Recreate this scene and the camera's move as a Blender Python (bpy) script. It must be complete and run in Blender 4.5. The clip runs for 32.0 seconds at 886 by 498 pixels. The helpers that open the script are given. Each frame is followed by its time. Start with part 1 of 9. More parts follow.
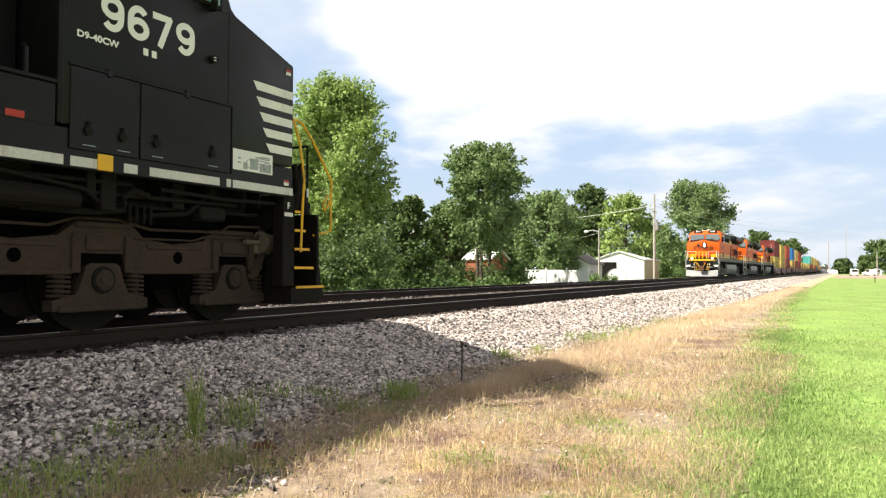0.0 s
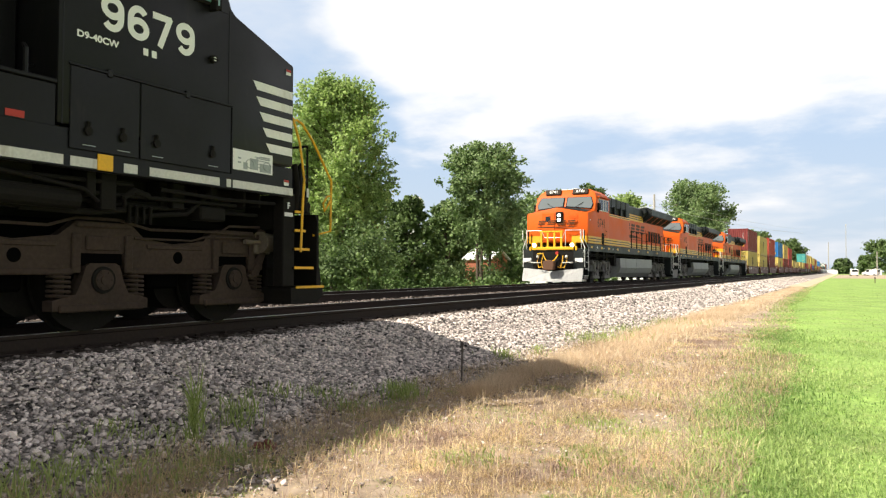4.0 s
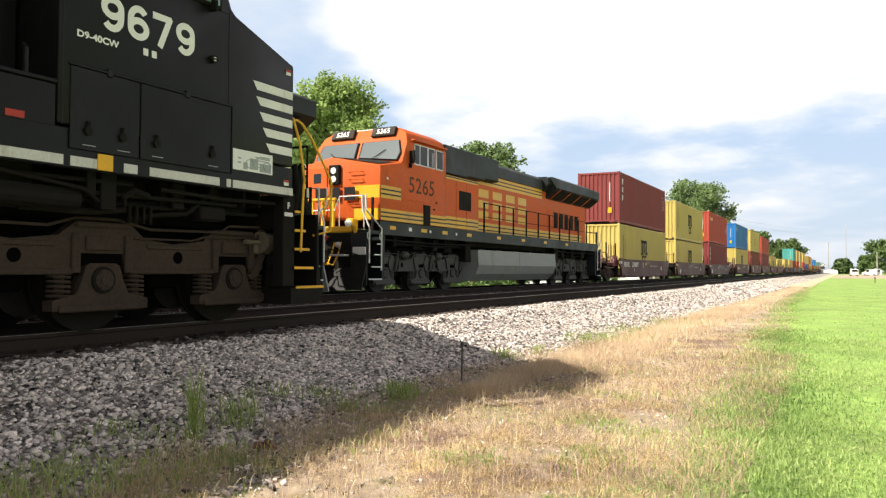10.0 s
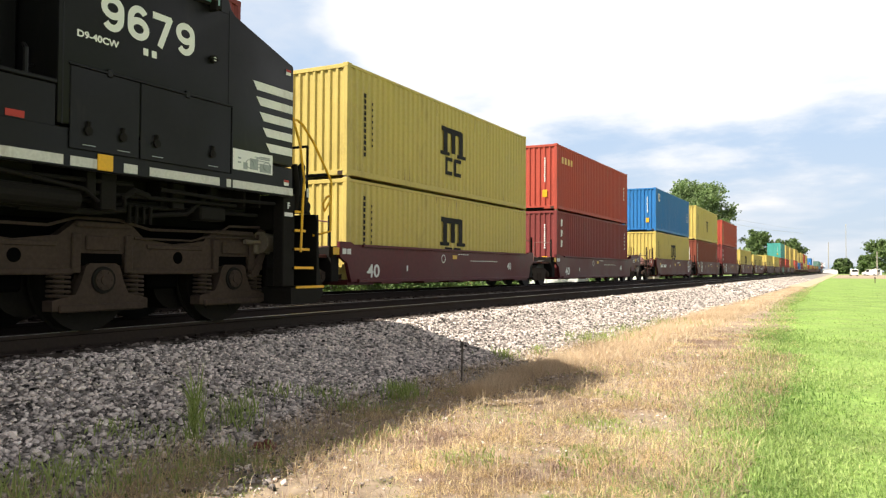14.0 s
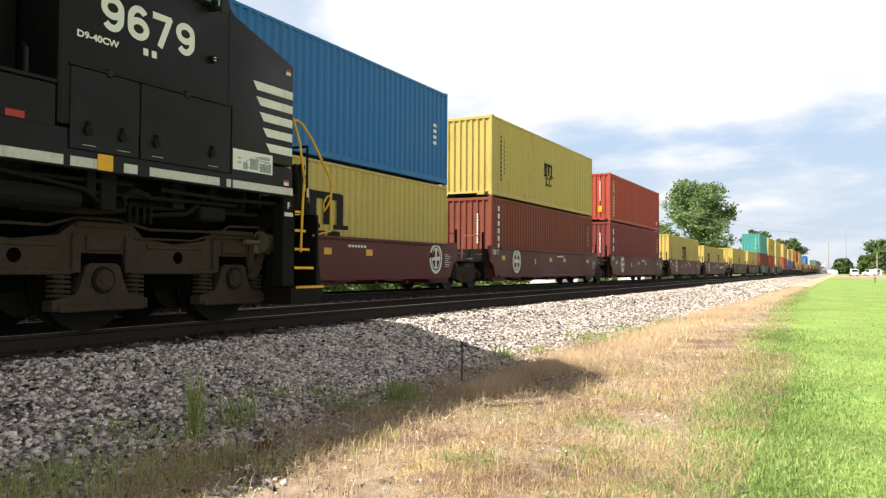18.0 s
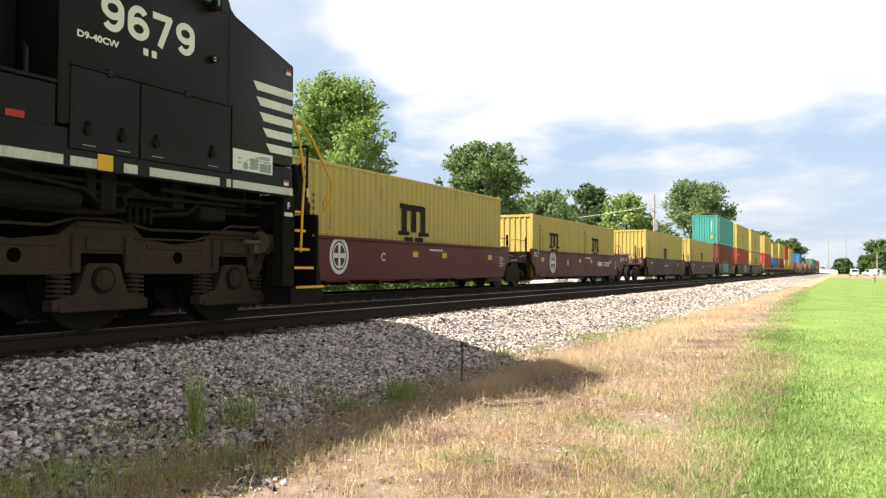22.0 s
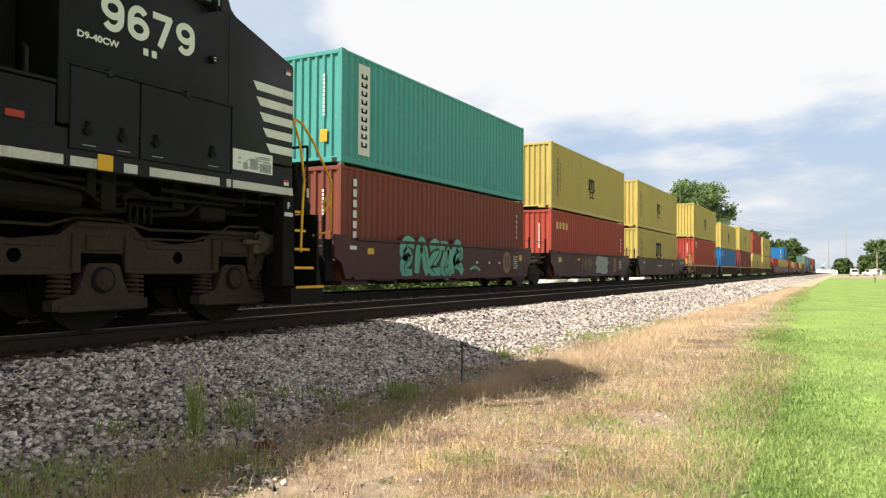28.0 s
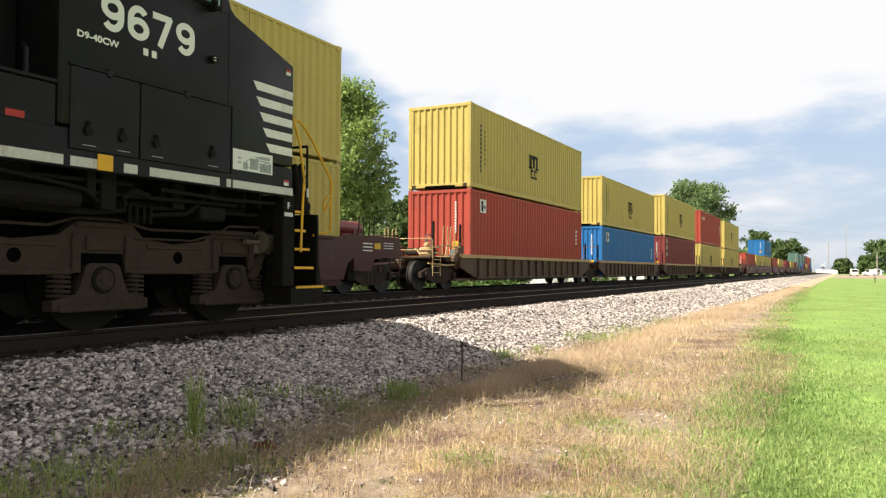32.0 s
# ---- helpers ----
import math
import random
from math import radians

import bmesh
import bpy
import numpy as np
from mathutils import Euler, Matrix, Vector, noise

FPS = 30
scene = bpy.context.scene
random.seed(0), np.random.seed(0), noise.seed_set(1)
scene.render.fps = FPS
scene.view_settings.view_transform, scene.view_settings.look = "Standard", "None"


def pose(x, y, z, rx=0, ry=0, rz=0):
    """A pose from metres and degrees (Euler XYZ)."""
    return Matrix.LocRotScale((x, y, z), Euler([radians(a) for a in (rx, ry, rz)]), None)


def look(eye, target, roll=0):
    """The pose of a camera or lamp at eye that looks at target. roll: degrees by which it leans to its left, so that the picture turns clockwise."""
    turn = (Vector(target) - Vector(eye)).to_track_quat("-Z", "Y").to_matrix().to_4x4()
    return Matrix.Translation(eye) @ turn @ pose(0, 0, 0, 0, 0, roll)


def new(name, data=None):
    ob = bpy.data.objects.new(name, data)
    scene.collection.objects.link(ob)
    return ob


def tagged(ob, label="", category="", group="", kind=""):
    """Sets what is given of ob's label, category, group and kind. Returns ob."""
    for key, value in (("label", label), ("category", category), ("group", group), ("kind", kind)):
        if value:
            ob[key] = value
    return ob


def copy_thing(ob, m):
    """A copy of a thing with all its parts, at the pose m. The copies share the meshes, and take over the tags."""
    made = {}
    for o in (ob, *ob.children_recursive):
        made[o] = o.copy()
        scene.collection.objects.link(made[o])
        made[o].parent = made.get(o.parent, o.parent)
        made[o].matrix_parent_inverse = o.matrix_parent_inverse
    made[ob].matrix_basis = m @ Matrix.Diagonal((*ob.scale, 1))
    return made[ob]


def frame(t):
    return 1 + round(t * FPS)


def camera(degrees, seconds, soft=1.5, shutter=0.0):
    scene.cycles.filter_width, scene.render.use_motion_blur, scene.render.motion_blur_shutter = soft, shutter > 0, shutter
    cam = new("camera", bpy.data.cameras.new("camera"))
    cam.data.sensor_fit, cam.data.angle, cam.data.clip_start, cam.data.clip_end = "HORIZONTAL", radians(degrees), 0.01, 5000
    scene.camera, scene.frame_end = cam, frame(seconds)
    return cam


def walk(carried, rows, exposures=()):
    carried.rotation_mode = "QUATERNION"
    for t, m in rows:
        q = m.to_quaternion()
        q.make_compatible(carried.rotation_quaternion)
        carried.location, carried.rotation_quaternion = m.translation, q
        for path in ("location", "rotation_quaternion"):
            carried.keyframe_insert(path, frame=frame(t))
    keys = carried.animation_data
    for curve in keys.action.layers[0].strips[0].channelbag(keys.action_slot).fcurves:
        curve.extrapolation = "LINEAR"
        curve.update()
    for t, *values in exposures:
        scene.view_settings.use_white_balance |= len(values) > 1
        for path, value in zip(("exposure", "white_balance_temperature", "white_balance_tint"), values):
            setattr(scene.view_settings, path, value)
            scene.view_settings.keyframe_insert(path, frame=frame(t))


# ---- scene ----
cam = camera(60.73, 32.0, soft=1.25)
EYE = Vector((0.0, 0.0, 0.66))
VIEW = look(EYE, EYE + Vector((-0.4683, 0.8832, 0.02662)), 0.319)
walk(cam, [(0.0, VIEW), (32.0, VIEW)], [(0.0, 0.80), (2.0, 0.70), (10.0, 0.77), (14.0, 0.74), (23.0, 0.73), (28.0, 0.57), (32.0, 0.61)])

# ---- light ----
SUN_WAY = Vector((3.6, 4.25, -5.45)).normalized()
world = bpy.data.worlds.new("sky")
scene.world = world
world.use_nodes = True


def sky_nodes():
    nt = world.node_tree
    nt.nodes.clear()
    N, L = nt.nodes.new, nt.links.new

    def math_node(op, a, b=None, clamp=False):
        n = N("ShaderNodeMath")
        n.operation, n.use_clamp = op, clamp
        for i, v in enumerate((a, b)):
            if v is None:
                continue
            if isinstance(v, (int, float)):
                n.inputs[i].default_value = v
            else:
                L(v, n.inputs[i])
        return n.outputs[0]

    out, bg = N("ShaderNodeOutputWorld"), N("ShaderNodeBackground")
    sky = N("ShaderNodeTexSky")
    sky.sky_type, sky.sun_disc = "NISHITA", False
    sky.sun_elevation, sky.sun_rotation = math.asin(-SUN_WAY.z), math.atan2(-SUN_WAY.x, -SUN_WAY.y)
    sky.air_density, sky.dust_density = 1.0, 2.0
    coord, sep = N("ShaderNodeTexCoord"), N("ShaderNodeSeparateXYZ")
    L(coord.outputs["Generated"], sep.inputs[0])
    x, y, z = sep.outputs
    # cloud layer: noise stretched flat towards the horizon
    height = math_node("MAXIMUM", z, 0.0)
    comb = N("ShaderNodeCombineXYZ")
    L(math_node("DIVIDE", x, math_node("ADD", height, 0.16)), comb.inputs[0])
    L(math_node("DIVIDE", y, math_node("ADD", height, 0.16)), comb.inputs[1])
    comb.inputs[2].default_value = 3.7
    big, small = N("ShaderNodeTexNoise"), N("ShaderNodeTexNoise")
    for n, sc, det in ((big, 0.8, 3.0), (small, 2.6, 7.0)):
        n.inputs["Scale"].default_value, n.inputs["Detail"].default_value = sc, det
        n.inputs["Roughness"].default_value = 0.55
        L(comb.outputs[0], n.inputs["Vector"])
    n1 = math_node("SUBTRACT", big.outputs["Fac"], 0.5)
    n2 = math_node("SUBTRACT", small.outputs["Fac"], 0.5)
    wisp = math_node("ADD", math_node("MULTIPLY", n1, 1.0), math_node("MULTIPLY", n2, 0.8))
    # the bank of bright cloud stands above a clear strip, and thins to the west
    lift = math_node("MULTIPLY", math_node("SUBTRACT", z, 0.135), 9.0)
    lift = math_node("MINIMUM", lift, 1.6)
    west = math_node("MULTIPLY", math_node("SUBTRACT", math_node("MULTIPLY", x, -1.0), 0.50), -20.0)
    west = math_node("MAXIMUM", math_node("MINIMUM", west, 0.0), -2.0)
    mask = math_node("ADD", math_node("ADD", lift, west), math_node("MULTIPLY", wisp, 2.6))
    mask = math_node("ADD", mask, 0.25, True)
    # overhead, out of view, the sky is greyed to cut the fill light
    over = math_node("MULTIPLY", math_node("SUBTRACT", z, 0.36), 6.0, True)
    ramp = N("ShaderNodeMapRange")
    ramp.interpolation_type = "SMOOTHSTEP"
    L(mask, ramp.inputs[0])
    blue = N("ShaderNodeMixRGB")
    blue.inputs[1].default_value = (0.62, 0.71, 0.82, 1)   # haze low down
    blue.inputs[2].default_value = (0.525, 0.66, 0.85, 1)
    L(math_node("MULTIPLY", z, 6.0, True), blue.inputs[0])
    nish = N("ShaderNodeMixRGB")
    nish.inputs[0].default_value = 0.85
    scale_sky = N("ShaderNodeVectorMath")
    scale_sky.operation = "SCALE"
    scale_sky.inputs["Scale"].default_value = 0.10
    L(sky.outputs[0], scale_sky.inputs[0])
    L(scale_sky.outputs[0], nish.inputs[1])
    L(blue.outputs[0], nish.inputs[2])
    thin = N("ShaderNodeMixRGB")
    thin.inputs[2].default_value = (0.80, 0.815, 0.85, 1)
    L(nish.outputs[0], thin.inputs[1])
    L(math_node("ADD", math_node("MULTIPLY", wisp, 2.2), 0.20, True), thin.inputs[0])
    bank = N("ShaderNodeMixRGB")
    bank.inputs[2].default_value = (0.92, 0.92, 0.93, 1)
    L(ramp.outputs[0], bank.inputs[0])
    L(thin.outputs[0], bank.inputs[1])
    mix = N("ShaderNodeMixRGB")
    mix.inputs[2].default_value = (0.235, 0.24, 0.245, 1)
    L(over, mix.inputs[0])
    L(bank.outputs[0], mix.inputs[1])
    L(mix.outputs[0], bg.inputs[0])
    bg.inputs[1].default_value = 0.70
    L(bg.outputs[0], out.inputs[0])


sky_nodes()
sun = new("sun", bpy.data.lights.new("sun", "SUN"))
sun.data.energy, sun.data.angle, sun.data.color = 5.0, radians(0.53), (1.0, 0.93, 0.80)
sun.matrix_basis = look((0, 0, 60), Vector((0, 0, 60)) + SUN_WAY)

# ---- materials ----


def mat(name, colour, rough=0.6, metal=0.0, vary=0.25, scale=6.0, bump=0.15, bscale=60.0, dirt=None, dirt_amount=0.0, spread=0.0, island=False, dist=0.004, coat=0.0, spec=0.4):
    """A painted or natural surface: base colour with broad and fine variation, dirt patches, relief."""
    m = bpy.data.materials.new(name)
    m.use_nodes = True
    nt = m.node_tree
    N, L = nt.nodes.new, nt.links.new
    bsdf = nt.nodes["Principled BSDF"]
    bsdf.inputs["Roughness"].default_value, bsdf.inputs["Metallic"].default_value = rough, metal
    bsdf.inputs["Coat Weight"].default_value = coat
    bsdf.inputs["Specular IOR Level"].default_value = spec
    tc = N("ShaderNodeTexCoord")
    a, b = N("ShaderNodeTexNoise"), N("ShaderNodeTexNoise")
    a.inputs["Scale"].default_value, a.inputs["Detail"].default_value = scale * 0.35, 5
    b.inputs["Scale"].default_value, b.inputs["Detail"].default_value = scale * 6, 4
    L(tc.outputs["Object"], a.inputs["Vector"])
    L(tc.outputs["Object"], b.inputs["Vector"])
    add = N("ShaderNodeMath")
    add.operation = "ADD"
    L(a.outputs["Fac"], add.inputs[0])
    L(b.outputs["Fac"], add.inputs[1])
    last = add.outputs[0]
    if spread:
        src = N("ShaderNodeNewGeometry").outputs["Random Per Island"] if island else N("ShaderNodeObjectInfo").outputs["Random"]
        mad = N("ShaderNodeMath")
        mad.operation = "MULTIPLY_ADD"
        mad.inputs[1].default_value = spread
        L(src, mad.inputs[0])
        L(last, mad.inputs[2])
        sub = N("ShaderNodeMath")
        sub.operation = "SUBTRACT"
        sub.inputs[1].default_value = spread / 2
        L(mad.outputs[0], sub.inputs[0])
        last = sub.outputs[0]
    rng = N("ShaderNodeMapRange")
    rng.inputs[1].default_value, rng.inputs[2].default_value = 0.55, 1.45
    rng.inputs[3].default_value, rng.inputs[4].default_value = 1 - vary, 1 + vary
    if spread:
        rng.clamp = False
    L(last, rng.inputs[0])
    mul = N("ShaderNodeMixRGB")
    mul.blend_type = "MULTIPLY"
    mul.inputs[0].default_value = 1.0
    mul.inputs[1].default_value = (*colour, 1)
    L(rng.outputs[0], mul.inputs[2])
    col = mul.outputs[0]
    if dirt:
        c = N("ShaderNodeTexNoise")
        c.inputs["Scale"].default_value, c.inputs["Detail"].default_value, c.inputs["Roughness"].default_value = scale * 0.6, 9, 0.7
        mp = N("ShaderNodeMapping")
        mp.inputs["Location"].default_value = (3.1, 7.7, 1.3)
        mp.inputs["Scale"].default_value = (1, 1, 0.35)
        L(tc.outputs["Object"], mp.inputs[0])
        L(mp.outputs[0], c.inputs["Vector"])
        dr = N("ShaderNodeMapRange")
        dr.inputs[1].default_value, dr.inputs[2].default_value = 0.62 - dirt_amount * 0.3, 0.72
        dr.inputs[4].default_value = min(1.0, 0.4 + dirt_amount)
        L(c.outputs["Fac"], dr.inputs[0])
        mx = N("ShaderNodeMixRGB")
        mx.inputs[2].default_value = (*dirt, 1)
        L(dr.outputs[0], mx.inputs[0])
        L(col, mx.inputs[1])
        col = mx.outputs[0]
    L(col, bsdf.inputs["Base Color"])
    rr = N("ShaderNodeMapRange")
    rr.inputs[1].default_value, rr.inputs[2].default_value = 0.3, 0.7
    rr.inputs[3].default_value, rr.inputs[4].default_value = max(0.02, rough - 0.1), min(1, rough + 0.12)
    L(a.outputs["Fac"], rr.inputs[0])
    L(rr.outputs[0], bsdf.inputs["Roughness"])
    if bump:
        n = N("ShaderNodeTexNoise")
        n.inputs["Scale"].default_value, n.inputs["Detail"].default_value = bscale, 6
        L(tc.outputs["Object"], n.inputs["Vector"])
        bp = N("ShaderNodeBump")
        bp.inputs["Strength"].default_value, bp.inputs["Distance"].default_value = bump, dist
        L(n.outputs["Fac"], bp.inputs["Height"])
        L(bp.outputs[0], bsdf.inputs["Normal"])
    return m


def leaf_mat(name, dark, light, through_light=0.35):
    m = bpy.data.materials.new(name)
    m.use_nodes = True
    nt = m.node_tree
    N, L = nt.nodes.new, nt.links.new
    bsdf, out = nt.nodes["Principled BSDF"], nt.nodes["Material Output"]
    geo, tc, noi = N("ShaderNodeNewGeometry"), N("ShaderNodeTexCoord"), N("ShaderNodeTexNoise")
    noi.inputs["Scale"].default_value = 0.6
    L(tc.outputs["Object"], noi.inputs["Vector"])
    add = N("ShaderNodeMath")
    add.operation = "MULTIPLY_ADD"
    add.inputs[1].default_value = 0.55
    L(geo.outputs["Random Per Island"], add.inputs[0])
    L(noi.outputs["Fac"], add.inputs[2])
    rng = N("ShaderNodeMapRange")
    rng.inputs[1].default_value, rng.inputs[2].default_value = 0.35, 1.15
    L(add.outputs[0], rng.inputs[0])
    mx = N("ShaderNodeMixRGB")
    mx.inputs[1].default_value, mx.inputs[2].default_value = (*dark, 1), (*light, 1)
    L(rng.outputs[0], mx.inputs[0])
    L(mx.outputs[0], bsdf.inputs["Base Color"])
    bsdf.inputs["Roughness"].default_value = 0.6
    tr, sh = N("ShaderNodeBsdfTranslucent"), N("ShaderNodeMixShader")
    L(mx.outputs[0], tr.inputs["Color"])
    sh.inputs[0].default_value = through_light
    L(bsdf.outputs[0], sh.inputs[1])
    L(tr.outputs[0], sh.inputs[2])
    L(sh.outputs[0], out.inputs["Surface"])
    return m


def glass_mat(name, colour, rough=0.05):
    m = bpy.data.materials.new(name)
    m.use_nodes = True
    b = m.node_tree.nodes["Principled BSDF"]
    b.inputs["Base Color"].default_value = (*colour, 1)
    b.inputs["Roughness"].default_value = rough
    b.inputs["Specular IOR Level"].default_value = 0.5
    return m


def glow_mat(name, colour, strength):
    m = bpy.data.materials.new(name)
    m.use_nodes = True
    b = m.node_tree.nodes["Principled BSDF"]
    b.inputs["Base Color"].default_value = (*colour, 1)
    b.inputs["Emission Color"].default_value = (*colour, 1)
    b.inputs["Emission Strength"].default_value = strength
    return m


GRIME = (0.05, 0.04, 0.033)
BLACK_PAINT = mat("black_paint", (0.0056, 0.0053, 0.0053), 0.45, spec=0.21, vary=0.35, scale=3, bump=0.05, bscale=25, dirt=(0.034, 0.028, 0.023), dirt_amount=0.2)
ORANGE = mat("orange_paint", (0.66, 0.104, 0.006), 0.5, spec=0.25, vary=0.12, scale=2, bump=0.04, bscale=12, dirt=(0.30, 0.09, 0.02), dirt_amount=0.05)
ORANGE_OLD = mat("weathered_orange_paint", (0.60, 0.105, 0.016), 0.6, spec=0.25, vary=0.18, scale=2, bump=0.05, bscale=12, dirt=(0.22, 0.08, 0.03), dirt_amount=0.15)
LOCO_YELLOW = mat("yellow_band_paint", (0.72, 0.40, 0.02), 0.4, vary=0.15, scale=3, bump=0.04, dirt=(0.25, 0.14, 0.03), dirt_amount=0.1)
LOCO_DARK = mat("dark_green_paint", (0.015, 0.018, 0.018), 0.5, spec=0.25, vary=0.25, scale=3, bump=0.05, dirt=(0.07, 0.06, 0.05), dirt_amount=0.15)
SILVER = mat("silver_grey_paint", (0.27, 0.27, 0.26), 0.5, vary=0.2, scale=2, bump=0.08, dirt=(0.16, 0.14, 0.12), dirt_amount=0.25)
TRUCK_GREY = mat("dusty_grey_steel", (0.19, 0.175, 0.16), 0.75, vary=0.35, scale=4, bump=0.3, bscale=40, dirt=GRIME, dirt_amount=0.35)
TRUCK_DARK = mat("oily_grey_steel", (0.065, 0.06, 0.056), 0.7, vary=0.4, scale=5, bump=0.3, bscale=40, dirt=(0.16, 0.145, 0.13), dirt_amount=0.12)
DUSTY_TAN = mat("dusty_tan_steel", (0.13, 0.105, 0.075), 0.85, vary=0.3, scale=6, bump=0.2, dirt=GRIME, dirt_amount=0.2)
TRUCK_BROWN = mat("grimy_brown_steel", (0.052, 0.037, 0.029), 0.85, spec=0.12, vary=0.35, scale=4, bump=0.35, bscale=45, dirt=(0.03, 0.025, 0.02), dirt_amount=0.25)
# greasy steel; also stands for shade at wagon ends, step recess and doorway
UNDER = mat("greasy_steel_and_shade_black", (0.011, 0.0095, 0.008), 0.8, spec=0.15, vary=0.4, scale=6, bump=0.3, bscale=50)
WHITE_PAINT = mat("white_paint", (0.74, 0.73, 0.69), 0.5, vary=0.12, scale=5, bump=0.04, dirt=(0.42, 0.38, 0.32), dirt_amount=0.15)
WHITE_STAINED = mat("stained_white_paint", (0.60, 0.59, 0.55), 0.6, vary=0.2, scale=6, bump=0.04, dirt=(0.22, 0.15, 0.09), dirt_amount=0.35)
WHITE_CLEAN = mat("white_lettering", (0.78, 0.78, 0.75), 0.5, vary=0.06, scale=9, bump=0.02)
RAIL_YELLOW = mat("yellow_safety_paint", (0.75, 0.40, 0.015), 0.45, vary=0.15, scale=8, bump=0.05, dirt=(0.3, 0.15, 0.03), dirt_amount=0.1)
# near-black that stands for the shade in hollows and inside trucks
SHADE_BLACK = mat("shade_black", (0.003, 0.003, 0.003), 1.0, vary=0.1, bump=0.0, spec=0.0)
PLOW = mat("scuffed_pale_grey_paint", (0.36, 0.36, 0.355), 0.6, vary=0.2, scale=4, bump=0.1, dirt=(0.16, 0.14, 0.13), dirt_amount=0.2)
RED_MARK = mat("red_decal", (0.40, 0.03, 0.018), 0.5, vary=0.15, scale=9, bump=0.02)
GLASS = glass_mat("tinted_glass", (0.012, 0.016, 0.018))
GLASS_TEAL = glass_mat("teal_cab_glass", (0.18, 0.34, 0.33))
LAMP = glow_mat("headlight_glow", (1.0, 0.95, 0.84), 2.2)
LENS = mat("lamp_lens", (0.8, 0.8, 0.76), 0.2, vary=0.05, bump=0.0)
RAIL_SIDE = mat("rusty_rail_steel", (0.031, 0.022, 0.018), 0.85, spec=0.2, vary=0.35, scale=5, bump=0.3, bscale=60, dirt=(0.04, 0.025, 0.02), dirt_amount=0.2)
RAIL_TOP = mat("polished_rail_head", (0.32, 0.30, 0.29), 0.38, 0.9, vary=0.15, scale=9, bump=0.05)
WHEEL = mat("dark_wheel_steel", (0.03, 0.026, 0.023), 0.65, 0.2, vary=0.3, scale=6, bump=0.2)
TIE = mat("creosoted_tie_wood", (0.055, 0.042, 0.033), 0.85, vary=0.35, scale=8, bump=0.5, bscale=40, spread=0.6)
RUST_STEEL = mat("rusty_cast_steel", (0.12, 0.06, 0.035), 0.85, vary=0.35, scale=8, bump=0.3)
CHROME = mat("bright_steel_rail", (0.62, 0.61, 0.58), 0.4, 0.3, vary=0.1, scale=8, bump=0.03)

CAN_YELLOW = mat("yellow_container_paint", (0.53, 0.41, 0.12), 0.55, vary=0.12, scale=1.8, bump=0.06, bscale=10, dirt=(0.25, 0.17, 0.06), dirt_amount=0.16, spread=0.35, spec=0.25)
CAN_MAROON = mat("maroon_container_paint", (0.215, 0.045, 0.043), 0.6, vary=0.15, scale=1.8, bump=0.06, bscale=10, dirt=(0.10, 0.035, 0.028), dirt_amount=0.16, spread=0.35, spec=0.25)
CAN_RED = mat("orange_red_container_paint", (0.40, 0.068, 0.045), 0.6, vary=0.15, scale=1.8, bump=0.06, bscale=10, dirt=(0.17, 0.05, 0.035), dirt_amount=0.16, spread=0.3, spec=0.25)
CAN_BLUE = mat("blue_container_paint", (0.025, 0.155, 0.41), 0.5, vary=0.14, scale=1.8, bump=0.06, bscale=10, dirt=(0.06, 0.09, 0.13), dirt_amount=0.14, spread=0.3, spec=0.25)
CAN_TEAL = mat("teal_container_paint", (0.080, 0.345, 0.32), 0.5, vary=0.14, scale=1.8, bump=0.06, bscale=10, dirt=(0.07, 0.21, 0.19), dirt_amount=0.12, spec=0.25)
CAN_BROWN = mat("rust_brown_container_paint", (0.215, 0.058, 0.036), 0.65, vary=0.16, scale=1.8, bump=0.06, bscale=10, dirt=(0.12, 0.04, 0.03), dirt_amount=0.18, spec=0.25)
CAN_GREEN = mat("grey_green_container_paint", (0.10, 0.19, 0.16), 0.55, vary=0.15, scale=1.2, bump=0.05)
RUST_STAIN = mat("brown_rust_stain", (0.17, 0.095, 0.045), 0.85, vary=0.3, scale=9, bump=0.05)
STEEL_CORNER = mat("worn_corner_steel", (0.30, 0.24, 0.15), 0.6, 0.2, vary=0.3, scale=8, bump=0.1)
# base colour lightened to stand for sky reflected in the panes
GLASS_SKY = glass_mat("sky_toned_glass", (0.14, 0.16, 0.17), 0.08)
LOGO_BROWN = mat("brown_black_lettering", (0.10, 0.038, 0.013), 0.6, vary=0.2, scale=4, bump=0.02, spec=0.2)
LOGO_DARK = mat("dark_lettering", (0.018, 0.016, 0.016), 0.65, spec=0.1, vary=0.15, scale=5, bump=0.02)
CAR_MAROON = mat("maroon_car_paint", (0.105, 0.020, 0.023), 0.45, vary=0.2, scale=1.5, bump=0.08, bscale=12, dirt=(0.055, 0.03, 0.025), dirt_amount=0.2, spec=0.2)
CAR_BROWN = mat("brown_car_paint", (0.120, 0.027, 0.024), 0.5, vary=0.2, scale=1.5, bump=0.08, bscale=12, dirt=(0.06, 0.035, 0.028), dirt_amount=0.2, spec=0.2)
CAR_DULL = mat("dull_purple_brown_car_paint", (0.085, 0.033, 0.030), 0.55, vary=0.22, scale=1.5, bump=0.1, bscale=12, dirt=(0.09, 0.07, 0.06), dirt_amount=0.15, spec=0.2)
CAR_TAN = mat("sun_bleached_brown_car_paint", (0.115, 0.066, 0.040), 0.7, vary=0.25, scale=1.5, bump=0.1, bscale=12, dirt=(0.045, 0.035, 0.028), dirt_amount=0.25)
# lighter tan than CAR_TAN: sunlight on the deck edge put into the colour
DECK_SUNLIT_TAN = mat("sunlit_tone_tan_paint", (0.55, 0.38, 0.19), 0.8, vary=0.25, scale=3, bump=0.1, dirt=(0.18, 0.12, 0.07), dirt_amount=0.2)
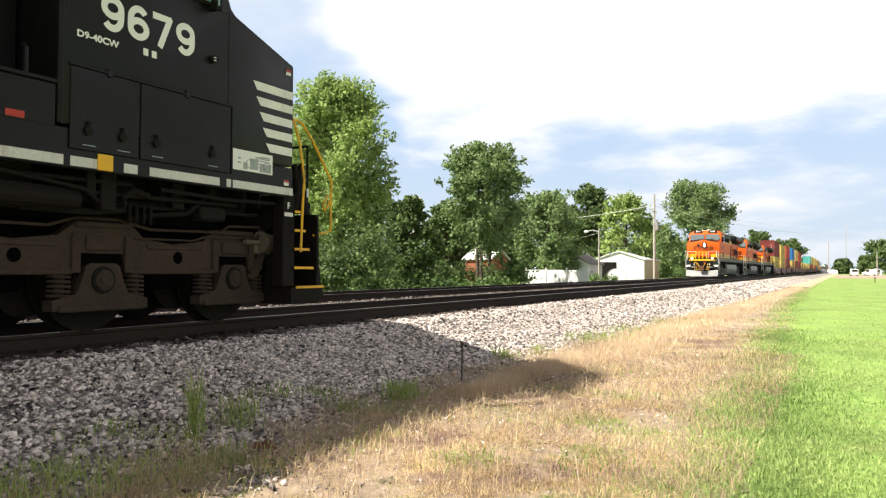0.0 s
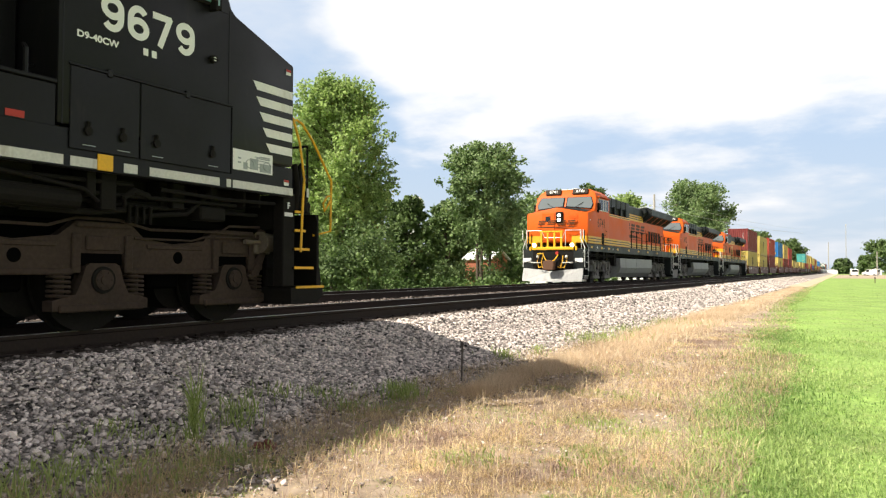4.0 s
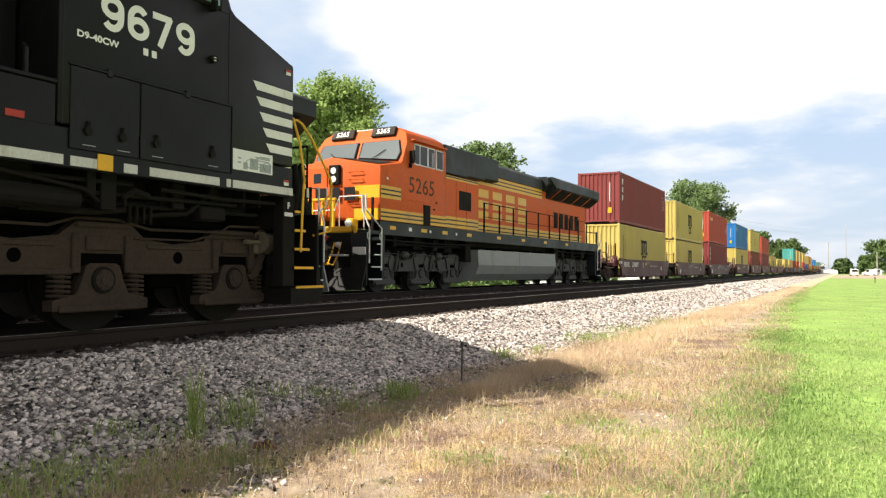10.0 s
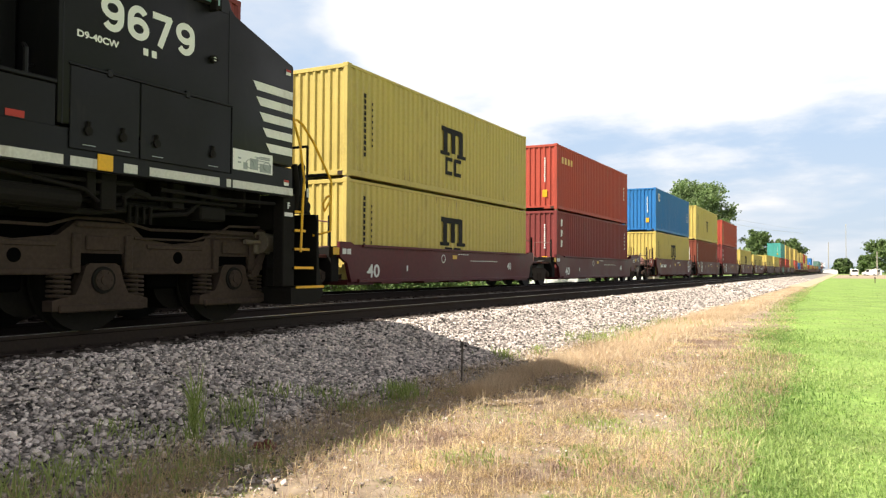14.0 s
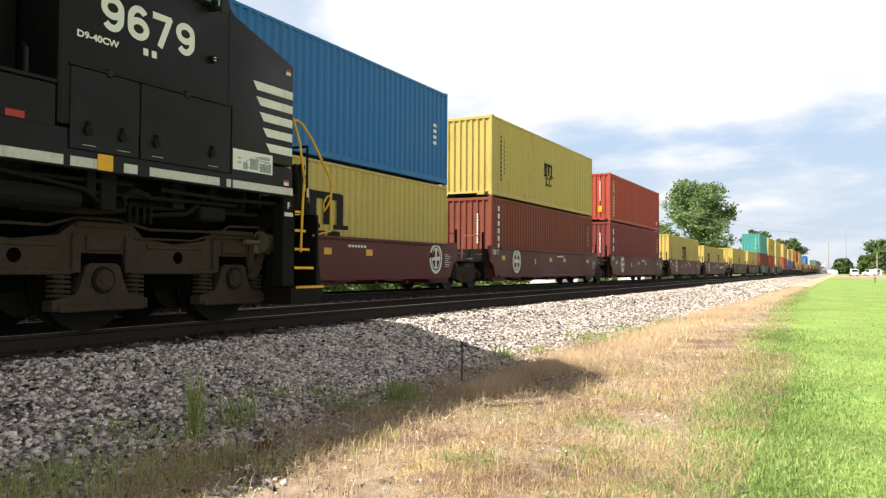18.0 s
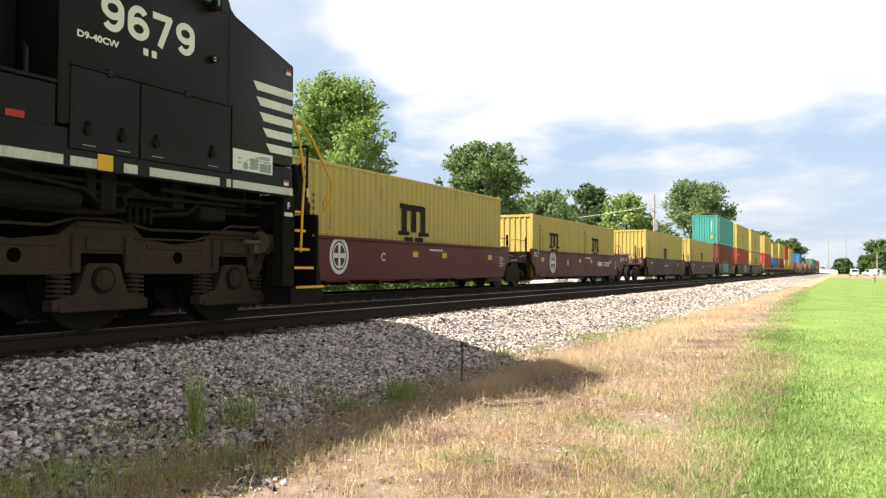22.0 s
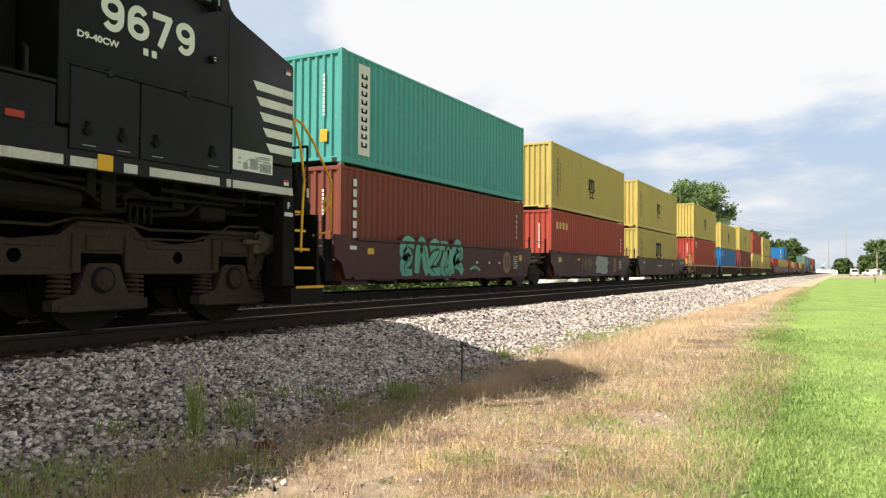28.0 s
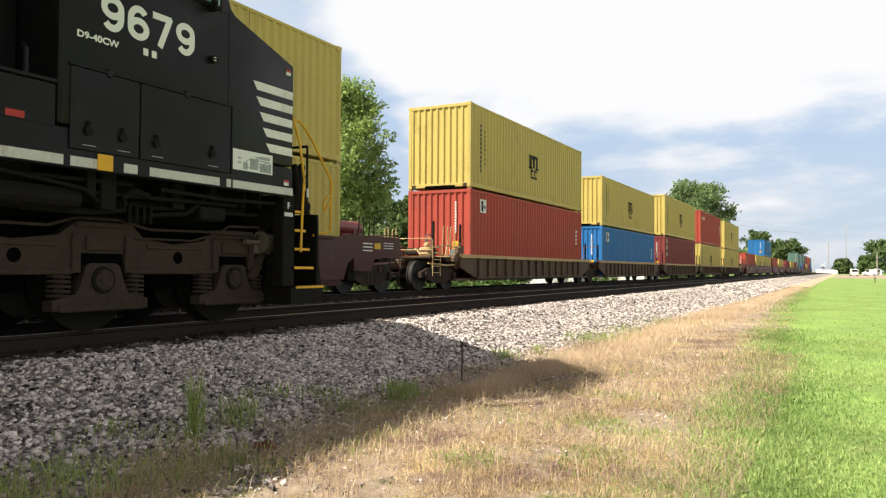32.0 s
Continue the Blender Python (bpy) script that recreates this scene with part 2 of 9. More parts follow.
RESERVOIR_RED = mat("glossy_red_tank_paint", (0.26, 0.05, 0.06), 0.3, vary=0.15, scale=4, bump=0.04)
GLASS_DARK = glass_mat("dark_cab_glass", (0.008, 0.009, 0.010), 0.12)
GLASS_DARK.node_tree.nodes["Principled BSDF"].inputs["Specular IOR Level"].default_value = 0.25
GRAFFITI = mat("mint_spray_paint", (0.14, 0.42, 0.32), 0.55, vary=0.25, scale=6, bump=0.03)
GREY_PATCH = mat("pale_grey_patch_paint", (0.33, 0.36, 0.35), 0.6, vary=0.25, scale=4, bump=0.03)
PINK_DUST = mat("dusty_pink_brown_paint", (0.30, 0.15, 0.13), 0.6, vary=0.3, scale=6, bump=0.1, dirt=(0.12, 0.06, 0.05), dirt_amount=0.25)
GHOST_MARK = mat("faded_tan_mark_paint", (0.26, 0.17, 0.10), 0.7, vary=0.25, scale=5, bump=0.03, dirt=(0.10, 0.045, 0.035), dirt_amount=0.3)
OUTLINE = mat("dark_outline_spray_paint", (0.02, 0.035, 0.03), 0.6, vary=0.25, scale=6, bump=0.02)
BOARD_BROWN = mat("dark_number_board", (0.03, 0.02, 0.014), 0.6, spec=0.15, vary=0.1, scale=6, bump=0.02)

# ---- mesh tools ----


class Shape:
    """Collects simple solids into one mesh."""

    def __init__(self):
        self.v, self.f, self.k, self.slot, self.cuts = [], [], [], 0, []

    def add(self, verts, faces):
        n = len(self.v)
        self.cuts.append((n, len(self.f)))
        self.v += [tuple(p) for p in verts]
        self.f += [tuple(i + n for i in q) for q in faces]
        self.k += [self.slot] * len(faces)
        return self

    def box(self, x0, x1, y0, y1, z0, z1, b=0.0):
        """A box; b chamfers all its edges."""
        x0, x1, y0, y1, z0, z1 = min(x0, x1), max(x0, x1), min(y0, y1), max(y0, y1), min(z0, z1), max(z0, z1)
        b = min(b, (x1 - x0) * 0.45, (y1 - y0) * 0.45, (z1 - z0) * 0.45)
        if b <= 0:
            v = [(x, y, z) for z in (z0, z1) for y in (y0, y1) for x in (x0, x1)]
            return self.add(v, [(0, 2, 3, 1), (4, 5, 7, 6), (0, 1, 5, 4), (2, 6, 7, 3), (0, 4, 6, 2), (1, 3, 7, 5)])
        bm = bmesh.new()
        lo, hi = (x0, y0, z0), (x1, y1, z1)
        for i in range(8):
            c = [hi[a] if i >> a & 1 else lo[a] for a in range(3)]
            s = [-1 if i >> a & 1 else 1 for a in range(3)]
            for a in range(3):
                p = [c[q] + (0 if q == a else s[q] * b) for q in range(3)]
                bm.verts.new(p)
        bmesh.ops.convex_hull(bm, input=bm.verts)
        bmesh.ops.dissolve_limit(bm, angle_limit=0.02, verts=bm.verts, edges=bm.edges)
        bm.verts.index_update()
        self.add([p.co.copy() for p in bm.verts], [[p.index for p in q.verts] for q in bm.faces])
        bm.free()
        return self

    def prism(self, poly, x0, x1, axis="x"):
        """A polygon drawn in the plane across an axis, drawn out along it from x0 to x1."""
        put = {"x": lambda a, b, c: (c, a, b), "y": lambda a, b, c: (a, c, b), "z": lambda a, b, c: (a, b, c)}[axis]
        n = len(poly)
        area = sum(poly[i][0] * poly[(i + 1) % n][1] - poly[(i + 1) % n][0] * poly[i][1] for i in range(n))
        if (area < 0) != (axis == "y"):
            poly = poly[::-1]
        if x0 > x1:
            x0, x1 = x1, x0
        v = [put(a, b, x0) for a, b in poly] + [put(a, b, x1) for a, b in poly]
        f = [tuple(range(n))[::-1], tuple(range(n, 2 * n))] + [(i, (i + 1) % n, n + (i + 1) % n, n + i) for i in range(n)]
        return self.add(v, f)

    def cyl(self, p, q, r, n=12, r2=None, cap=True):
        """A cylinder or cone from p to q."""
        p, q = Vector(p), Vector(q)
        r2 = r if r2 is None else r2
        w = (q - p).normalized()
        a = w.orthogonal().normalized()
        b = w.cross(a)
        ring = [a * math.cos(2 * math.pi * i / n) + b * math.sin(2 * math.pi * i / n) for i in range(n)]
        v = [p + d * r for d in ring] + [q + d * r2 for d in ring]
        f = [(i, (i + 1) % n, n + (i + 1) % n, n + i) for i in range(n)]
        if cap:
            f += [tuple(range(n))[::-1], tuple(range(n, 2 * n))]
        return self.add(v, f)

    def tube(self, pts, r, n=8):
        """A bent round bar through the points."""
        pts = [Vector(p) for p in pts]
        v, f = [], []
        up = None
        for i, p in enumerate(pts):
            w = (pts[min(i + 1, len(pts) - 1)] - pts[max(i - 1, 0)]).normalized()
            a = w.orthogonal().normalized() if up is None else (up - w * up.dot(w)).normalized()
            up = a
            b = w.cross(a)
            v += [p + (a * math.cos(2 * math.pi * j / n) + b * math.sin(2 * math.pi * j / n)) * r for j in range(n)]
        for i in range(len(pts) - 1):
            f += [(i * n + j, i * n + (j + 1) % n, (i + 1) * n + (j + 1) % n, (i + 1) * n + j) for j in range(n)]
        f += [tuple(range(n))[::-1], tuple(range(len(v) - n, len(v)))]
        return self.add(v, f)

    def ball(self, c, r, n=10, m=7, sq=(1, 1, 1)):
        v, f = [], []
        for i in range(m + 1):
            th = math.pi * i / m
            for j in range(n):
                ph = 2 * math.pi * j / n
                v.append((c[0] + r * sq[0] * math.sin(th) * math.cos(ph), c[1] + r * sq[1] * math.sin(th) * math.sin(ph), c[2] + r * sq[2] * math.cos(th)))
        for i in range(m):
            for j in range(n):
                f.append((i * n + j, (i + 1) * n + j, (i + 1) * n + (j + 1) % n, i * n + (j + 1) % n))
        return self.add(v, f)

    def mesh(self, name, mats, smooth=0.0):
        me = bpy.data.meshes.new(name)
        me.from_pydata(self.v, [], self.f)
        for m in mats if isinstance(mats, (list, tuple)) else [mats]:
            me.materials.append(m)
        if max(self.k, default=0):
            me.polygons.foreach_set("material_index", self.k)
        if smooth:
            me.polygons.foreach_set("use_smooth", [True] * len(self.f))
            me.set_sharp_from_angle(angle=radians(smooth))
        me.update()
        return me


def thing(name, label, category, group="", m=None, kind=""):
    ob = new(name)
    ob.empty_display_size = 0.3
    if m is not None:
        ob.matrix_basis = m
    return tagged(ob, label, category, group, kind)


def part(name, s, material, parent, label="", smooth=0.0, m=None):
    """One mesh object under a thing or a part. s: a Shape, or a mesh already made."""
    ob = new(name, s.mesh(name, material, smooth) if isinstance(s, Shape) else s)
    ob.parent = parent
    if m is not None:
        ob.matrix_basis = m
    return tagged(ob, label)


def each(name, s, material, parent, label="", smooth=0.0):
    """Every solid that was added to s becomes a part of its own."""
    ends = s.cuts[1:] + [(len(s.v), len(s.f))]
    for (v0, f0), (v1, f1) in zip(s.cuts, ends):
        one = Shape()
        one.add(s.v[v0:v1], [[i - v0 for i in q] for q in s.f[f0:f1]])
        part(name, one, material, parent, label, smooth)


def solid(name, s, material, label, category, group="", kind="", smooth=0.0, m=None):
    """A thing of one mesh."""
    ob = new(name, s.mesh(name, material, smooth))
    if m is not None:
        ob.matrix_basis = m
    return tagged(ob, label, category, group, kind)


def lettering(body, size, thick=0.004, bold=0.0, spacing=1.0, shear=0.0):
    """A flat mesh of built-in letters in the x-z plane, facing -y, from its lower left corner."""
    cu = bpy.data.curves.new("lettering", "FONT")
    cu.body, cu.size, cu.extrude, cu.offset = body, size, thick / 2, bold
    cu.space_character, cu.resolution_u, cu.shear = spacing, 3, shear
    ob = bpy.data.objects.new("lettering", cu)
    me = bpy.data.meshes.new_from_object(ob)
    me.transform(Matrix.Rotation(math.pi / 2, 4, "X"))
    bpy.data.objects.remove(ob)
    return me


def painted_digits(text, wide, tall, stroke, thick=0.006):
    """Broad rounded sign-painter's numerals in the x-z plane, facing -y, from their lower left corner."""
    def oval(cx, cz, rx, rz, a0, a1, n=22):
        return [(cx + rx * math.cos(a0 + (a1 - a0) * i / n), cz + rz * math.sin(a0 + (a1 - a0) * i / n)) for i in range(n + 1)]
    tau = 2 * math.pi
    half = stroke / 2
    gap = stroke * 0.62
    cell = (wide - gap * (len(text) - 1)) / len(text)
    rx = cell / 2 - half
    zb = tall * 0.33
    paths = {
        "6": [oval(cell / 2, zb, rx, zb - half, 0, tau), oval(cell / 2, tall * 0.57, rx, tall * 0.43 - half, 0.22 * math.pi, math.pi, 14) + [(cell / 2 - rx, zb)]],
        "9": [oval(cell / 2, tall - zb, rx, zb - half, 0, tau), oval(cell / 2, tall * 0.43, rx, tall * 0.43 - half, 1.22 * math.pi, tau, 14) + [(cell / 2 + rx, tall - zb)]],
        "7": [[(0, tall - half), (cell - half * 0.6, tall - half)], [(cell - half, tall - half * 0.4), (cell * 0.36, 0.0)]],
    }
    s = Shape()
    layer = 0
    for k, ch in enumerate(text):
        x0 = k * (cell + gap)
        for path in paths[ch]:
            layer += 1
            q = [Vector((x0 + a, b)) for a, b in path]
            left, right = [], []
            for i, p in enumerate(q):
                w = (q[min(i + 1, len(q) - 1)] - q[max(i - 1, 0)]).normalized()
                if (q[0] - q[-1]).length < 1e-6 and i in (0, len(q) - 1):
                    w = (q[1] - q[-2]).normalized()
                left.append(p + Vector((-w.y, w.x)) * half)
                right.append(p - Vector((-w.y, w.x)) * half)
            for i in range(len(q) - 1):
                s.prism([tuple(right[i]), tuple(right[i + 1]), tuple(left[i + 1]), tuple(left[i])], -thick / 2 - 0.0006 * (layer % 2), thick / 2, "y")
    return s


def side_turn(side):
    """Turns x-z lettering to face +x (side 1) or -x (side -1)."""
    return Matrix.Rotation(side * math.pi / 2, 4, "Z")

# ---- plan: the tracks run along y, rail tops at z = 0 ----
NEAR_X, FAR_X = -7.80, -12.313
GROUND_Z = -0.75
HALF_GAUGE = 0.755


def covered(s):
    """How far the train has run by t seconds."""
    t = s - 20.0
    return 10.5944 * t + 0.003367 * t * t + 0.0003146 * t ** 3


MOVERS, WHEELS = [], []


def rides(ob, u, z=0.0):
    """ob belongs to the train: its own y at 20 s is u."""
    ob.matrix_basis = pose(FAR_X, u - covered(0), z)
    MOVERS.append((ob, u, z))
    return ob


# ---- rolling stock parts ----


def wheelset_shape(r):
    s = Shape()
    for sx in (-1, 1):
        x = sx * 0.755
        s.cyl((x - 0.07, 0, 0), (x + 0.07, 0, 0), r, 28)
        s.cyl((x - sx * 0.07, 0, 0), (x - sx * 0.1, 0, 0), r + 0.028, 28)
        s.cyl((x + 0.075 * sx, 0, 0), (x + 0.09 * sx, 0, 0), r * 0.55, 16)
        for i in range(6):
            a = i * math.pi / 3
            s.cyl((x + 0.07 * sx, r * 0.72 * math.cos(a), r * 0.72 * math.sin(a)), (x + 0.082 * sx, r * 0.72 * math.cos(a), r * 0.72 * math.sin(a)), r * 0.08, 8)
    s.cyl((-1.0, 0, 0), (1.0, 0, 0), 0.085, 12)
    return s


WHEEL_MESH = {}


def wheelset(parent, y, r, spin=True):
    key = (r, spin)
    if key not in WHEEL_MESH:
        WHEEL_MESH[key] = wheelset_shape(r).mesh("wheelset", WHEEL if spin else UNDER, 40)
    ob = part("wheelset", WHEEL_MESH[key], None, parent, m=pose(0, y, r))
    if spin:
        WHEELS.append((ob, y, r))
    return ob


LOCO_TRUCK = {}


def loco_truck(parent, y0, steel, spin, gaps=(0.0, 2.02, 4.06)):
    """A three-axle truck with its first axle at y0: frames, axle boxes, springs, brake gear."""
    key = steel.name
    if key not in LOCO_TRUCK:
        d = {}
        for sx in (-1, 1):
            x0, x1 = sx * 0.93, sx * 1.05
            f = Shape()
            # the cast side frame: a deep beam, raised over each axle, notched below for the axle boxes
            low, mid, top = 0.60, 0.95, 1.12
            end = gaps[2] + 0.54
            poly = [(-0.54, low + 0.04), (-0.54, 0.98)]
            for a in gaps:
                poly += [(a - 0.34, top), (a + 0.30, top), (a + 0.50, mid + 0.02)]
                if a < gaps[2]:
                    poly += [((a + 0.94), mid - 0.03), (gaps[gaps.index(a) + 1] - 0.52, mid + 0.02)]
            poly += [(end, 0.9), (end, low + 0.04)]
            for a in gaps[::-1]:
                poly += [(a + 0.36, low), (a + 0.29, low + 0.05), (a + 0.25, 0.80), (a - 0.25, 0.80), (a - 0.29, low + 0.05), (a - 0.36, low)]
            f.prism(poly, x0, x1)
            # flange along the lower lip and round the notches
            for a, b in ((gaps[0], gaps[1]), (gaps[1], gaps[2])):
                f.box(x0, x1 + sx * 0.025, a + 0.33, b - 0.33, low - 0.015, low + 0.05, 0.015)
                f.box(x1, x1 + sx * 0.018, a + 0.52, b - 0.55, mid - 0.09, mid - 0.04, 0.01)
            for a in gaps:
                f.box(x1, x1 + sx * 0.03, a - 0.36, a - 0.26, low, 1.0, 0.012)
                f.box(x1, x1 + sx * 0.03, a + 0.26, a + 0.36, low, 1.0, 0.012)
                f.box(x1, x1 + sx * 0.03, a - 0.34, a + 0.32, top - 0.06, top, 0.015)
                f.box(x1, x1 + sx * 0.022, a - 0.2, a + 0.2, 0.83, 0.98, 0.02)
            d["side_frame", sx] = f.mesh("side_frame", TRUCK_DARK if spin else steel, 30)
            # flat black disc in place of the shade in a frame hole
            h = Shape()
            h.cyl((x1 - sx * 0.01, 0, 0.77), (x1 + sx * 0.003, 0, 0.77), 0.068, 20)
            d["frame_hole", sx] = h.mesh("frame_hole", SHADE_BLACK, 30)
            # black block in place of the shade above the axle box
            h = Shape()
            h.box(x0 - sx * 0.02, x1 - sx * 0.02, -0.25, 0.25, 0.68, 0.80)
            d["box_gap", sx] = h.mesh("box_gap", SHADE_BLACK)
            j = Shape()
            j.prism([(-0.56, 0.23), (-0.56, 0.33), (-0.46, 0.36), (-0.31, 0.39), (-0.255, 0.50), (-0.20, 0.67), (-0.15, 0.70), (0.15, 0.70), (0.20, 0.67), (0.255, 0.50), (0.31, 0.39), (0.46, 0.36), (0.56, 0.33), (0.56, 0.23)], sx * 0.92, sx * 1.07)
            j.box(sx * 1.06, sx * 1.10, -0.50, 0.50, 0.215, 0.29, 0.015)
            j.cyl((sx * 1.06, 0, 0.53), (sx * 1.10, 0, 0.53), 0.105, 24)
            j.cyl((sx * 1.10, 0, 0.53), (sx * 1.112, 0, 0.53), 0.05, 16)
            for k in range(6):
                a = k * math.pi / 3
                j.cyl((sx * 1.08, 0.085 * math.cos(a), 0.53 + 0.085 * math.sin(a)), (sx * 1.108, 0.085 * math.cos(a), 0.53 + 0.085 * math.sin(a)), 0.012, 6)
            d["axle_box", sx] = j.mesh("axle_box", steel, 30)
            c = Shape()
            c.cyl((sx * 1.06, 0, 0.53), (sx * 1.088, 0, 0.53), 0.145, 24, 0.135)
            d["box_ring", sx] = c.mesh("box_ring", UNDER, 30)
            sp = Shape()
            for k in range(5):
                sp.tube([(sx * 0.985 + 0.085 * math.cos(a), 0.105 * math.sin(a), 0.375 + 0.047 * k + 0.006 * math.sin(a)) for a in np.linspace(0, 2 * math.pi, 17)], 0.017, 6)
            sp.cyl((sx * 0.985, 0, 0.34), (sx * 0.985, 0, 0.60), 0.05, 10)
            d["coil_spring", sx] = sp.mesh("coil_spring", steel, 40)
            b = Shape()
            bo, bx = (0.17, 1.12) if not spin else (0.0, 1.0)
            b.cyl((sx * bx, -0.86 + bo, 0.99), (sx * bx, -0.60 + bo, 0.99), 0.118, 20, 0.125)
            b.cyl((sx * bx, -0.875 + bo, 0.99), (sx * bx, -0.86 + bo, 0.99), 0.095, 20, 0.115)
            b.cyl((sx * bx, -0.60 + bo, 0.99), (sx * bx, -0.57 + bo, 0.99), 0.14, 20)
            b.cyl((sx * bx, -0.57 + bo, 0.99), (sx * bx, -0.30 + bo, 0.99), 0.03, 10)
            b.box(sx * 0.9, sx * bx, -0.80 + bo, -0.5 + bo, 0.84, 0.99, 0.02)
            d["brake_cylinder", sx] = b.mesh("brake_cylinder", DUSTY_TAN if not spin else steel, 30)
            b = Shape()
            b.prism([(-0.52, 1.14), (-0.42, 1.16), (-0.38, 1.02), (-0.42, 0.84), (-0.30, 0.62), (-0.20, 0.57), (-0.28, 0.52), (-0.40, 0.58), (-0.53, 0.84), (-0.56, 1.02)], sx * 1.07, sx * 1.115)
            b.cyl((sx * 1.05, -0.47, 1.08), (sx * 1.13, -0.47, 1.08), 0.045, 12).cyl((sx * 1.05, -0.29, 0.60), (sx * 1.13, -0.29, 0.60), 0.04, 12)
            d["brake_lever", sx] = b.mesh("brake_lever", steel, 30)
            if spin:
                # pedestal legs, dampers and sand pipes of the moving engines
                w = Shape()
                for o in (-1, 1):
                    w.prism([(o * 0.20, 0.66), (o * 0.34, 0.60), (o * 0.46, 0.98), (o * 0.30, 1.06), (o * 0.16, 0.86)], sx * 1.055, sx * 1.10)
                d["pedestal", sx] = w.mesh("pedestal", steel, 30)
                w = Shape()
                w.cyl((sx * 1.10, 0.50, 0.62), (sx * 1.10, 0.62, 1.02), 0.05, 10).cyl((sx * 1.10, 0.62, 1.02), (sx * 1.10, 0.66, 1.16), 0.03, 8)
                w.ball((sx * 1.12, 0.98, 1.05), 0.13, 12, 8, (1, 1.3, 1))
                d["damper", sx] = w.mesh("damper", steel, 30)
                w = Shape()
                w.tube([(sx * 1.08, 0.70, 1.25), (sx * 1.10, 0.66, 0.7), (sx * 0.9, 0.55, 0.2)], 0.022, 6)
                w.tube([(sx * 1.11, -0.4, 1.12), (sx * 1.12, 0.1, 1.18), (sx * 1.12, 0.7, 1.10), (sx * 1.11, 1.4, 1.16)], 0.016, 6)
                d["sand_pipe", sx] = w.mesh("sand_pipe", UNDER, 30)
            p = Shape()
            p.tube([(sx * 1.07, -0.7, 1.19), (sx * 1.08, 0.10, 1.17), (sx * 1.08, 0.26, 1.09), (sx * 1.08, 1.3, 1.07), (sx * 1.08, 1.7, 1.15), (sx * 1.08, 2.2, 1.15), (sx * 1.08, 2.5, 1.06), (sx * 1.08, gaps[2] + 0.4, 1.07)], 0.016, 8)
            p.tube([(sx * 1.07, -0.4, 1.04), (sx * 1.08, 0.5, 1.02), (sx * 1.08, 0.7, 0.97), (sx * 1.08, 1.5, 0.97)], 0.012, 8)
            d["brake_pipe", sx] = p.mesh("brake_pipe", steel, 40)
        # transoms and bolster coloured near-black: truck shade put into their colour
        d["transom", 0] = Shape().box(-0.9, 0.9, -0.22, 0.22, 0.42, 0.92, 0.03).mesh("transom", SHADE_BLACK)
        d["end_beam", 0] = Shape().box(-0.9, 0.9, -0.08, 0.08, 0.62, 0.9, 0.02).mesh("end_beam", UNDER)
        d["bolster", 0] = Shape().box(-0.85, 0.85, -0.4, gaps[2] + 0.4, 0.9, 1.14, 0.02).mesh("truck_bolster", SHADE_BLACK)
        d["motor", 0] = Shape().cyl((-0.6, 0, 0.5), (0.6, 0, 0.5), 0.34, 18).mesh("traction_motor", UNDER, 30)
        LOCO_TRUCK[key] = d
    d = LOCO_TRUCK[key]
    m = pose(0, y0, 0)
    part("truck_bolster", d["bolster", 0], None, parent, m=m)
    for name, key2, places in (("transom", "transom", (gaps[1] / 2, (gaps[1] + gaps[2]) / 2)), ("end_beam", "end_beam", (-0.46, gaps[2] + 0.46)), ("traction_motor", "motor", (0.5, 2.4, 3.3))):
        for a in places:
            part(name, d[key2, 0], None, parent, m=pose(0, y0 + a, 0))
    for sx in (-1, 1):
        fr = part("side_frame", d["side_frame", sx], None, parent, m=m)
        for a in (gaps[1] * 0.47, gaps[1] + gaps[1] * 0.5):
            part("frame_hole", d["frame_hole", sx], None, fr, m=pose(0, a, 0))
        part("brake_pipe", d["brake_pipe", sx], None, fr)
        for a in gaps:
            bx = part("axle_box", d["axle_box", sx], None, parent, m=pose(0, y0 + a, 0))
            part("box_ring", d["box_ring", sx], None, bx)
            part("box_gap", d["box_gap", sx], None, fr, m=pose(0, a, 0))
            if spin:
                part("pedestal", d["pedestal", sx], None, fr, m=pose(0, a, 0))
                part("damper", d["damper", sx], None, fr, m=pose(0, a, 0))
                part("sand_pipe", d["sand_pipe", sx], None, fr, m=pose(0, a, 0))
            for o in (-0.44, 0.44):
                part("coil_spring", d["coil_spring", sx], None, bx, m=pose(0, o, 0))
        for a in ((0.0,) if not spin else (0.0, gaps[2] - 0.55)):
            cy = part("brake_cylinder", d["brake_cylinder", sx], None, parent, m=pose(0, y0 + a, 0))
            part("brake_lever", d["brake_lever", sx], None, cy)
    for a in gaps:
        wheelset(parent, y0 + a, 0.53, spin)


def bars(s, x, side, y, z, h, counts, w=0.07, gap=0.05, thick=0.004):
    """A row of plain upright bars, standing for lettering, on a side wall."""
    for i in range(counts):
        s.box(x, x + side * thick, y + i * (w + gap), y + i * (w + gap) + w, z, z + h)
    return s


def hood_stripe(parent, hw, y0, y1, z0, z1, material, lines=()):
    for sx in (-1, 1):
        s = Shape()
        s.box(sx * hw, sx * (hw + 0.004), y0, y1, z0, z1)
        ob = part("stripe", s, material, parent)
        if lines:
            l = Shape()
            for z in lines:
                l.box(sx * (hw + 0.004), sx * (hw + 0.007), y0, y1, z - 0.02, z + 0.02)
            part("pinstripe", l, LOCO_DARK, ob)


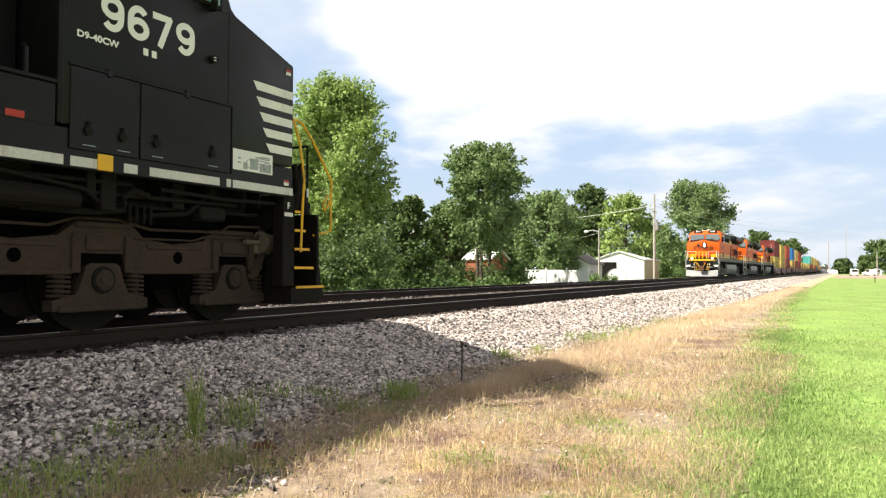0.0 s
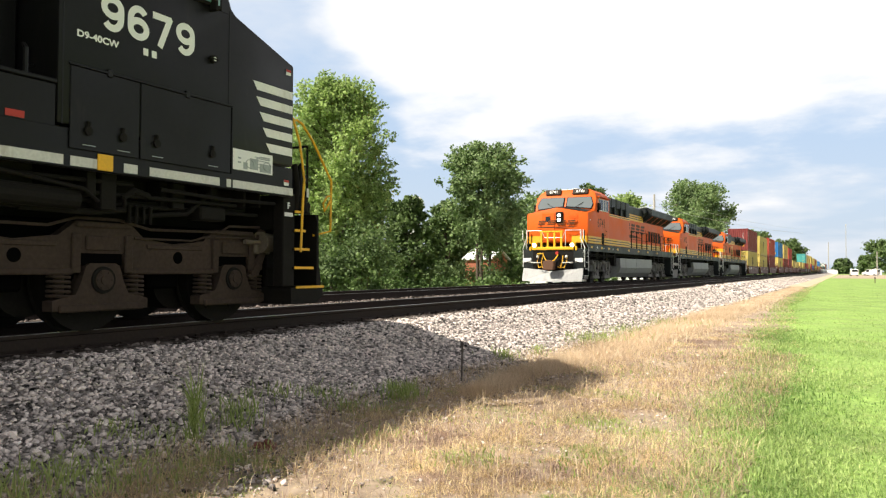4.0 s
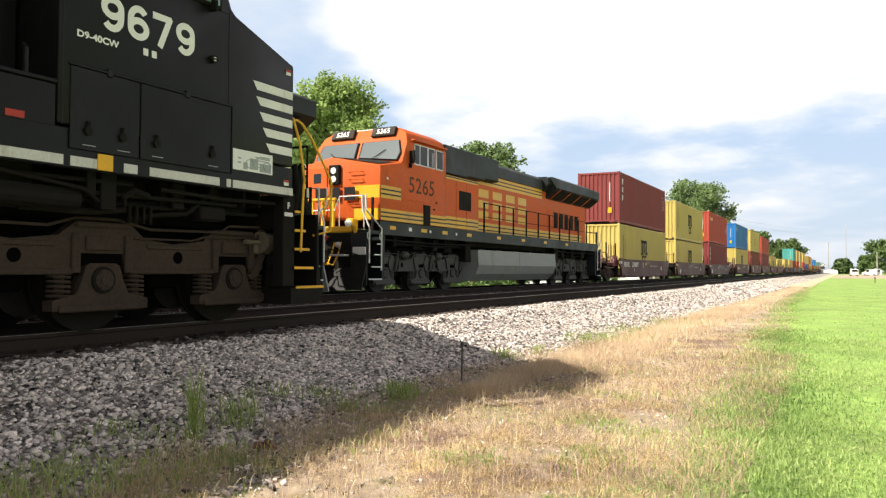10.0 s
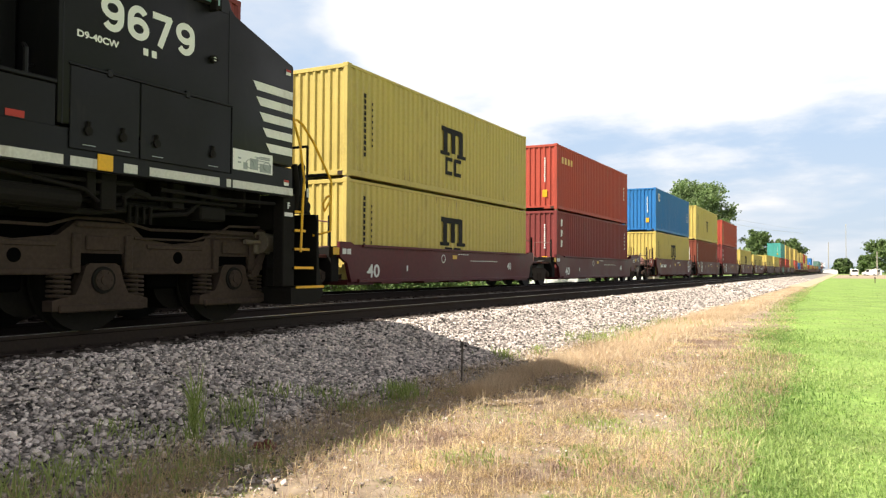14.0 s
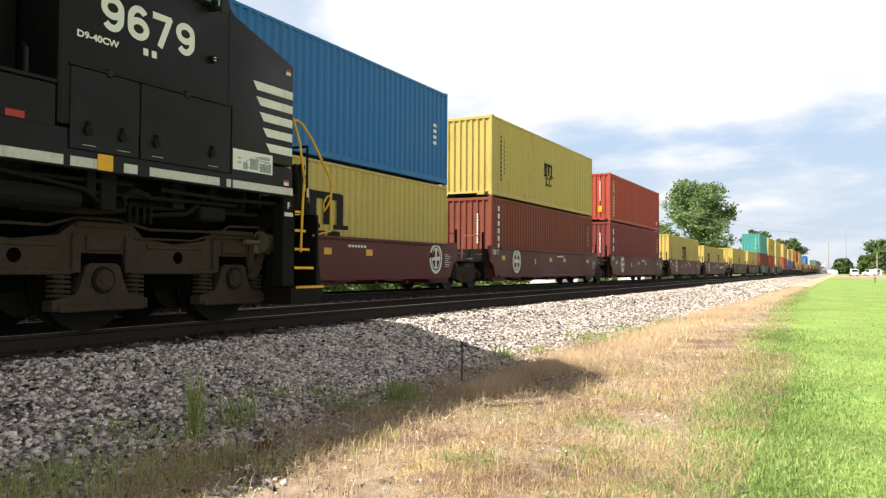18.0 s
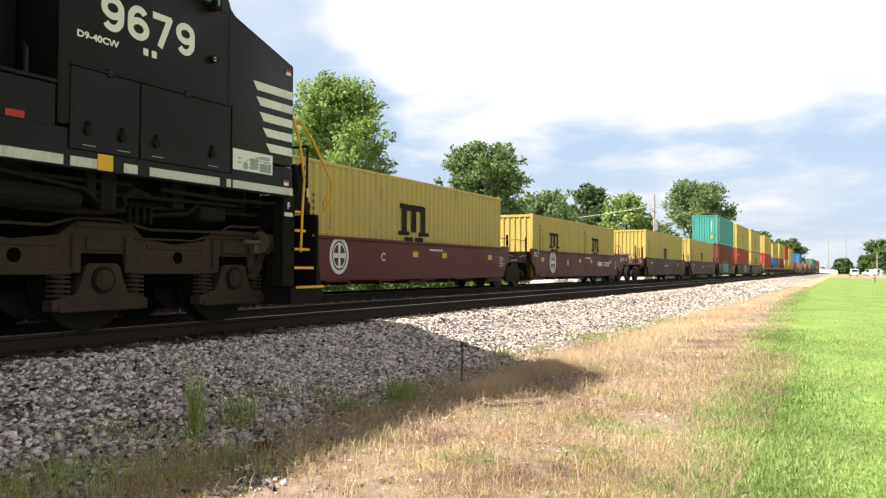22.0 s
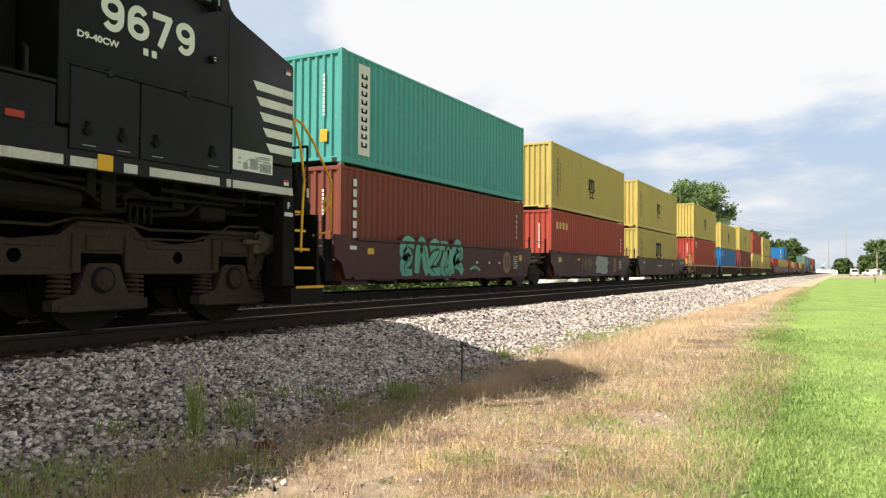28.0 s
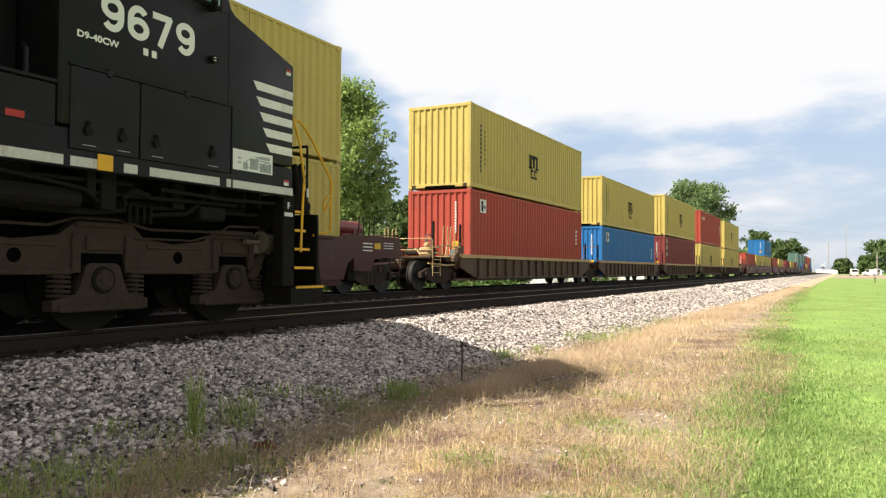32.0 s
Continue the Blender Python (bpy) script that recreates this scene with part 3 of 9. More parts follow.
def black_front(loco):
    """Front steps, pilot and grab rails of the standing engine; its nose is at y = 0, outwards is -y."""
    part("end_plate", Shape().box(-1.05, 1.05, -0.62, -0.5, 0.30, 1.38, 0.02), UNDER, loco)
    part("draft_box", Shape().box(-0.4, 0.4, -0.75, -0.6, 0.66, 1.15, 0.04), UNDER, loco)
    part("bulkhead", Shape().box(-1.32, 1.32, -0.02, 0.08, 1.16, 1.60, 0.01), UNDER, loco)
    part("front_deck", Shape().box(-1.04, 1.04, -0.6, 0.0, 1.36, 1.42, 0.01), UNDER, loco)
    for sx in (-1, 1):
        s = Shape()
        s.box(sx * 1.33, sx * 1.5, -0.11, 0.12, 0.43, 1.62, 0.012)
        part("corner_post", s, UNDER, loco)
        s = Shape()
        s.box(sx * 1.0, sx * 1.06, -0.6, -0.08, 0.4, 1.38, 0.01)
        part("step_well", s, UNDER, loco)
        s = Shape()
        s.prism([(-0.57, 0.43), (-0.57, 1.30), (-0.52, 1.38), (-0.60, 1.38), (-0.62, 0.72), (-0.68, 0.43)], sx * 1.06, sx * 1.5)
        part("pilot_corner", s, UNDER, loco)
        s = Shape()
        s.prism([(-0.02, 0.20), (-0.02, 0.41), (-0.69, 0.41), (-0.68, 0.30), (-0.55, 0.20)], sx * 1.0, sx * 1.52)
        part("pilot_foot", s, UNDER, loco)
        for z, y0, y1 in ((1.40, -0.06, -0.17), (1.16, -0.06, -0.28), (0.92, -0.06, -0.36), (0.68, -0.06, -0.45), (0.43, -0.10, -0.68)):
            st = part("step", Shape().box(sx * 1.06, sx * 1.53, y0, y1, z - 0.03, z, 0.005), UNDER, loco)
            part("step_edge", Shape().box(sx * 1.53, sx * 1.545, y0, y1, z - 0.03, z + 0.004, 0.003), RAIL_YELLOW, st)
        part("deck_post", Shape().box(sx * 1.40, sx * 1.46, -0.33, -0.26, 1.38, 1.96, 0.008), UNDER, loco)
        t = Shape()
        t.tube([(sx * 1.55, -0.17, 0.87), (sx * 1.555, -0.19, 1.45), (sx * 1.555, -0.22, 1.82), (sx * 1.54, -0.14, 2.28), (sx * 1.5, -0.04, 2.6)], 0.017)
        part("grab_rail", t, RAIL_YELLOW, loco, "yellow grab rail")
        t = Shape()
        t.tube([(sx * 1.44, -0.56, 1.10), (sx * 1.53, -0.83, 1.17), (sx * 1.53, -0.84, 1.86), (sx * 1.50, -0.46, 2.36), (sx * 1.45, -0.30, 2.56), (sx * 1.43, -0.22, 2.60), (sx * 1.42, -0.02, 2.58)], 0.017)
        t.tube([(sx * 1.53, -0.84, 1.66), (sx * 1.52, -0.76, 1.64), (sx * 1.5, -0.70, 1.54), (sx * 1.5, -0.73, 1.44), (sx * 1.52, -0.78, 1.52), (sx * 1.53, -0.84, 1.62)], 0.015)
        part("grab_rail", t, RAIL_YELLOW, loco, "yellow grab rail")
        h = Shape()
        for k, (yy, z0, z1, rr) in enumerate(((-0.22, 1.40, 2.02, 0.045), (-0.30, 1.40, 1.94, 0.05), (-0.36, 1.40, 1.72, 0.04))):
            h.tube([(sx * (1.40 + 0.03 * k), yy, z0), (sx * 1.42, yy - 0.02, (z0 + z1) / 2), (sx * 1.40, yy + 0.02, z1)], rr, 8)
        part("cable_bundle", h, UNDER, loco, smooth=50)
        for yy, zz, rr in ((-0.33, 1.98, 0.06), (-0.38, 1.84, 0.055), (-0.40, 1.62, 0.06), (-0.44, 1.48, 0.065)):
            part("cable_socket", Shape().ball((sx * 1.42, yy, zz), rr, 10, 7, (0.8, 1, 1.2)), UNDER, loco, smooth=50)
        part("corner_plate", Shape().prism([(-0.20, 1.38), (-0.20, 1.92), (-0.34, 1.78), (-0.40, 1.56), (-0.52, 1.46), (-0.56, 1.38)], sx * 1.36, sx * 1.40), UNDER, loco)
        part("socket_tag", Shape().box(sx * 1.475, sx * 1.48, -0.42, -0.37, 1.60, 1.72, 0.002), WHITE_STAINED, loco)
        part("end_plate_mark", Shape().box(sx * 1.50, sx * 1.504, -0.06, 0.10, 1.32, 1.37), WHITE_PAINT, loco)
    t = Shape()
    t.tube([(-1.38, -0.5, 2.3), (-0.6, -0.5, 2.3), (-0.45, -0.5, 2.1), (0.45, -0.5, 2.1), (0.6, -0.5, 2.3), (1.0, -0.5, 2.3)], 0.018)
    for x in (-1.38, -0.6, 0.6, 1.0):
        t.tube([(x, -0.5, 1.4), (x, -0.5, 2.3)], 0.016)
    part("end_handrail", t, UNDER, loco)
    t = Shape()
    for k in (-0.7, -0.5, 0.5, 0.7):
        t.tube([(k, -0.6, 1.3), (k * 1.05, -0.72, 1.05), (k * 0.9, -0.78, 0.75), (k * 0.7, -0.86, 0.8)], 0.022)
    each("air_hose", t, UNDER, loco)


def locomotive(scheme, number, label, spin=True):
    """A six-axle wide-nosed diesel, nose at y = 0 looking to -y, rail tops at z = 0."""
    old = scheme == "old"
    black = scheme == "black"
    body = {"new": ORANGE, "old": ORANGE_OLD, "black": BLACK_PAINT}[scheme]
    roof = BLACK_PAINT if black else LOCO_DARK
    sill_mat = BLACK_PAINT if black else LOCO_DARK
    steel = TRUCK_BROWN if black else TRUCK_DARK if old else TRUCK_GREY
    loco = thing("locomotive", label, "locomotive", "" if black else "engines of the train")

    # underframe, tank, couplers
    s = Shape()
    uw = 0.95 if black else 1.0
    RE = 19.4 if black else 19.95
    s.box(-uw, uw, 0.1, RE, 1.42, 1.64, 0.02)
    s.box(-1.49, 1.49, 0.1, RE, 1.60, 1.66, 0.01)
    s.box(-0.45, 0.45, 0.0, RE + 0.1, 1.05, 1.45, 0.02)
    for y in np.arange(1.0, 19, 1.6):
        s.box(-uw + 0.05, uw - 0.05, y, y + 0.12, 1.28, 1.45)
    if not black:
        for sx in (-1, 1):
            for y, w, z0, xx in ((1.0, 0.2, 1.28, 1.35), (2.2, 0.35, 1.24, 1.30), (3.3, 0.25, 1.2, 1.35), (4.3, 0.5, 1.18, 1.2), (5.6, 0.4, 0.9, 1.30), (14.2, 0.5, 0.95, 1.3), (15.2, 0.3, 1.2, 1.3), (16.5, 0.3, 1.22, 1.3), (18.0, 0.5, 1.2, 1.3)):
                s.box(sx * (xx - 0.25), sx * xx, y, y + w, z0, 1.6, 0.015)
            for z, x2, y0, y1 in ((1.44, 1.42, 0.3, 6.0), (1.36, 1.34, 1.0, 5.2), (1.46, 1.42, 14.0, 19.5), (1.30, 1.22, 15.0, 18.4)):
                s.tube([(sx * x2, y0, z), (sx * x2, (y0 + y1) / 2, z - 0.03), (sx * x2, y1, z + 0.01)], 0.025)
    if black:
        for sx in (-1, 1):
            for y, w, z0, xx in ((0.45, 0.03, 1.40, 1.42), (0.72, 0.03, 1.38, 1.42), (1.05, 0.12, 1.34, 1.3), (1.5, 0.3, 1.30, 1.2), (2.5, 0.18, 1.22, 1.38), (2.75, 0.1, 1.34, 1.4), (3.3, 0.4, 1.2, 1.25), (4.1, 0.2, 1.3, 1.35), (4.7, 0.5, 1.12, 1.25)):
                s.box(sx * (xx - 0.22), sx * xx, y, y + w, z0, 1.62, 0.01)
            for z, x2, y0, y1 in ((1.47, 1.42, 0.2, 2.0), (1.40, 1.34, 0.8, 5.2), (1.32, 1.22, 0.3, 3.4), (1.50, 1.36, 2.3, 5.8)):
                s.tube([(sx * x2, y0, z), (sx * x2, (y0 + y1) / 2, z - 0.02), (sx * x2, y1, z + 0.01)], 0.022)
            s.tube([(sx * 1.36, 2.1, 1.40), (sx * 1.38, 2.3, 1.44), (sx * 1.38, 2.42, 1.36), (sx * 1.34, 2.38, 1.24), (sx * 1.25, 2.7, 1.20), (sx * 1.2, 3.4, 1.21)], 0.034)
            s.cyl((sx * 1.30, 2.9, 1.30), (sx * 1.30, 3.9, 1.32), 0.10, 12)
            s.tube([(sx * 1.42, 4.0, 1.52), (sx * 1.40, 3.4, 1.46), (sx * 1.42, 2.9, 1.40), (sx * 1.36, 2.7, 1.30)], 0.02)
            for k in range(4):
                s.cyl((sx * 1.22, 1.95 + k * 0.09, 1.12), (sx * 1.26, 1.98 + k * 0.09, 1.30), 0.018, 6)
            s.box(sx * 1.1, sx * 1.34, 0.95, 1.35, 1.20, 1.36, 0.02)
            s.box(sx * 1.2, sx * 1.30, 1.55, 1.72, 1.30, 1.58, 0.01)
            s.tube([(sx * 1.3, 1.2, 1.5), (sx * 1.28, 1.5, 1.26), (sx * 1.2, 1.9, 1.22), (sx * 1.15, 2.2, 1.15)], 0.028)
    s.tube([(1.1, 0.4, 1.38), (1.15, 2.2, 1.33), (1.12, 3.0, 1.25), (1.2, 3.5, 1.32), (1.15, 6, 1.36)], 0.03)
    s.tube([(-1.1, 0.4, 1.38), (-1.15, 2.2, 1.33), (-1.12, 3.0, 1.25), (-1.2, 3.5, 1.32), (-1.15, 6, 1.36)], 0.03)
    each("underframe", s, UNDER, loco)
    s = Shape()
    for sx in (-1, 1):
        s.box(sx * 1.50, sx * 1.545, 0.0, RE, 1.56, 1.93, 0.012)
    each("side_sill", s, sill_mat, loco)
    s = Shape()
    s.prism([(-1.44, 1.32), (-1.47, 0.80), (-1.36, 0.50), (-1.1, 0.26), (1.1, 0.26), (1.36, 0.50), (1.47, 0.80), (1.44, 1.32)], *((6.05, 13.75) if black else (6.25, 13.95)), "y")
    tank = part("fuel_tank", s, SILVER if not black else TRUCK_BROWN, loco, "grey fuel tank")
    s = Shape()
    for y in (9.9,):
        s.prism([(-1.45, 1.30), (-1.482, 0.80), (-1.37, 0.52), (1.37, 0.52), (1.482, 0.80), (1.45, 1.30)], y, y + 0.03, "y")
    part("tank_seam", s, SILVER if not black else TRUCK_BROWN, tank)
    s = Shape()
    for y, d in ((0.0, -1), (RE + 0.1, 1)):
        s.box(-0.16, 0.16, y, y + d * 0.9, 0.78, 1.02, 0.03).box(-0.2, 0.22, y + d * 0.85, y + d * 1.25, 0.68, 1.08, 0.05)
    each("coupler", s, TRUCK_BROWN, loco)

    # platforms, pilot and steps, front and rear
    if black:
        black_front(loco)
    for y, d in (((RE, 1),) if black else ((0.0, -1), (RE, 1))):
        s = Shape()
        s.box(-1.54, 1.54, y, y + d * 0.55, 1.56, 1.66, 0.01)
        part("end_plate", Shape().box(-1.1, 1.1, y + d * 0.42, y + d * 0.55, 0.30, 1.58, 0.02), UNDER, loco)
        part("draft_box", Shape().box(-0.4, 0.4, y + d * 0.5, y + d * 0.72, 0.66, 1.15, 0.04), UNDER, loco)
        for sx in (-1, 1):
            s.box(sx * 1.02, sx * 1.5, y - d * 0.32, y - d * 0.18, 0.4, 1.6, 0.01)
            s.box(sx * 1.0, sx * 1.06, y - d * 0.2, y + d * 0.5, 0.4, 1.6, 0.01)
            s.box(sx * 1.02, sx * 1.50, y + d * 0.50, y + d * 0.56, 0.22, 1.6, 0.01)
        each("end_platform", s, sill_mat, loco)
        s = Shape()
        pt = 0.62 if black else 0.74
        v = [(-1.5, y + d * 0.58, pt), (0, y + d * 0.64, pt - 0.14), (1.5, y + d * 0.58, pt), (-1.5, y + d * 0.80, 0.12), (0, y + d * 1.06, 0.09), (1.5, y + d * 0.80, 0.12)]
        v += [(a, b - d * 0.05, c) for a, b, c in v]
        f = [(0, 1, 4, 3), (1, 2, 5, 4), (6, 9, 10, 7), (7, 10, 11, 8), (0, 6, 7, 1), (1, 7, 8, 2), (3, 4, 10, 9), (4, 5, 11, 10), (0, 3, 9, 6), (2, 8, 11, 5)]
        s.add(v, f if d > 0 else [q[::-1] for q in f])
        part("snowplow", s, BLACK_PAINT if black or old else PLOW, loco, "black pilot plate" if black or old else "scuffed pale pilot plow")
        for sx in (-1, 1):
            for k, z in enumerate((0.40, 0.72, 1.04, 1.32)):
                t = Shape()
                t.box(sx * 1.05, sx * 1.53, y - d * (0.14 - 0.03 * k), y + d * (0.50 - 0.13 * k), z - 0.03, z, 0.005)
                st = part("step", t, sill_mat, loco)
                t = Shape()
                t.box(sx * 1.53, sx * 1.545, y - d * (0.14 - 0.03 * k), y + d * (0.50 - 0.13 * k), z - 0.03, z + 0.006, 0.003)
                part("step_edge", t, RAIL_YELLOW if black else CHROME, st)
            for o, foot in ((0.0, 0.62), (0.58, 0.80)):
                t = Shape()
                t.tube([(sx * 1.55, y + d * (o - 0.08), foot), (sx * 1.55, y + d * (o - 0.08), 1.72), (sx * (1.53 - o * 0.3), y + d * (0.62 - o * 0.15), 2.16), (sx * (1.52 - o * 0.3), y + d * (0.64 - o * 0.15), 2.58)], 0.021)
                t.tube([(sx * 1.55, y + d * (o - 0.08), 1.62), (sx * 1.53, y + d * (o - 0.02), 1.58), (sx * 1.53, y + d * (o - 0.02), 1.46), (sx * 1.55, y + d * (o - 0.08), 1.40)], 0.014)
                part("grab_rail", t, WHITE_PAINT, loco, "white grab rail")
            t = Shape()
            t.box(sx * 1.38, sx * 1.44, y + d * 0.12, y + d * 0.18, 1.64, 2.54, 0.008)
            part("stanchion", t, UNDER, loco)
        t = Shape()
        t.tube([(-1.38, y + d * 0.5, 2.55), (-0.6, y + d * 0.5, 2.55), (-0.45, y + d * 0.5, 2.2), (0.45, y + d * 0.5, 2.2), (0.6, y + d * 0.5, 2.55), (1.38, y + d * 0.5, 2.55)], 0.018)
        for x in (-1.38, -0.6, 0.6, 1.38):
            t.tube([(x, y + d * 0.5, 1.64), (x, y + d * 0.5, 2.55)], 0.016)
        part("end_handrail", t, RAIL_YELLOW if black else CHROME, loco)
        t = Shape()
        for k in (-0.7, -0.5, 0.5, 0.7):
            t.tube([(k, y + d * 0.56, 1.35), (k * 1.05, y + d * 0.72, 1.05), (k * 0.9, y + d * 0.80, 0.75), (k * 0.7, y + d * 0.9, 0.8)], 0.022)
        each("air_hose", t, UNDER if black else RAIL_YELLOW, loco)

    # nose and cab: flat sides to the nose's front edge, nose top peaked along its middle
    zc = 3.24 if black else 3.40
    yr = 3.28 if black else 3.72
    v = [(1.55, 0.0, 1.95), (1.55, 0.0, zc), (1.55, 1.05, 3.58), (1.55, 1.12, 3.64), (1.55, 1.37, 4.22), (1.55, yr, 4.22), (1.55, yr, 1.95),
         (1.42, 1.52, 4.52), (1.42, yr, 4.52), (1.12, 1.62, 4.70), (1.12, yr, 4.70)]
    k = len(v)
    v += [(-a, b, c) for a, b, c in v]
    c0 = len(v)
    v += [(0, -0.10, 1.95), (0, -0.10, zc + 0.28), (0, 1.0, 3.76)]
    f = [(0, 1, 2, 3, 4, 5, 6), (4, 7, 8, 5), (7, 9, 10, 8)]
    f += [tuple(i + k for i in q) for q in f]
    f += [(0, c0, c0 + 1, 1), (k, c0, c0 + 1, k + 1), (1, c0 + 1, c0 + 2, 2), (k + 1, c0 + 1, c0 + 2, k + 2), (2, c0 + 2, k + 2, k + 3, 3), (3, k + 3, k + 4, 4), (4, k + 4, k + 7, 7), (7, k + 7, k + 9, 9), (9, k + 9, k + 10, 10),
          (6, 5, 8, 10, k + 10, k + 8, k + 5, k + 6), (0, 6, k + 6, k, c0)]
    bm = bmesh.new()
    vs = [bm.verts.new(p) for p in v]
    for q in f:
        bm.faces.new([vs[i] for i in q])
    bmesh.ops.recalc_face_normals(bm, faces=bm.faces)
    bmesh.ops.bevel(bm, geom=list(bm.edges), offset=0.03, segments=2, affect="EDGES", profile=0.5)
    me = bpy.data.meshes.new("cab")
    bm.to_mesh(me)
    bm.free()
    me.materials.append(body)
    me.polygons.foreach_set("use_smooth", [True] * len(me.polygons))
    me.set_sharp_from_angle(angle=radians(28))
    cab = part("cab", me, None, loco)
    s = Shape()
    s.box(-1.0, 1.0, 1.7, 3.6, 4.69, 4.74, 0.02)
    if not black:
        s.ball((0.2, 2.4, 4.74), 0.22, 12, 6, (1, 1.6, 0.5))
    part("cab_roof", s, WHITE_PAINT if not black else body, cab)
    # windscreens: two panes in a black surround on the sloped front
    up = Vector((0, 0.36, 0.78)).normalized()
    front = Vector((0, -0.78, 0.36)).normalized()
    for sx in (-1, 1):
        o = Vector((0, 1.13, 3.66))
        g = Shape()

        def on(x, h, d):
            return o + Vector((x, 0, 0)) + up * h + front * d
        ring = [(sx * 0.10, 0.16), (sx * 0.10, 0.66), (sx * 1.28, 0.66), (sx * 1.42, 0.26), (sx * 1.36, 0.02)]
        if sx < 0:
            ring = ring[::-1]
        m5 = len(ring)
        for name, grow, d0, d1, material in (("window_frame", 1.06, 0.0, 0.05, UNDER), ("windscreen", 1.0, 0.03, 0.062, GLASS if black else GLASS_SKY)):
            g = Shape()
            cx, ch = sum(a for a, b in ring) / m5, sum(b for a, b in ring) / m5
            rr = [(cx + (a - cx) * grow, ch + (b - ch) * grow) for a, b in ring]
            vv = [on(a, b, d0) for a, b in rr] + [on(a, b, d1) for a, b in rr]
            g.add(vv, [tuple(range(m5, 2 * m5))[::-1]] + [(i, m5 + i, m5 + (i + 1) % m5, (i + 1) % m5) for i in range(m5)])
            part(name, g, material, cab)
        g = Shape()
        g.tube([on(sx * 0.5, 0.02, 0.1), on(sx * 0.95, 0.35, 0.09)], 0.012)
        part("wiper", g, UNDER, cab)
        # number boards over the windscreens
        g = Shape()
        nb = pose(sx * 0.70, 1.57, 4.55, -24)
        g.box(-0.40, 0.40, -0.12, 0.10, -0.15, 0.15, 0.02)
        board = part("number_board", g, BOARD_BROWN, cab, "dark brown number board", m=nb)
        me = lettering(number, 0.23, 0.006, 0.003)
        me.materials.append(WHITE_CLEAN)
        nw = max(p.co.x for p in me.vertices)
        part("number", me, None, board, m=pose(-nw / 2, -0.127, -0.08))
        # cab side windows
        for y0, y1 in (((1.34, 1.62), (1.68, 2.4), (2.5, 3.1)) if black else ((1.78, 2.02), (2.08, 2.92), (3.08, 3.44))):
            g = Shape()
            z0, z1 = (3.60, 4.08) if black else (3.66, 4.19)
            g.box(sx * 1.545, sx * 1.575, y0 - 0.04, y1 + 0.04, z0 - 0.04, z1 + 0.04, 0.01)
            w = part("window_frame", g, CHROME if not black else UNDER, cab)
            g = Shape()
            g.box(sx * 1.57, sx * 1.582, y0, y1, z0, z1, 0.004)
            part("pane", g, GLASS_TEAL if black else GLASS_DARK, w)
            if not black and y1 - y0 > 0.5:
                part("sash_bar", Shape().box(sx * 1.575, sx * 1.592, (y0 + y1) / 2 - 0.035, (y0 + y1) / 2 + 0.035, z0, z1, 0.005), CHROME, w)
                # pale strip painted as bright sky showing in the pane
                part("window_blind", Shape().box(sx * 1.582, sx * 1.588, y1 - 0.2, y1 - 0.06, z0 + 0.02, z1 - 0.1), GLASS_SKY, w)
        g = Shape()
        g.prism([(1.6, 4.29), (1.6, 4.33), (3.6, 4.33), (3.6, 4.29)], sx * 1.50, sx * 1.66)
        part("awning", g, body, cab)
        g = Shape()
        g.box(sx * 1.57, sx * 1.74, 1.45, 1.50, 3.62, 3.98, 0.01).box(sx * 1.55, sx * 1.66, 1.44, 1.48, 3.5, 3.62, 0.01)
        part("mirror", g, UNDER, cab)
    # headlights in the nose, ditch lights, nose door
    g = Shape()
    g.box(-0.02, 0.34, -0.17, -0.04, zc - 0.48, zc + 0.06, 0.03)
    part("headlight_box", g, UNDER, cab)
    for z in (zc - 0.33, zc - 0.10):
        g = Shape()
        g.cyl((0.16, -0.16, z), (0.16, -0.19, z), 0.085, 18)
        part("headlight", g, LAMP if number == "6741" else LENS, cab, smooth=40)
    for x in (-0.95, 0.95):
        g = Shape()
        g.cyl((x, -0.46, 1.84), (x, -0.60, 1.84), 0.085, 18, 0.10)
        part("ditch_light", g, LAMP if scheme == "new" else LENS, loco, smooth=40)
    g = Shape()
    g.box(-0.74, -0.08, -0.125, 0.02, 1.98, zc + 0.02, 0.02)
    door = part("nose_door", g, body, cab)
    g = Shape()
    g.box(-0.55, -0.28, -0.135, -0.10, zc - 0.42, zc - 0.14, 0.03)
    part("pane", g, GLASS, door)
    # writing on the cab
    for sx in (-1, 1):
        if black:
            me = painted_digits(number, 1.17, 0.345, 0.068).mesh("number", WHITE_CLEAN)
        else:
            me = lettering(number, 0.45, 0.006, 0.004, 1.05)
            me.materials.append(LOGO_BROWN)
        width = max(p.co.x for p in me.vertices)
        if black:
            width = 1.17
            a, b = (2.85, 1.68)
            z = 2.925
        else:
            a, b, z = 1.57 if not old else 1.45, 2.6, 2.80 if not old else 2.82
            me.transform(Matrix.Diagonal(((1.30 if not old else 1.5) / width, 1, 1.4, 1)))
            width = 1.30 if not old else 1.5
        # reads along +y on the +x side and along -y on the other
        part("number", me, None, cab, m=Matrix.Translation((sx * 1.549, (a - (width if black and sx > 0 else 0)) if sx > 0 else (a if black else a + width), z)) @ side_turn(sx))
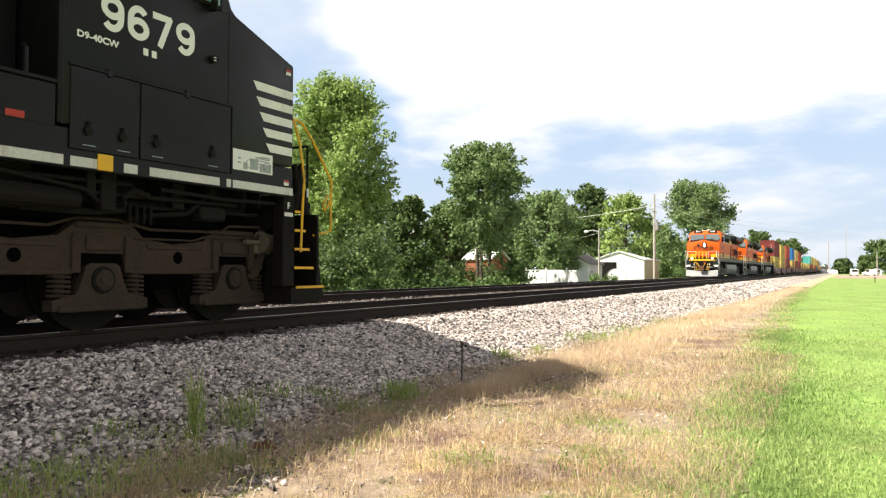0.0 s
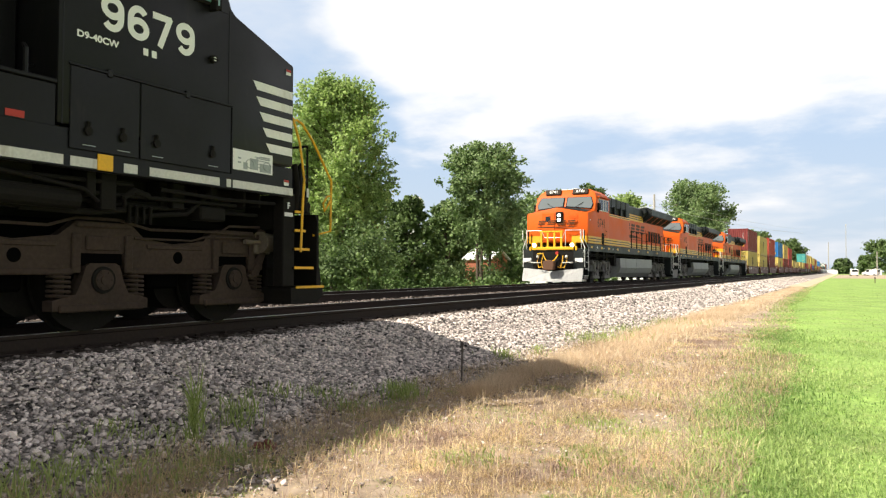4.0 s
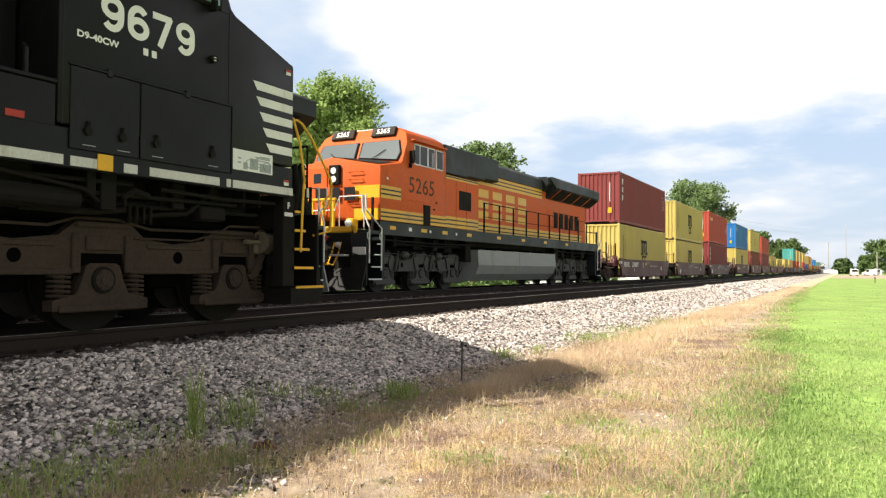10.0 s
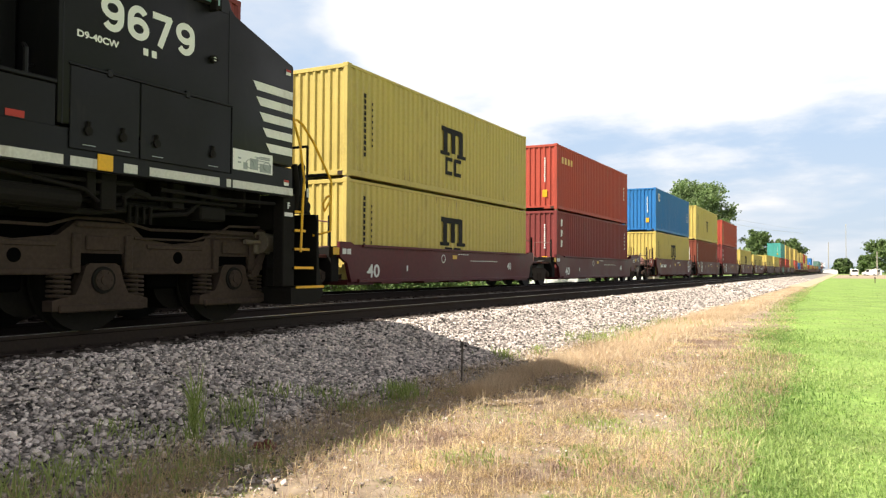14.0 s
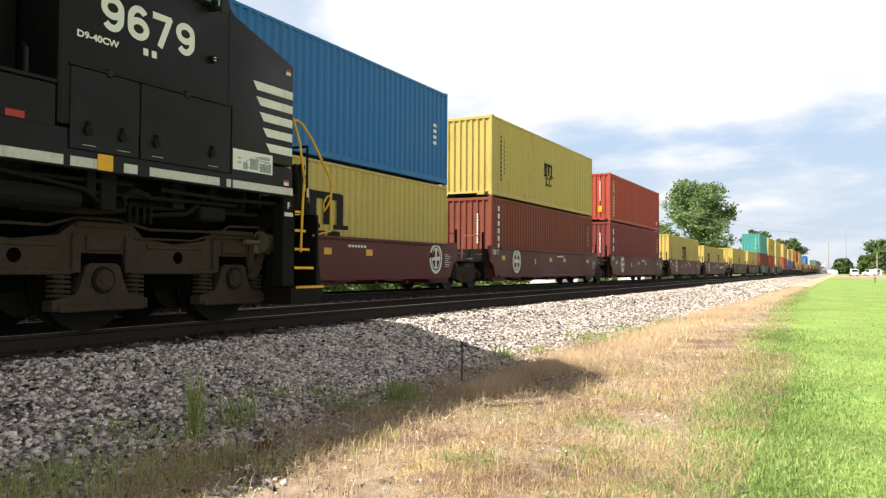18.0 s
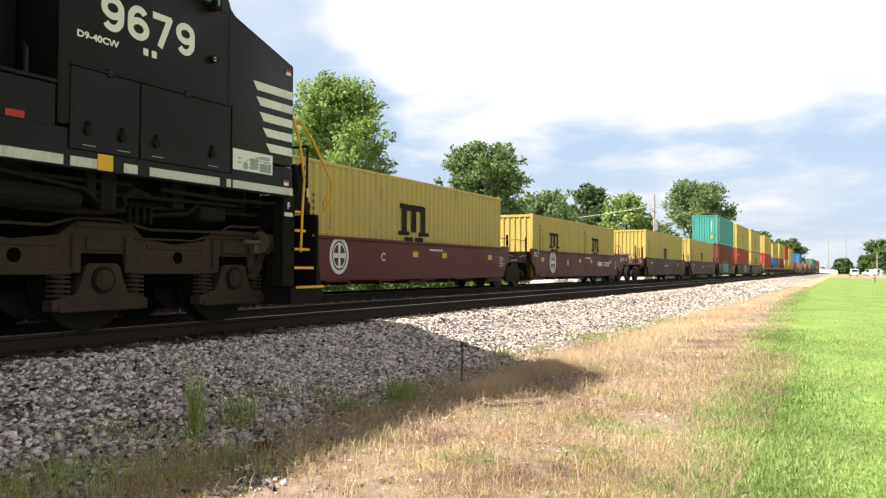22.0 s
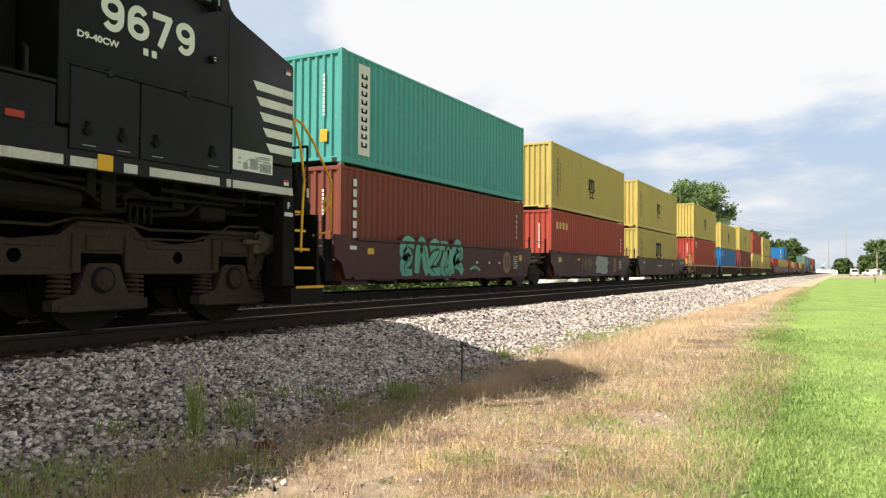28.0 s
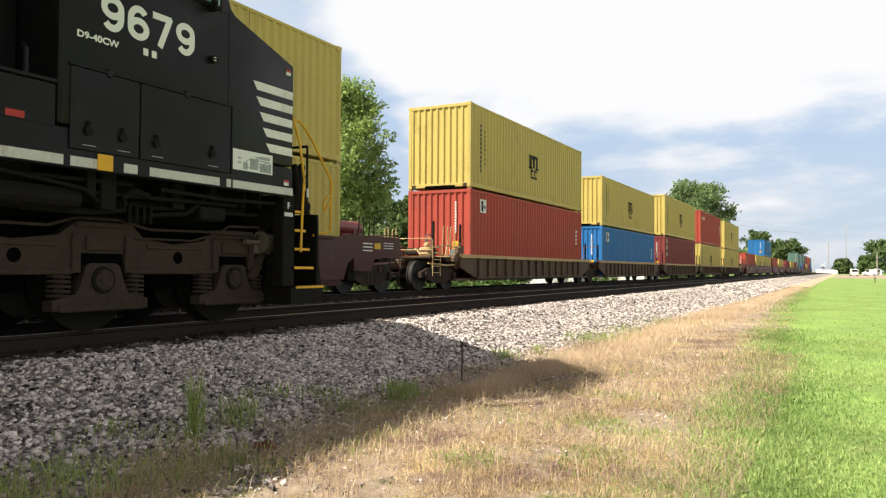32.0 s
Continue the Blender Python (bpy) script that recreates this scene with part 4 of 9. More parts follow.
    if black:
        for sx in (-1, 1):
            me = lettering("D9-40CW", 0.088, 0.004, 0.003)
            me.materials.append(WHITE_CLEAN)
            w = max(p.co.x for p in me.vertices)
            me.transform(Matrix.Diagonal((0.46 / w, 1, 1, 1)))
            part("class_lettering", me, None, cab, m=Matrix.Translation((sx * 1.549, 3.10 if sx < 0 else 2.64, 2.785)) @ side_turn(sx))
            g = Shape()
            bars(g, sx * 1.549, sx, 2.19, 2.795, 0.07, 2, 0.06, 0.045)
            each("lettering_bar", g, WHITE_CLEAN, cab)
            me = lettering("F", 0.11, 0.004, 0.003)
            me.materials.append(WHITE_CLEAN)
            part("end_mark", me, None, loco, m=Matrix.Translation((sx * 1.503, 0.05 if sx < 0 else -0.02, 1.42)) @ side_turn(sx))
            # speed stripes wrapping the nose
            for i in range(5):
                z1 = 2.90 - i * 0.18
                g = Shape()
                y_in = 0.76 - i * 0.06
                g.prism([(0.03, z1 - 0.10), (0.03, z1), (y_in, z1), (y_in - 0.075, z1 - 0.10)], sx * 1.55, sx * 1.554)
                part("stripe", g, WHITE_PAINT, cab)
            # builder's plate sheet, decals, sill stripes
            g = Shape()
            g.box(sx * 1.55, sx * 1.554, 0.40, 1.10, 1.80, 2.04)
            sheet = part("notice_sheet", g, WHITE_CLEAN, cab, "white printed notice sheet")
            g = Shape()
            for i in range(4):
                g.box(sx * 1.554, sx * 1.5565, 0.46, 0.72, 1.86 + i * 0.04, 1.87 + i * 0.04)
            for c in (0.80, 0.50):
                g.tube([(sx * 1.5555, c + 0.07 * math.cos(q), 1.89 + 0.05 * math.sin(q)) for q in np.linspace(0, 2 * math.pi, 13)], 0.006, 4)
            tagged(part("print", g, GREY_PATCH, sheet), kind="stuff")
            for y, z in ((0.07, 3.10), (0.09, 1.70)):
                g = Shape()
                g.box(sx * 1.55, sx * 1.5535, y, y + 0.09, z, z + 0.07)
                part("decal", g, WHITE_PAINT, cab)
                g = Shape()
                g.box(sx * 1.5535, sx * 1.556, y, y + 0.09, z + 0.04, z + 0.07)
                part("decal_band", g, RED_MARK, cab)
            g = Shape()
            g.box(sx * 1.541, sx * 1.545, 3.58, 3.75, 1.935, 1.995)
            part("decal", g, RED_MARK, cab, "small red decal")
            for y0, y1 in ((3.21, 4.1), (4.3, 6.0), (6.2, 8.4), (8.6, 11.0), (11.2, 14.0), (14.2, 17.0), (17.2, 19.2), (2.86, 3.14), (2.40, 2.56), (1.28, 2.25), (1.10, 1.17), (-0.05, 1.07)):
                g = Shape()
                g.box(sx * 1.545, sx * 1.549, max(y0, 0.0), y1, 1.585, 1.675)
                part("sill_stripe", g, WHITE_STAINED, loco)
            g = Shape()
            g.box(sx * 1.545, sx * 1.56, 2.69, 2.86, 1.575, 1.73, 0.004)
            part("fuel_cutoff", g, RAIL_YELLOW, loco, "yellow fuel cut-off plate")
            # low cabinet doors under the cab with latches
            for y0, y1, spots in ((1.13, 2.38, (1.42, 2.19)), (2.40, 3.16, (2.60, 2.98))):
                g = Shape()
                g.box(sx * 1.549, sx * 1.565, y0, y1, 1.74, 2.50, 0.006)
                d2 = part("cabinet_door", g, body, loco)
                for yy in spots:
                    g = Shape()
                    g.cyl((sx * 1.565, yy, 1.92), (sx * 1.590, yy, 1.92), 0.042, 14)
                    g.cyl((sx * 1.565, yy, 1.95), (sx * 1.582, yy, 2.01), 0.02, 8)
                    part("latch", g, UNDER, d2)
                    part("stencil", Shape().box(sx * 1.565, sx * 1.568, yy - 0.09, yy + 0.05, 1.785, 1.792), GREY_PATCH, d2)
            g = Shape()
            g.box(sx * 1.55, sx * 1.575, 1.10, 3.18, 2.50, 2.525, 0.006)
            g.box(sx * 1.55, sx * 1.572, 1.095, 1.12, 1.74, 2.50, 0.006)
            for yy in (1.75, 2.72):
                g.box(sx * 1.55, sx * 1.58, yy, yy + 0.06, 2.47, 2.55, 0.008)
            part("drip_rail", g, body, cab)
            g = Shape()
            g.cyl((sx * 1.549, 1.42, 2.98), (sx * 1.59, 1.42, 2.98), 0.045, 12).box(sx * 1.55, sx * 1.6, 1.36, 1.48, 2.97, 2.99, 0.004)
            part("vent_cap", g, UNDER, cab)
            part("vent_lens", Shape().cyl((sx * 1.59, 1.42, 2.98), (sx * 1.597, 1.42, 2.98), 0.022, 10), WHITE_PAINT, cab)
            for y0, y1, z0, z1 in ((1.155, 1.165, 1.95, 3.60), (3.225, 3.240, 1.95, 4.2), (1.165, 3.225, 3.555, 3.565)):
                part("weld_seam", Shape().box(sx * 1.549, sx * 1.5525, y0, y1, z0, z1), body, cab)
            # second printed block, stain bars and small marks on the sheet
            blocks = Shape()
            for yy, zz, w, h2 in ((0.43, 1.815, 0.20, 0.10), (0.66, 1.83, 0.14, 0.13), (0.84, 1.82, 0.07, 0.08), (0.95, 1.93, 0.05, 0.02), (0.95, 1.88, 0.05, 0.02), (0.45, 1.965, 0.24, 0.012), (0.45, 1.99, 0.18, 0.012)):
                blocks.box(sx * 1.554, sx * 1.556, yy, yy + w, zz, zz + h2)
            tagged(part("print", blocks, GREY_PATCH, sheet), kind="stuff")
        # nose top grab iron
        g = Shape()
        for sx in (-1, 1):
            g.tube([(sx * 1.1, 0.75, 3.5), (sx * 1.1, 0.72, 3.66), (sx * 1.1, 0.62, 3.60), (sx * 1.1, 0.42, 3.39)], 0.012)
        part("grab_iron", g, UNDER, cab)
    else:
        # bands on cab and nose
        levels = [(1.95, 2.30, (2.06, 2.19))] if not old else [(1.95, 2.26, (2.05, 2.16)), (2.54, 2.88, (2.65, 2.77))]
        for z0, z1, lines in levels:
            hood_stripe(cab, 1.551, 0.02, 3.7 if z0 < 2.4 else 1.05, z0, z1, LOCO_YELLOW, lines)
            for sx in (-1, 1):
                g = Shape()
                v = [(sx * 1.53, -0.008, z0), (sx * 1.53, -0.008, z1), (sx * 0.76, -0.056, z1), (sx * 0.76, -0.056, z0)]
                g.add(v, [(0, 1, 2, 3) if sx > 0 else (3, 2, 1, 0)])
                part("stripe", g, LOCO_YELLOW, cab)
        # anti-glare panel under the windscreens
        for sx in (-1, 1):
            g = Shape()
            v = [(sx * 1.40, 0.12, zc + 0.035 + 0.035), (sx * 1.40, 1.0, 3.585 + 0.035), (sx * 0.06, 0.99, 3.755 + 0.035), (sx * 0.06, 0.12, zc + 0.32)]
            g.add(v, [(0, 1, 2, 3) if sx > 0 else (3, 2, 1, 0)])
            part("glare_panel", g, LOCO_DARK, cab)
        # yellow bumper beam and posts on the front platform
        g = Shape()
        g.box(-1.05, 1.05, -0.62, -0.5, 1.60, 1.76, 0.03)
        part("bumper_beam", g, RAIL_YELLOW, loco, "yellow bumper beam")
        for x in (-0.66, -0.34, 0.0, 0.34):
            g = Shape()
            g.box(x, x + 0.10, -0.52, -0.44, 1.66, 2.45, 0.02)
            part("bumper_post", g, RAIL_YELLOW, loco)
        part("bumper_rail", Shape().box(-0.70, 0.48, -0.53, -0.45, 2.45, 2.53, 0.02), RAIL_YELLOW, loco)
        g = Shape()
        for i in range(4):
            x0 = -0.95 + 0.5 * i
            for z0, z1, w0, w1 in ((2.84, 2.895, 0.0, 0.36), (2.92, 2.975, 0.0, 0.36), (3.0, 3.06, 0.0, 0.36)):
                k0, k1 = (z0 - 2.84) * 0.4, (z1 - 2.84) * 0.4
                g.prism([(x0 + w0 + k0, z0), (x0 + w1 + k0, z0), (x0 + w1 + k1, z1), (x0 + w0 + k1, z1)], -0.137, -0.126, "y")
        if not old:
            each("logo_bar", g, LOGO_BROWN, cab)
        else:
            g = Shape()
            for i in range(4):
                x0 = -0.95 + 0.48 * i
                g.prism([(x0, 2.48), (x0 + 0.34, 2.48), (x0 + 0.34, 2.84), (x0, 2.84)], -0.137, -0.126, "y")
            each("logo_bar", g, LOGO_DARK, cab)
        g = Shape()
        g.prism([(-1.0, 2.70), (0.85, 2.70), (0.95, 2.745), (-0.95, 2.745)], -0.137, -0.126, "y")
        if not old:
            part("logo_bar", g, LOGO_BROWN, cab)
        # hoses, uncoupling lever, glad-hands and the red marker under the bumper beam
        g = Shape()
        g.tube([(-0.75, -0.66, 1.42), (-0.45, -0.76, 1.44), (-0.3, -0.80, 1.15), (-0.1, -0.84, 1.02), (0.15, -0.84, 1.10), (0.35, -0.78, 1.38)], 0.03, 8)
        part("jumper_cable", g, LOCO_YELLOW, loco, "pale yellow jumper cable")
        part("coupler_head", Shape().prism([(-0.24, 0.66), (-0.26, 1.06), (0.0, 1.12), (0.26, 1.04), (0.24, 0.66)], -1.28, -0.92, "y"), RUST_STEEL, loco, "rusty coupler head")
        for sx in (-1, 1):
            part("pilot_step", Shape().box(sx * 0.55, sx * 1.02, -0.86, -0.64, 0.98, 1.03, 0.008), CHROME, loco)
            part("glad_hand", Shape().ball((sx * 0.72, -0.72, 1.28), 0.075, 10, 7), CHROME, loco, smooth=50)
            g = Shape()
            g.tube([(sx * 0.3, -0.66, 1.18), (sx * 0.9, -0.72, 1.12), (sx * 1.3, -0.70, 1.02), (sx * 1.42, -0.70, 0.90)], 0.018, 6)
            part("uncoupling_lever", g, UNDER, loco)
            part("ditch_light_box", Shape().box(sx * 0.84, sx * 1.10, -0.58, -0.34, 1.74, 1.97, 0.03), RAIL_YELLOW, loco)
            part("anticlimber_post", Shape().box(sx * 1.10, sx * 1.2, -0.6, -0.5, 1.58, 1.78, 0.02), RAIL_YELLOW, loco)
            part("corner_step_panel", Shape().box(sx * 1.10, sx * 1.5, -0.61, -0.57, 1.02, 1.22, 0.01), WHITE_PAINT, loco)
        part("red_marker", Shape().cyl((0.22, -0.66, 1.46), (0.22, -0.58, 1.46), 0.08, 12), RED_MARK, loco)
        # grab irons up the nose
        g = Shape()
        for z in (2.40, 2.62, 3.05, 3.25):
            g.tube([(0.62, -0.06, z), (0.62, -0.14, z), (1.02, -0.11, z), (1.02, -0.03, z)], 0.012, 6)
        each("grab_iron", g, body, cab)
        # sill marks
        for sx in (-1, 1):
            for y, w, material in ((0.5, 0.3, LOCO_YELLOW), (1.5, 0.16, WHITE_PAINT), (2.2, 0.34, LOCO_YELLOW), (2.7, 0.1, WHITE_PAINT), (3.5, 0.34, LOCO_YELLOW), (4.4, 0.1, WHITE_PAINT), (5.2, 0.34, LOCO_YELLOW), (7.6, 0.34, LOCO_YELLOW), (9.9, 0.34, LOCO_YELLOW), (12.3, 0.34, LOCO_YELLOW), (15.0, 0.34, LOCO_YELLOW)):
                g = Shape()
                g.box(sx * 1.545, sx * 1.549, y, y + w, 1.72, 1.72 + (0.10 if w > 0.12 else 0.08))
                part("sill_mark", g, material, loco)
            # raised near-black panel stands for the shade in the step recess
            g = Shape()
            g.box(sx * 1.552, sx * 1.575, 2.30, 2.70, 1.95, 2.52, 0.01)
            part("step_recess", g, UNDER, cab)
            part("grab_bar", Shape().box(sx * 1.552, sx * 1.572, 1.45, 3.2, 2.585, 2.60, 0.004), body, cab)
            for y, z in ((0.3, 3.05), (3.05, 2.62), (2.9, 2.40)):
                part("lifting_lug", Shape().box(sx * 1.55, sx * 1.572, y, y + 0.08, z, z + 0.05, 0.008), WHITE_PAINT if y < 1 else UNDER, cab)

    # cabinets behind the cab and the long hood
    top = 4.38
    if black:
        # open recess by the cab's rear corner, then the plain hood
        s = Shape()
        s.box(-1.54, 1.54, 3.285, 9.0, 1.72, 2.30, 0.01)
        s.box(-1.56, 1.56, 3.285, 9.0, 2.30, 2.34, 0.008)
        each("walkway_box", s, body, loco)
        s = Shape()
        s.box(-0.98, 0.98, 3.27, 19.0, 1.93, top, 0.05)
        hood = part("hood", s, body, loco)
        s = Shape()
        for sx in (-1, 1):
            s.box(sx * 1.36, sx * 1.5, 3.84, 3.96, 2.34, 4.5, 0.01)
            s.tube([(sx * 1.5, 3.55, 2.33), (sx * 1.5, 3.55, 2.56), (sx * 1.46, 3.55, 2.6)], 0.022)
            s.tube([(sx * 1.48, 3.55, 2.40), (sx * 1.3, 3.35, 2.48)], 0.014)
        part("stanchion", s, body, loco)
    else:
        CE = 8.0 if not old else 6.1
        s = Shape()
        s.box(-1.52, 1.52, 3.73, CE, 1.94, 3.62 if not old else 3.58, 0.03)
        cabinet = part("cabinet", s, body, loco)
        for sx in (-1, 1):
            for y in ((4.45, 5.2) if old else ()):
                if y < CE - 0.3:
                    g = Shape()
                    g.box(sx * 1.52, sx * 1.530, y, y + 0.025, 1.98, 3.42)
                    part("panel_seam", g, body, cabinet)
        hood_stripe(cabinet, 1.521, 3.74, CE - 0.02, 1.95, 2.30, LOCO_YELLOW, (2.06, 2.19))
        hood_stripe(cabinet, 1.521, 3.74, CE - 0.02, 3.46, 3.60 if not old else 3.57, LOCO_YELLOW, (3.53,))
        s = Shape()
        s.box(-1.0, 1.0, 3.72, 19.6, 1.93, 4.10, 0.05)
        hood = part("hood", s, body, loco)
        hood_stripe(hood, 1.001, CE + 0.01, 18.98, 1.95, 2.32, LOCO_YELLOW, (2.06, 2.2))
        hood_stripe(hood, 1.001, CE + 0.01, 13.5, 3.66, 4.04, LOCO_YELLOW, (3.79, 3.92))
        # dark upper casing
        s = Shape()
        s.prism([(-1.06, 4.05), (-1.06, 4.44), (-0.80, 4.60), (0.80, 4.60), (1.06, 4.44), (1.06, 4.05)], CE - 0.3 if not old else 3.73, 19.6, "y")
        part("upper_casing", s, roof, hood)
        for sx in (-1, 1):
            g = Shape()
            if not old:
                for y in np.arange(3.78, 7.7, 0.98):
                    g.box(sx * 1.0, sx * 1.38, y, y + 0.84, 3.68, 4.50, 0.03)
                for y in (3.78, 4.9, 6.2, 7.3):
                    g.box(sx * 1.38, sx * 1.52, y, y + 0.12, 3.50, 4.05, 0.03)
            else:
                g.box(sx * 1.0, sx * 1.48, 3.76, 5.4, 3.62, 4.52, 0.04)
                g.box(sx * 1.0, sx * 1.40, 5.45, 6.9, 3.70, 4.56, 0.04)
                g.box(sx * 1.0, sx * 1.30, 6.95, 8.3, 3.80, 4.60, 0.04)
            each("equipment_box", g, roof, hood)
            if not old:
                g = Shape()
                g.tube([(sx * 1.44, 3.8, 3.98), (sx * 1.44, 7.7, 3.98)], 0.02)
                part("conduit", g, UNDER, hood)
                for y in np.arange(3.9, 7.6, 0.98):
                    for q in range(5):
                        g = Shape()
                        g.box(sx * 1.38, sx * 1.39, y, y + 0.6, 4.08 + q * 0.075, 4.11 + q * 0.075)
                        part("louvre_slat", g, LOCO_DARK, hood)
            logo = Shape()
            h0, h1 = (2.92, 3.46) if not old else (2.46, 3.5)
            y_at, w_at = (9.1, 1.22) if not old else (7.2, 1.22)
            for i in range(4):
                y0 = y_at + i * w_at
                q = 0 if old else (0.22 if sx > 0 else -0.22)
                hh = h1 - h0
                wide = 0.92 if old else 1.0

                def slab(a0, a1, b0, b1, lift):
                    logo.prism([(y0 + a0 * wide + q * b0, h0 + b0 * hh), (y0 + a1 * wide + q * b0, h0 + b0 * hh), (y0 + a1 * wide + q * b1, h0 + b1 * hh), (y0 + a0 * wide + q * b1, h0 + b1 * hh)], sx * 1.001, sx * (1.006 + lift))
                for b0, b1 in ((0.0, 0.26), (0.36, 0.62), (0.72, 1.0)):
                    slab(0.0, 0.92, b0, b1, 0.0)
            if not old:
                logo.prism([(y_at - 0.3, 2.62), (y_at - 0.3, 2.78), (y_at + 1.9, 2.78), (y_at + 4.2, 2.66), (y_at + 1.9, 2.62)], sx * 1.001, sx * 1.006)
            each("logo_bar", logo, LOGO_BROWN if not old else LOCO_YELLOW, hood)
            if old:
                g = Shape()
                g.box(sx * 1.52, sx * 1.535, 4.67, 5.53, 2.55, 3.16, 0.01)
                part("grille", g, UNDER, cabinet)
    s = Shape()
    for sx in (-1, 1):
        for y in np.arange(14.2, 18.9, 0.72):
            s.box(sx * 1.0, sx * 1.018, y, y + 0.64, 2.40, 3.26, 0.006)
    each("hood_door", s, body, hood)
    s = Shape()
    for sx in (-1, 1):
        for y in (14.9, 15.62, 16.34, 17.06, 17.78):
            s.box(sx * 1.018, sx * 1.03, y + 0.06, y + 0.56, 2.5, 3.2, 0.004)
    each("louvre", s, UNDER, hood)
    # radiator wings
    r0 = 13.05 if not old else 13.5
    s = Shape()
    s.prism([(-1.02, 3.72), (-1.56, 4.14), (-1.56, 4.50), (-1.3, 4.64), (1.3, 4.64), (1.56, 4.50), (1.56, 4.14), (1.02, 3.72)], r0 + 0.5, 19.75 if black else 20.1, "y")
    s.prism([(-1.04, 4.0), (-1.3, 4.3), (-1.2, 4.6), (1.2, 4.6), (1.3, 4.3), (1.04, 4.0)], r0, r0 + 0.5, "y")
    rad = part("radiator_wing", s, roof, loco)
    for sx in (-1, 1):
        for y in np.arange(r0 + 0.9, 19.0, 1.45):
            g = Shape()
            v = [(sx * 1.10, y, 3.77), (sx * 1.52, y, 4.10), (sx * 1.52, y + 1.25, 4.10), (sx * 1.10, y + 1.25, 3.77)]
            v = [(a + sx * 0.02, b, c - 0.03) for a, b, c in v]
            g.add(v, [(0, 1, 2, 3)[::-sx]])
            part("radiator_screen", g, UNDER, rad)
            g = Shape()
            v = [(sx * 1.06, y - 0.16, 3.74), (sx * 1.56, y - 0.16, 4.13), (sx * 1.56, y - 0.04, 4.13), (sx * 1.06, y - 0.04, 3.74)]
            v = [(a + sx * 0.02, b, c - 0.03) for a, b, c in v]
            g.add(v, [(0, 1, 2, 3)[::-sx]])
            part("radiator_strut", g, body, rad)
    s = Shape()
    for y in (10.8, 11.6):
        s.box(-0.5, 0.5, y, y + 0.5, 4.36, 4.66, 0.05)
    s.cyl((0, 12.4, 4.4), (0, 12.4, 4.66), 0.2, 14)
    for i in range(3):
        s.cyl((0.5 - 0.14 * i, 9.8, 4.4), (0.5 - 0.14 * i, 9.4, 4.56), 0.05, 10, 0.08)
    each("roof_gear", s, roof, loco)
    # walkway handrails
    y_from = 4.2 if black else CE + 0.5
    for sx in (-1, 1):
        g = Shape()
        g.tube([(sx * 1.50, y_from, 2.92), (sx * 1.50, RE - 0.1, 2.92)], 0.017)
        g.tube([(sx * 1.50, y_from, 2.45), (sx * 1.50, RE - 0.1, 2.45)], 0.012)
        part("handrail", g, UNDER, loco)
        for y in np.arange(y_from, 19.4, 1.29):
            g = Shape()
            g.box(sx * 1.48, sx * 1.53, y - 0.025, y + 0.025, 1.93, 2.94, 0.005)
            part("stanchion", g, UNDER, loco)
    if black:
        loco_truck(loco, 0.53, steel, spin, (0.0, 1.87, 3.80))
        loco_truck(loco, 14.9, steel, spin, (0.0, 1.87, 3.80))
    else:
        loco_truck(loco, 1.0, steel, spin)
        loco_truck(loco, 15.4, steel, spin)
    return loco


# ---- ground and track ----
GROUND = mat("dry_soil", (0.43, 0.335, 0.25), 0.95, vary=0.5, scale=1.2, bump=0.6, bscale=30, dist=0.02, dirt=(0.30, 0.20, 0.14), dirt_amount=0.25)
LAWN = mat("lawn_turf", (0.26, 0.39, 0.095), 0.9, vary=0.5, scale=2.2, bump=0.8, bscale=45, dist=0.02, dirt=(0.36, 0.34, 0.16), dirt_amount=0.22)
BED = mat("ballast_bed", (0.40, 0.36, 0.335), 0.9, vary=0.5, scale=9, bump=1.0, bscale=22, dist=0.04, dirt=(0.07, 0.06, 0.055), dirt_amount=0.35)
STONE = mat("ballast_stone", (0.54, 0.47, 0.435), 0.85, vary=0.58, scale=9, bump=0.3, bscale=60, spread=1.4, island=True)
STONE_ONE = mat("ballast_stone_single", (0.54, 0.47, 0.435), 0.85, vary=0.58, scale=9, bump=0.3, bscale=60, spread=1.4)
rng = np.random.default_rng(7)


def strip(name, profile, y0, y1, material, label, kind="structure", n=80, wobble=0.0):
    """A long sheet along y with a cross profile of (x, z)."""
    ys = y0 + (y1 - y0) * np.linspace(0, 1, n + 1) ** 1.6
    v, f = [], []
    m = len(profile)
    for j, y in enumerate(ys):
        for i, (x, z) in enumerate(profile):
            w = 0 if i in (0, m - 1) else wobble
            v.append((x + w * noise.noise((x, y * 0.35, 2.0)), y, z + w * 0.25 * noise.noise((x * 1.3, y * 0.5, 9.0))))
    for j in range(n):
        for i in range(m - 1):
            a = j * m + i
            f.append((a, a + 1, a + m + 1, a + m))
    s = Shape()
    s.add(v, f)
    return solid(name, s, material, label, name.replace("_", " "), kind=kind, smooth=60)


LAWN_EDGE = [(-60, -0.5), (5.0, -0.50), (9.3, -0.92), (11.5, -0.72), (16.7, -1.2), (32, -2.0), (120, -3.2), (300, -3.6)]


def lawn_edge(y):
    return float(np.interp(y, [a for a, b in LAWN_EDGE], [b for a, b in LAWN_EDGE]))


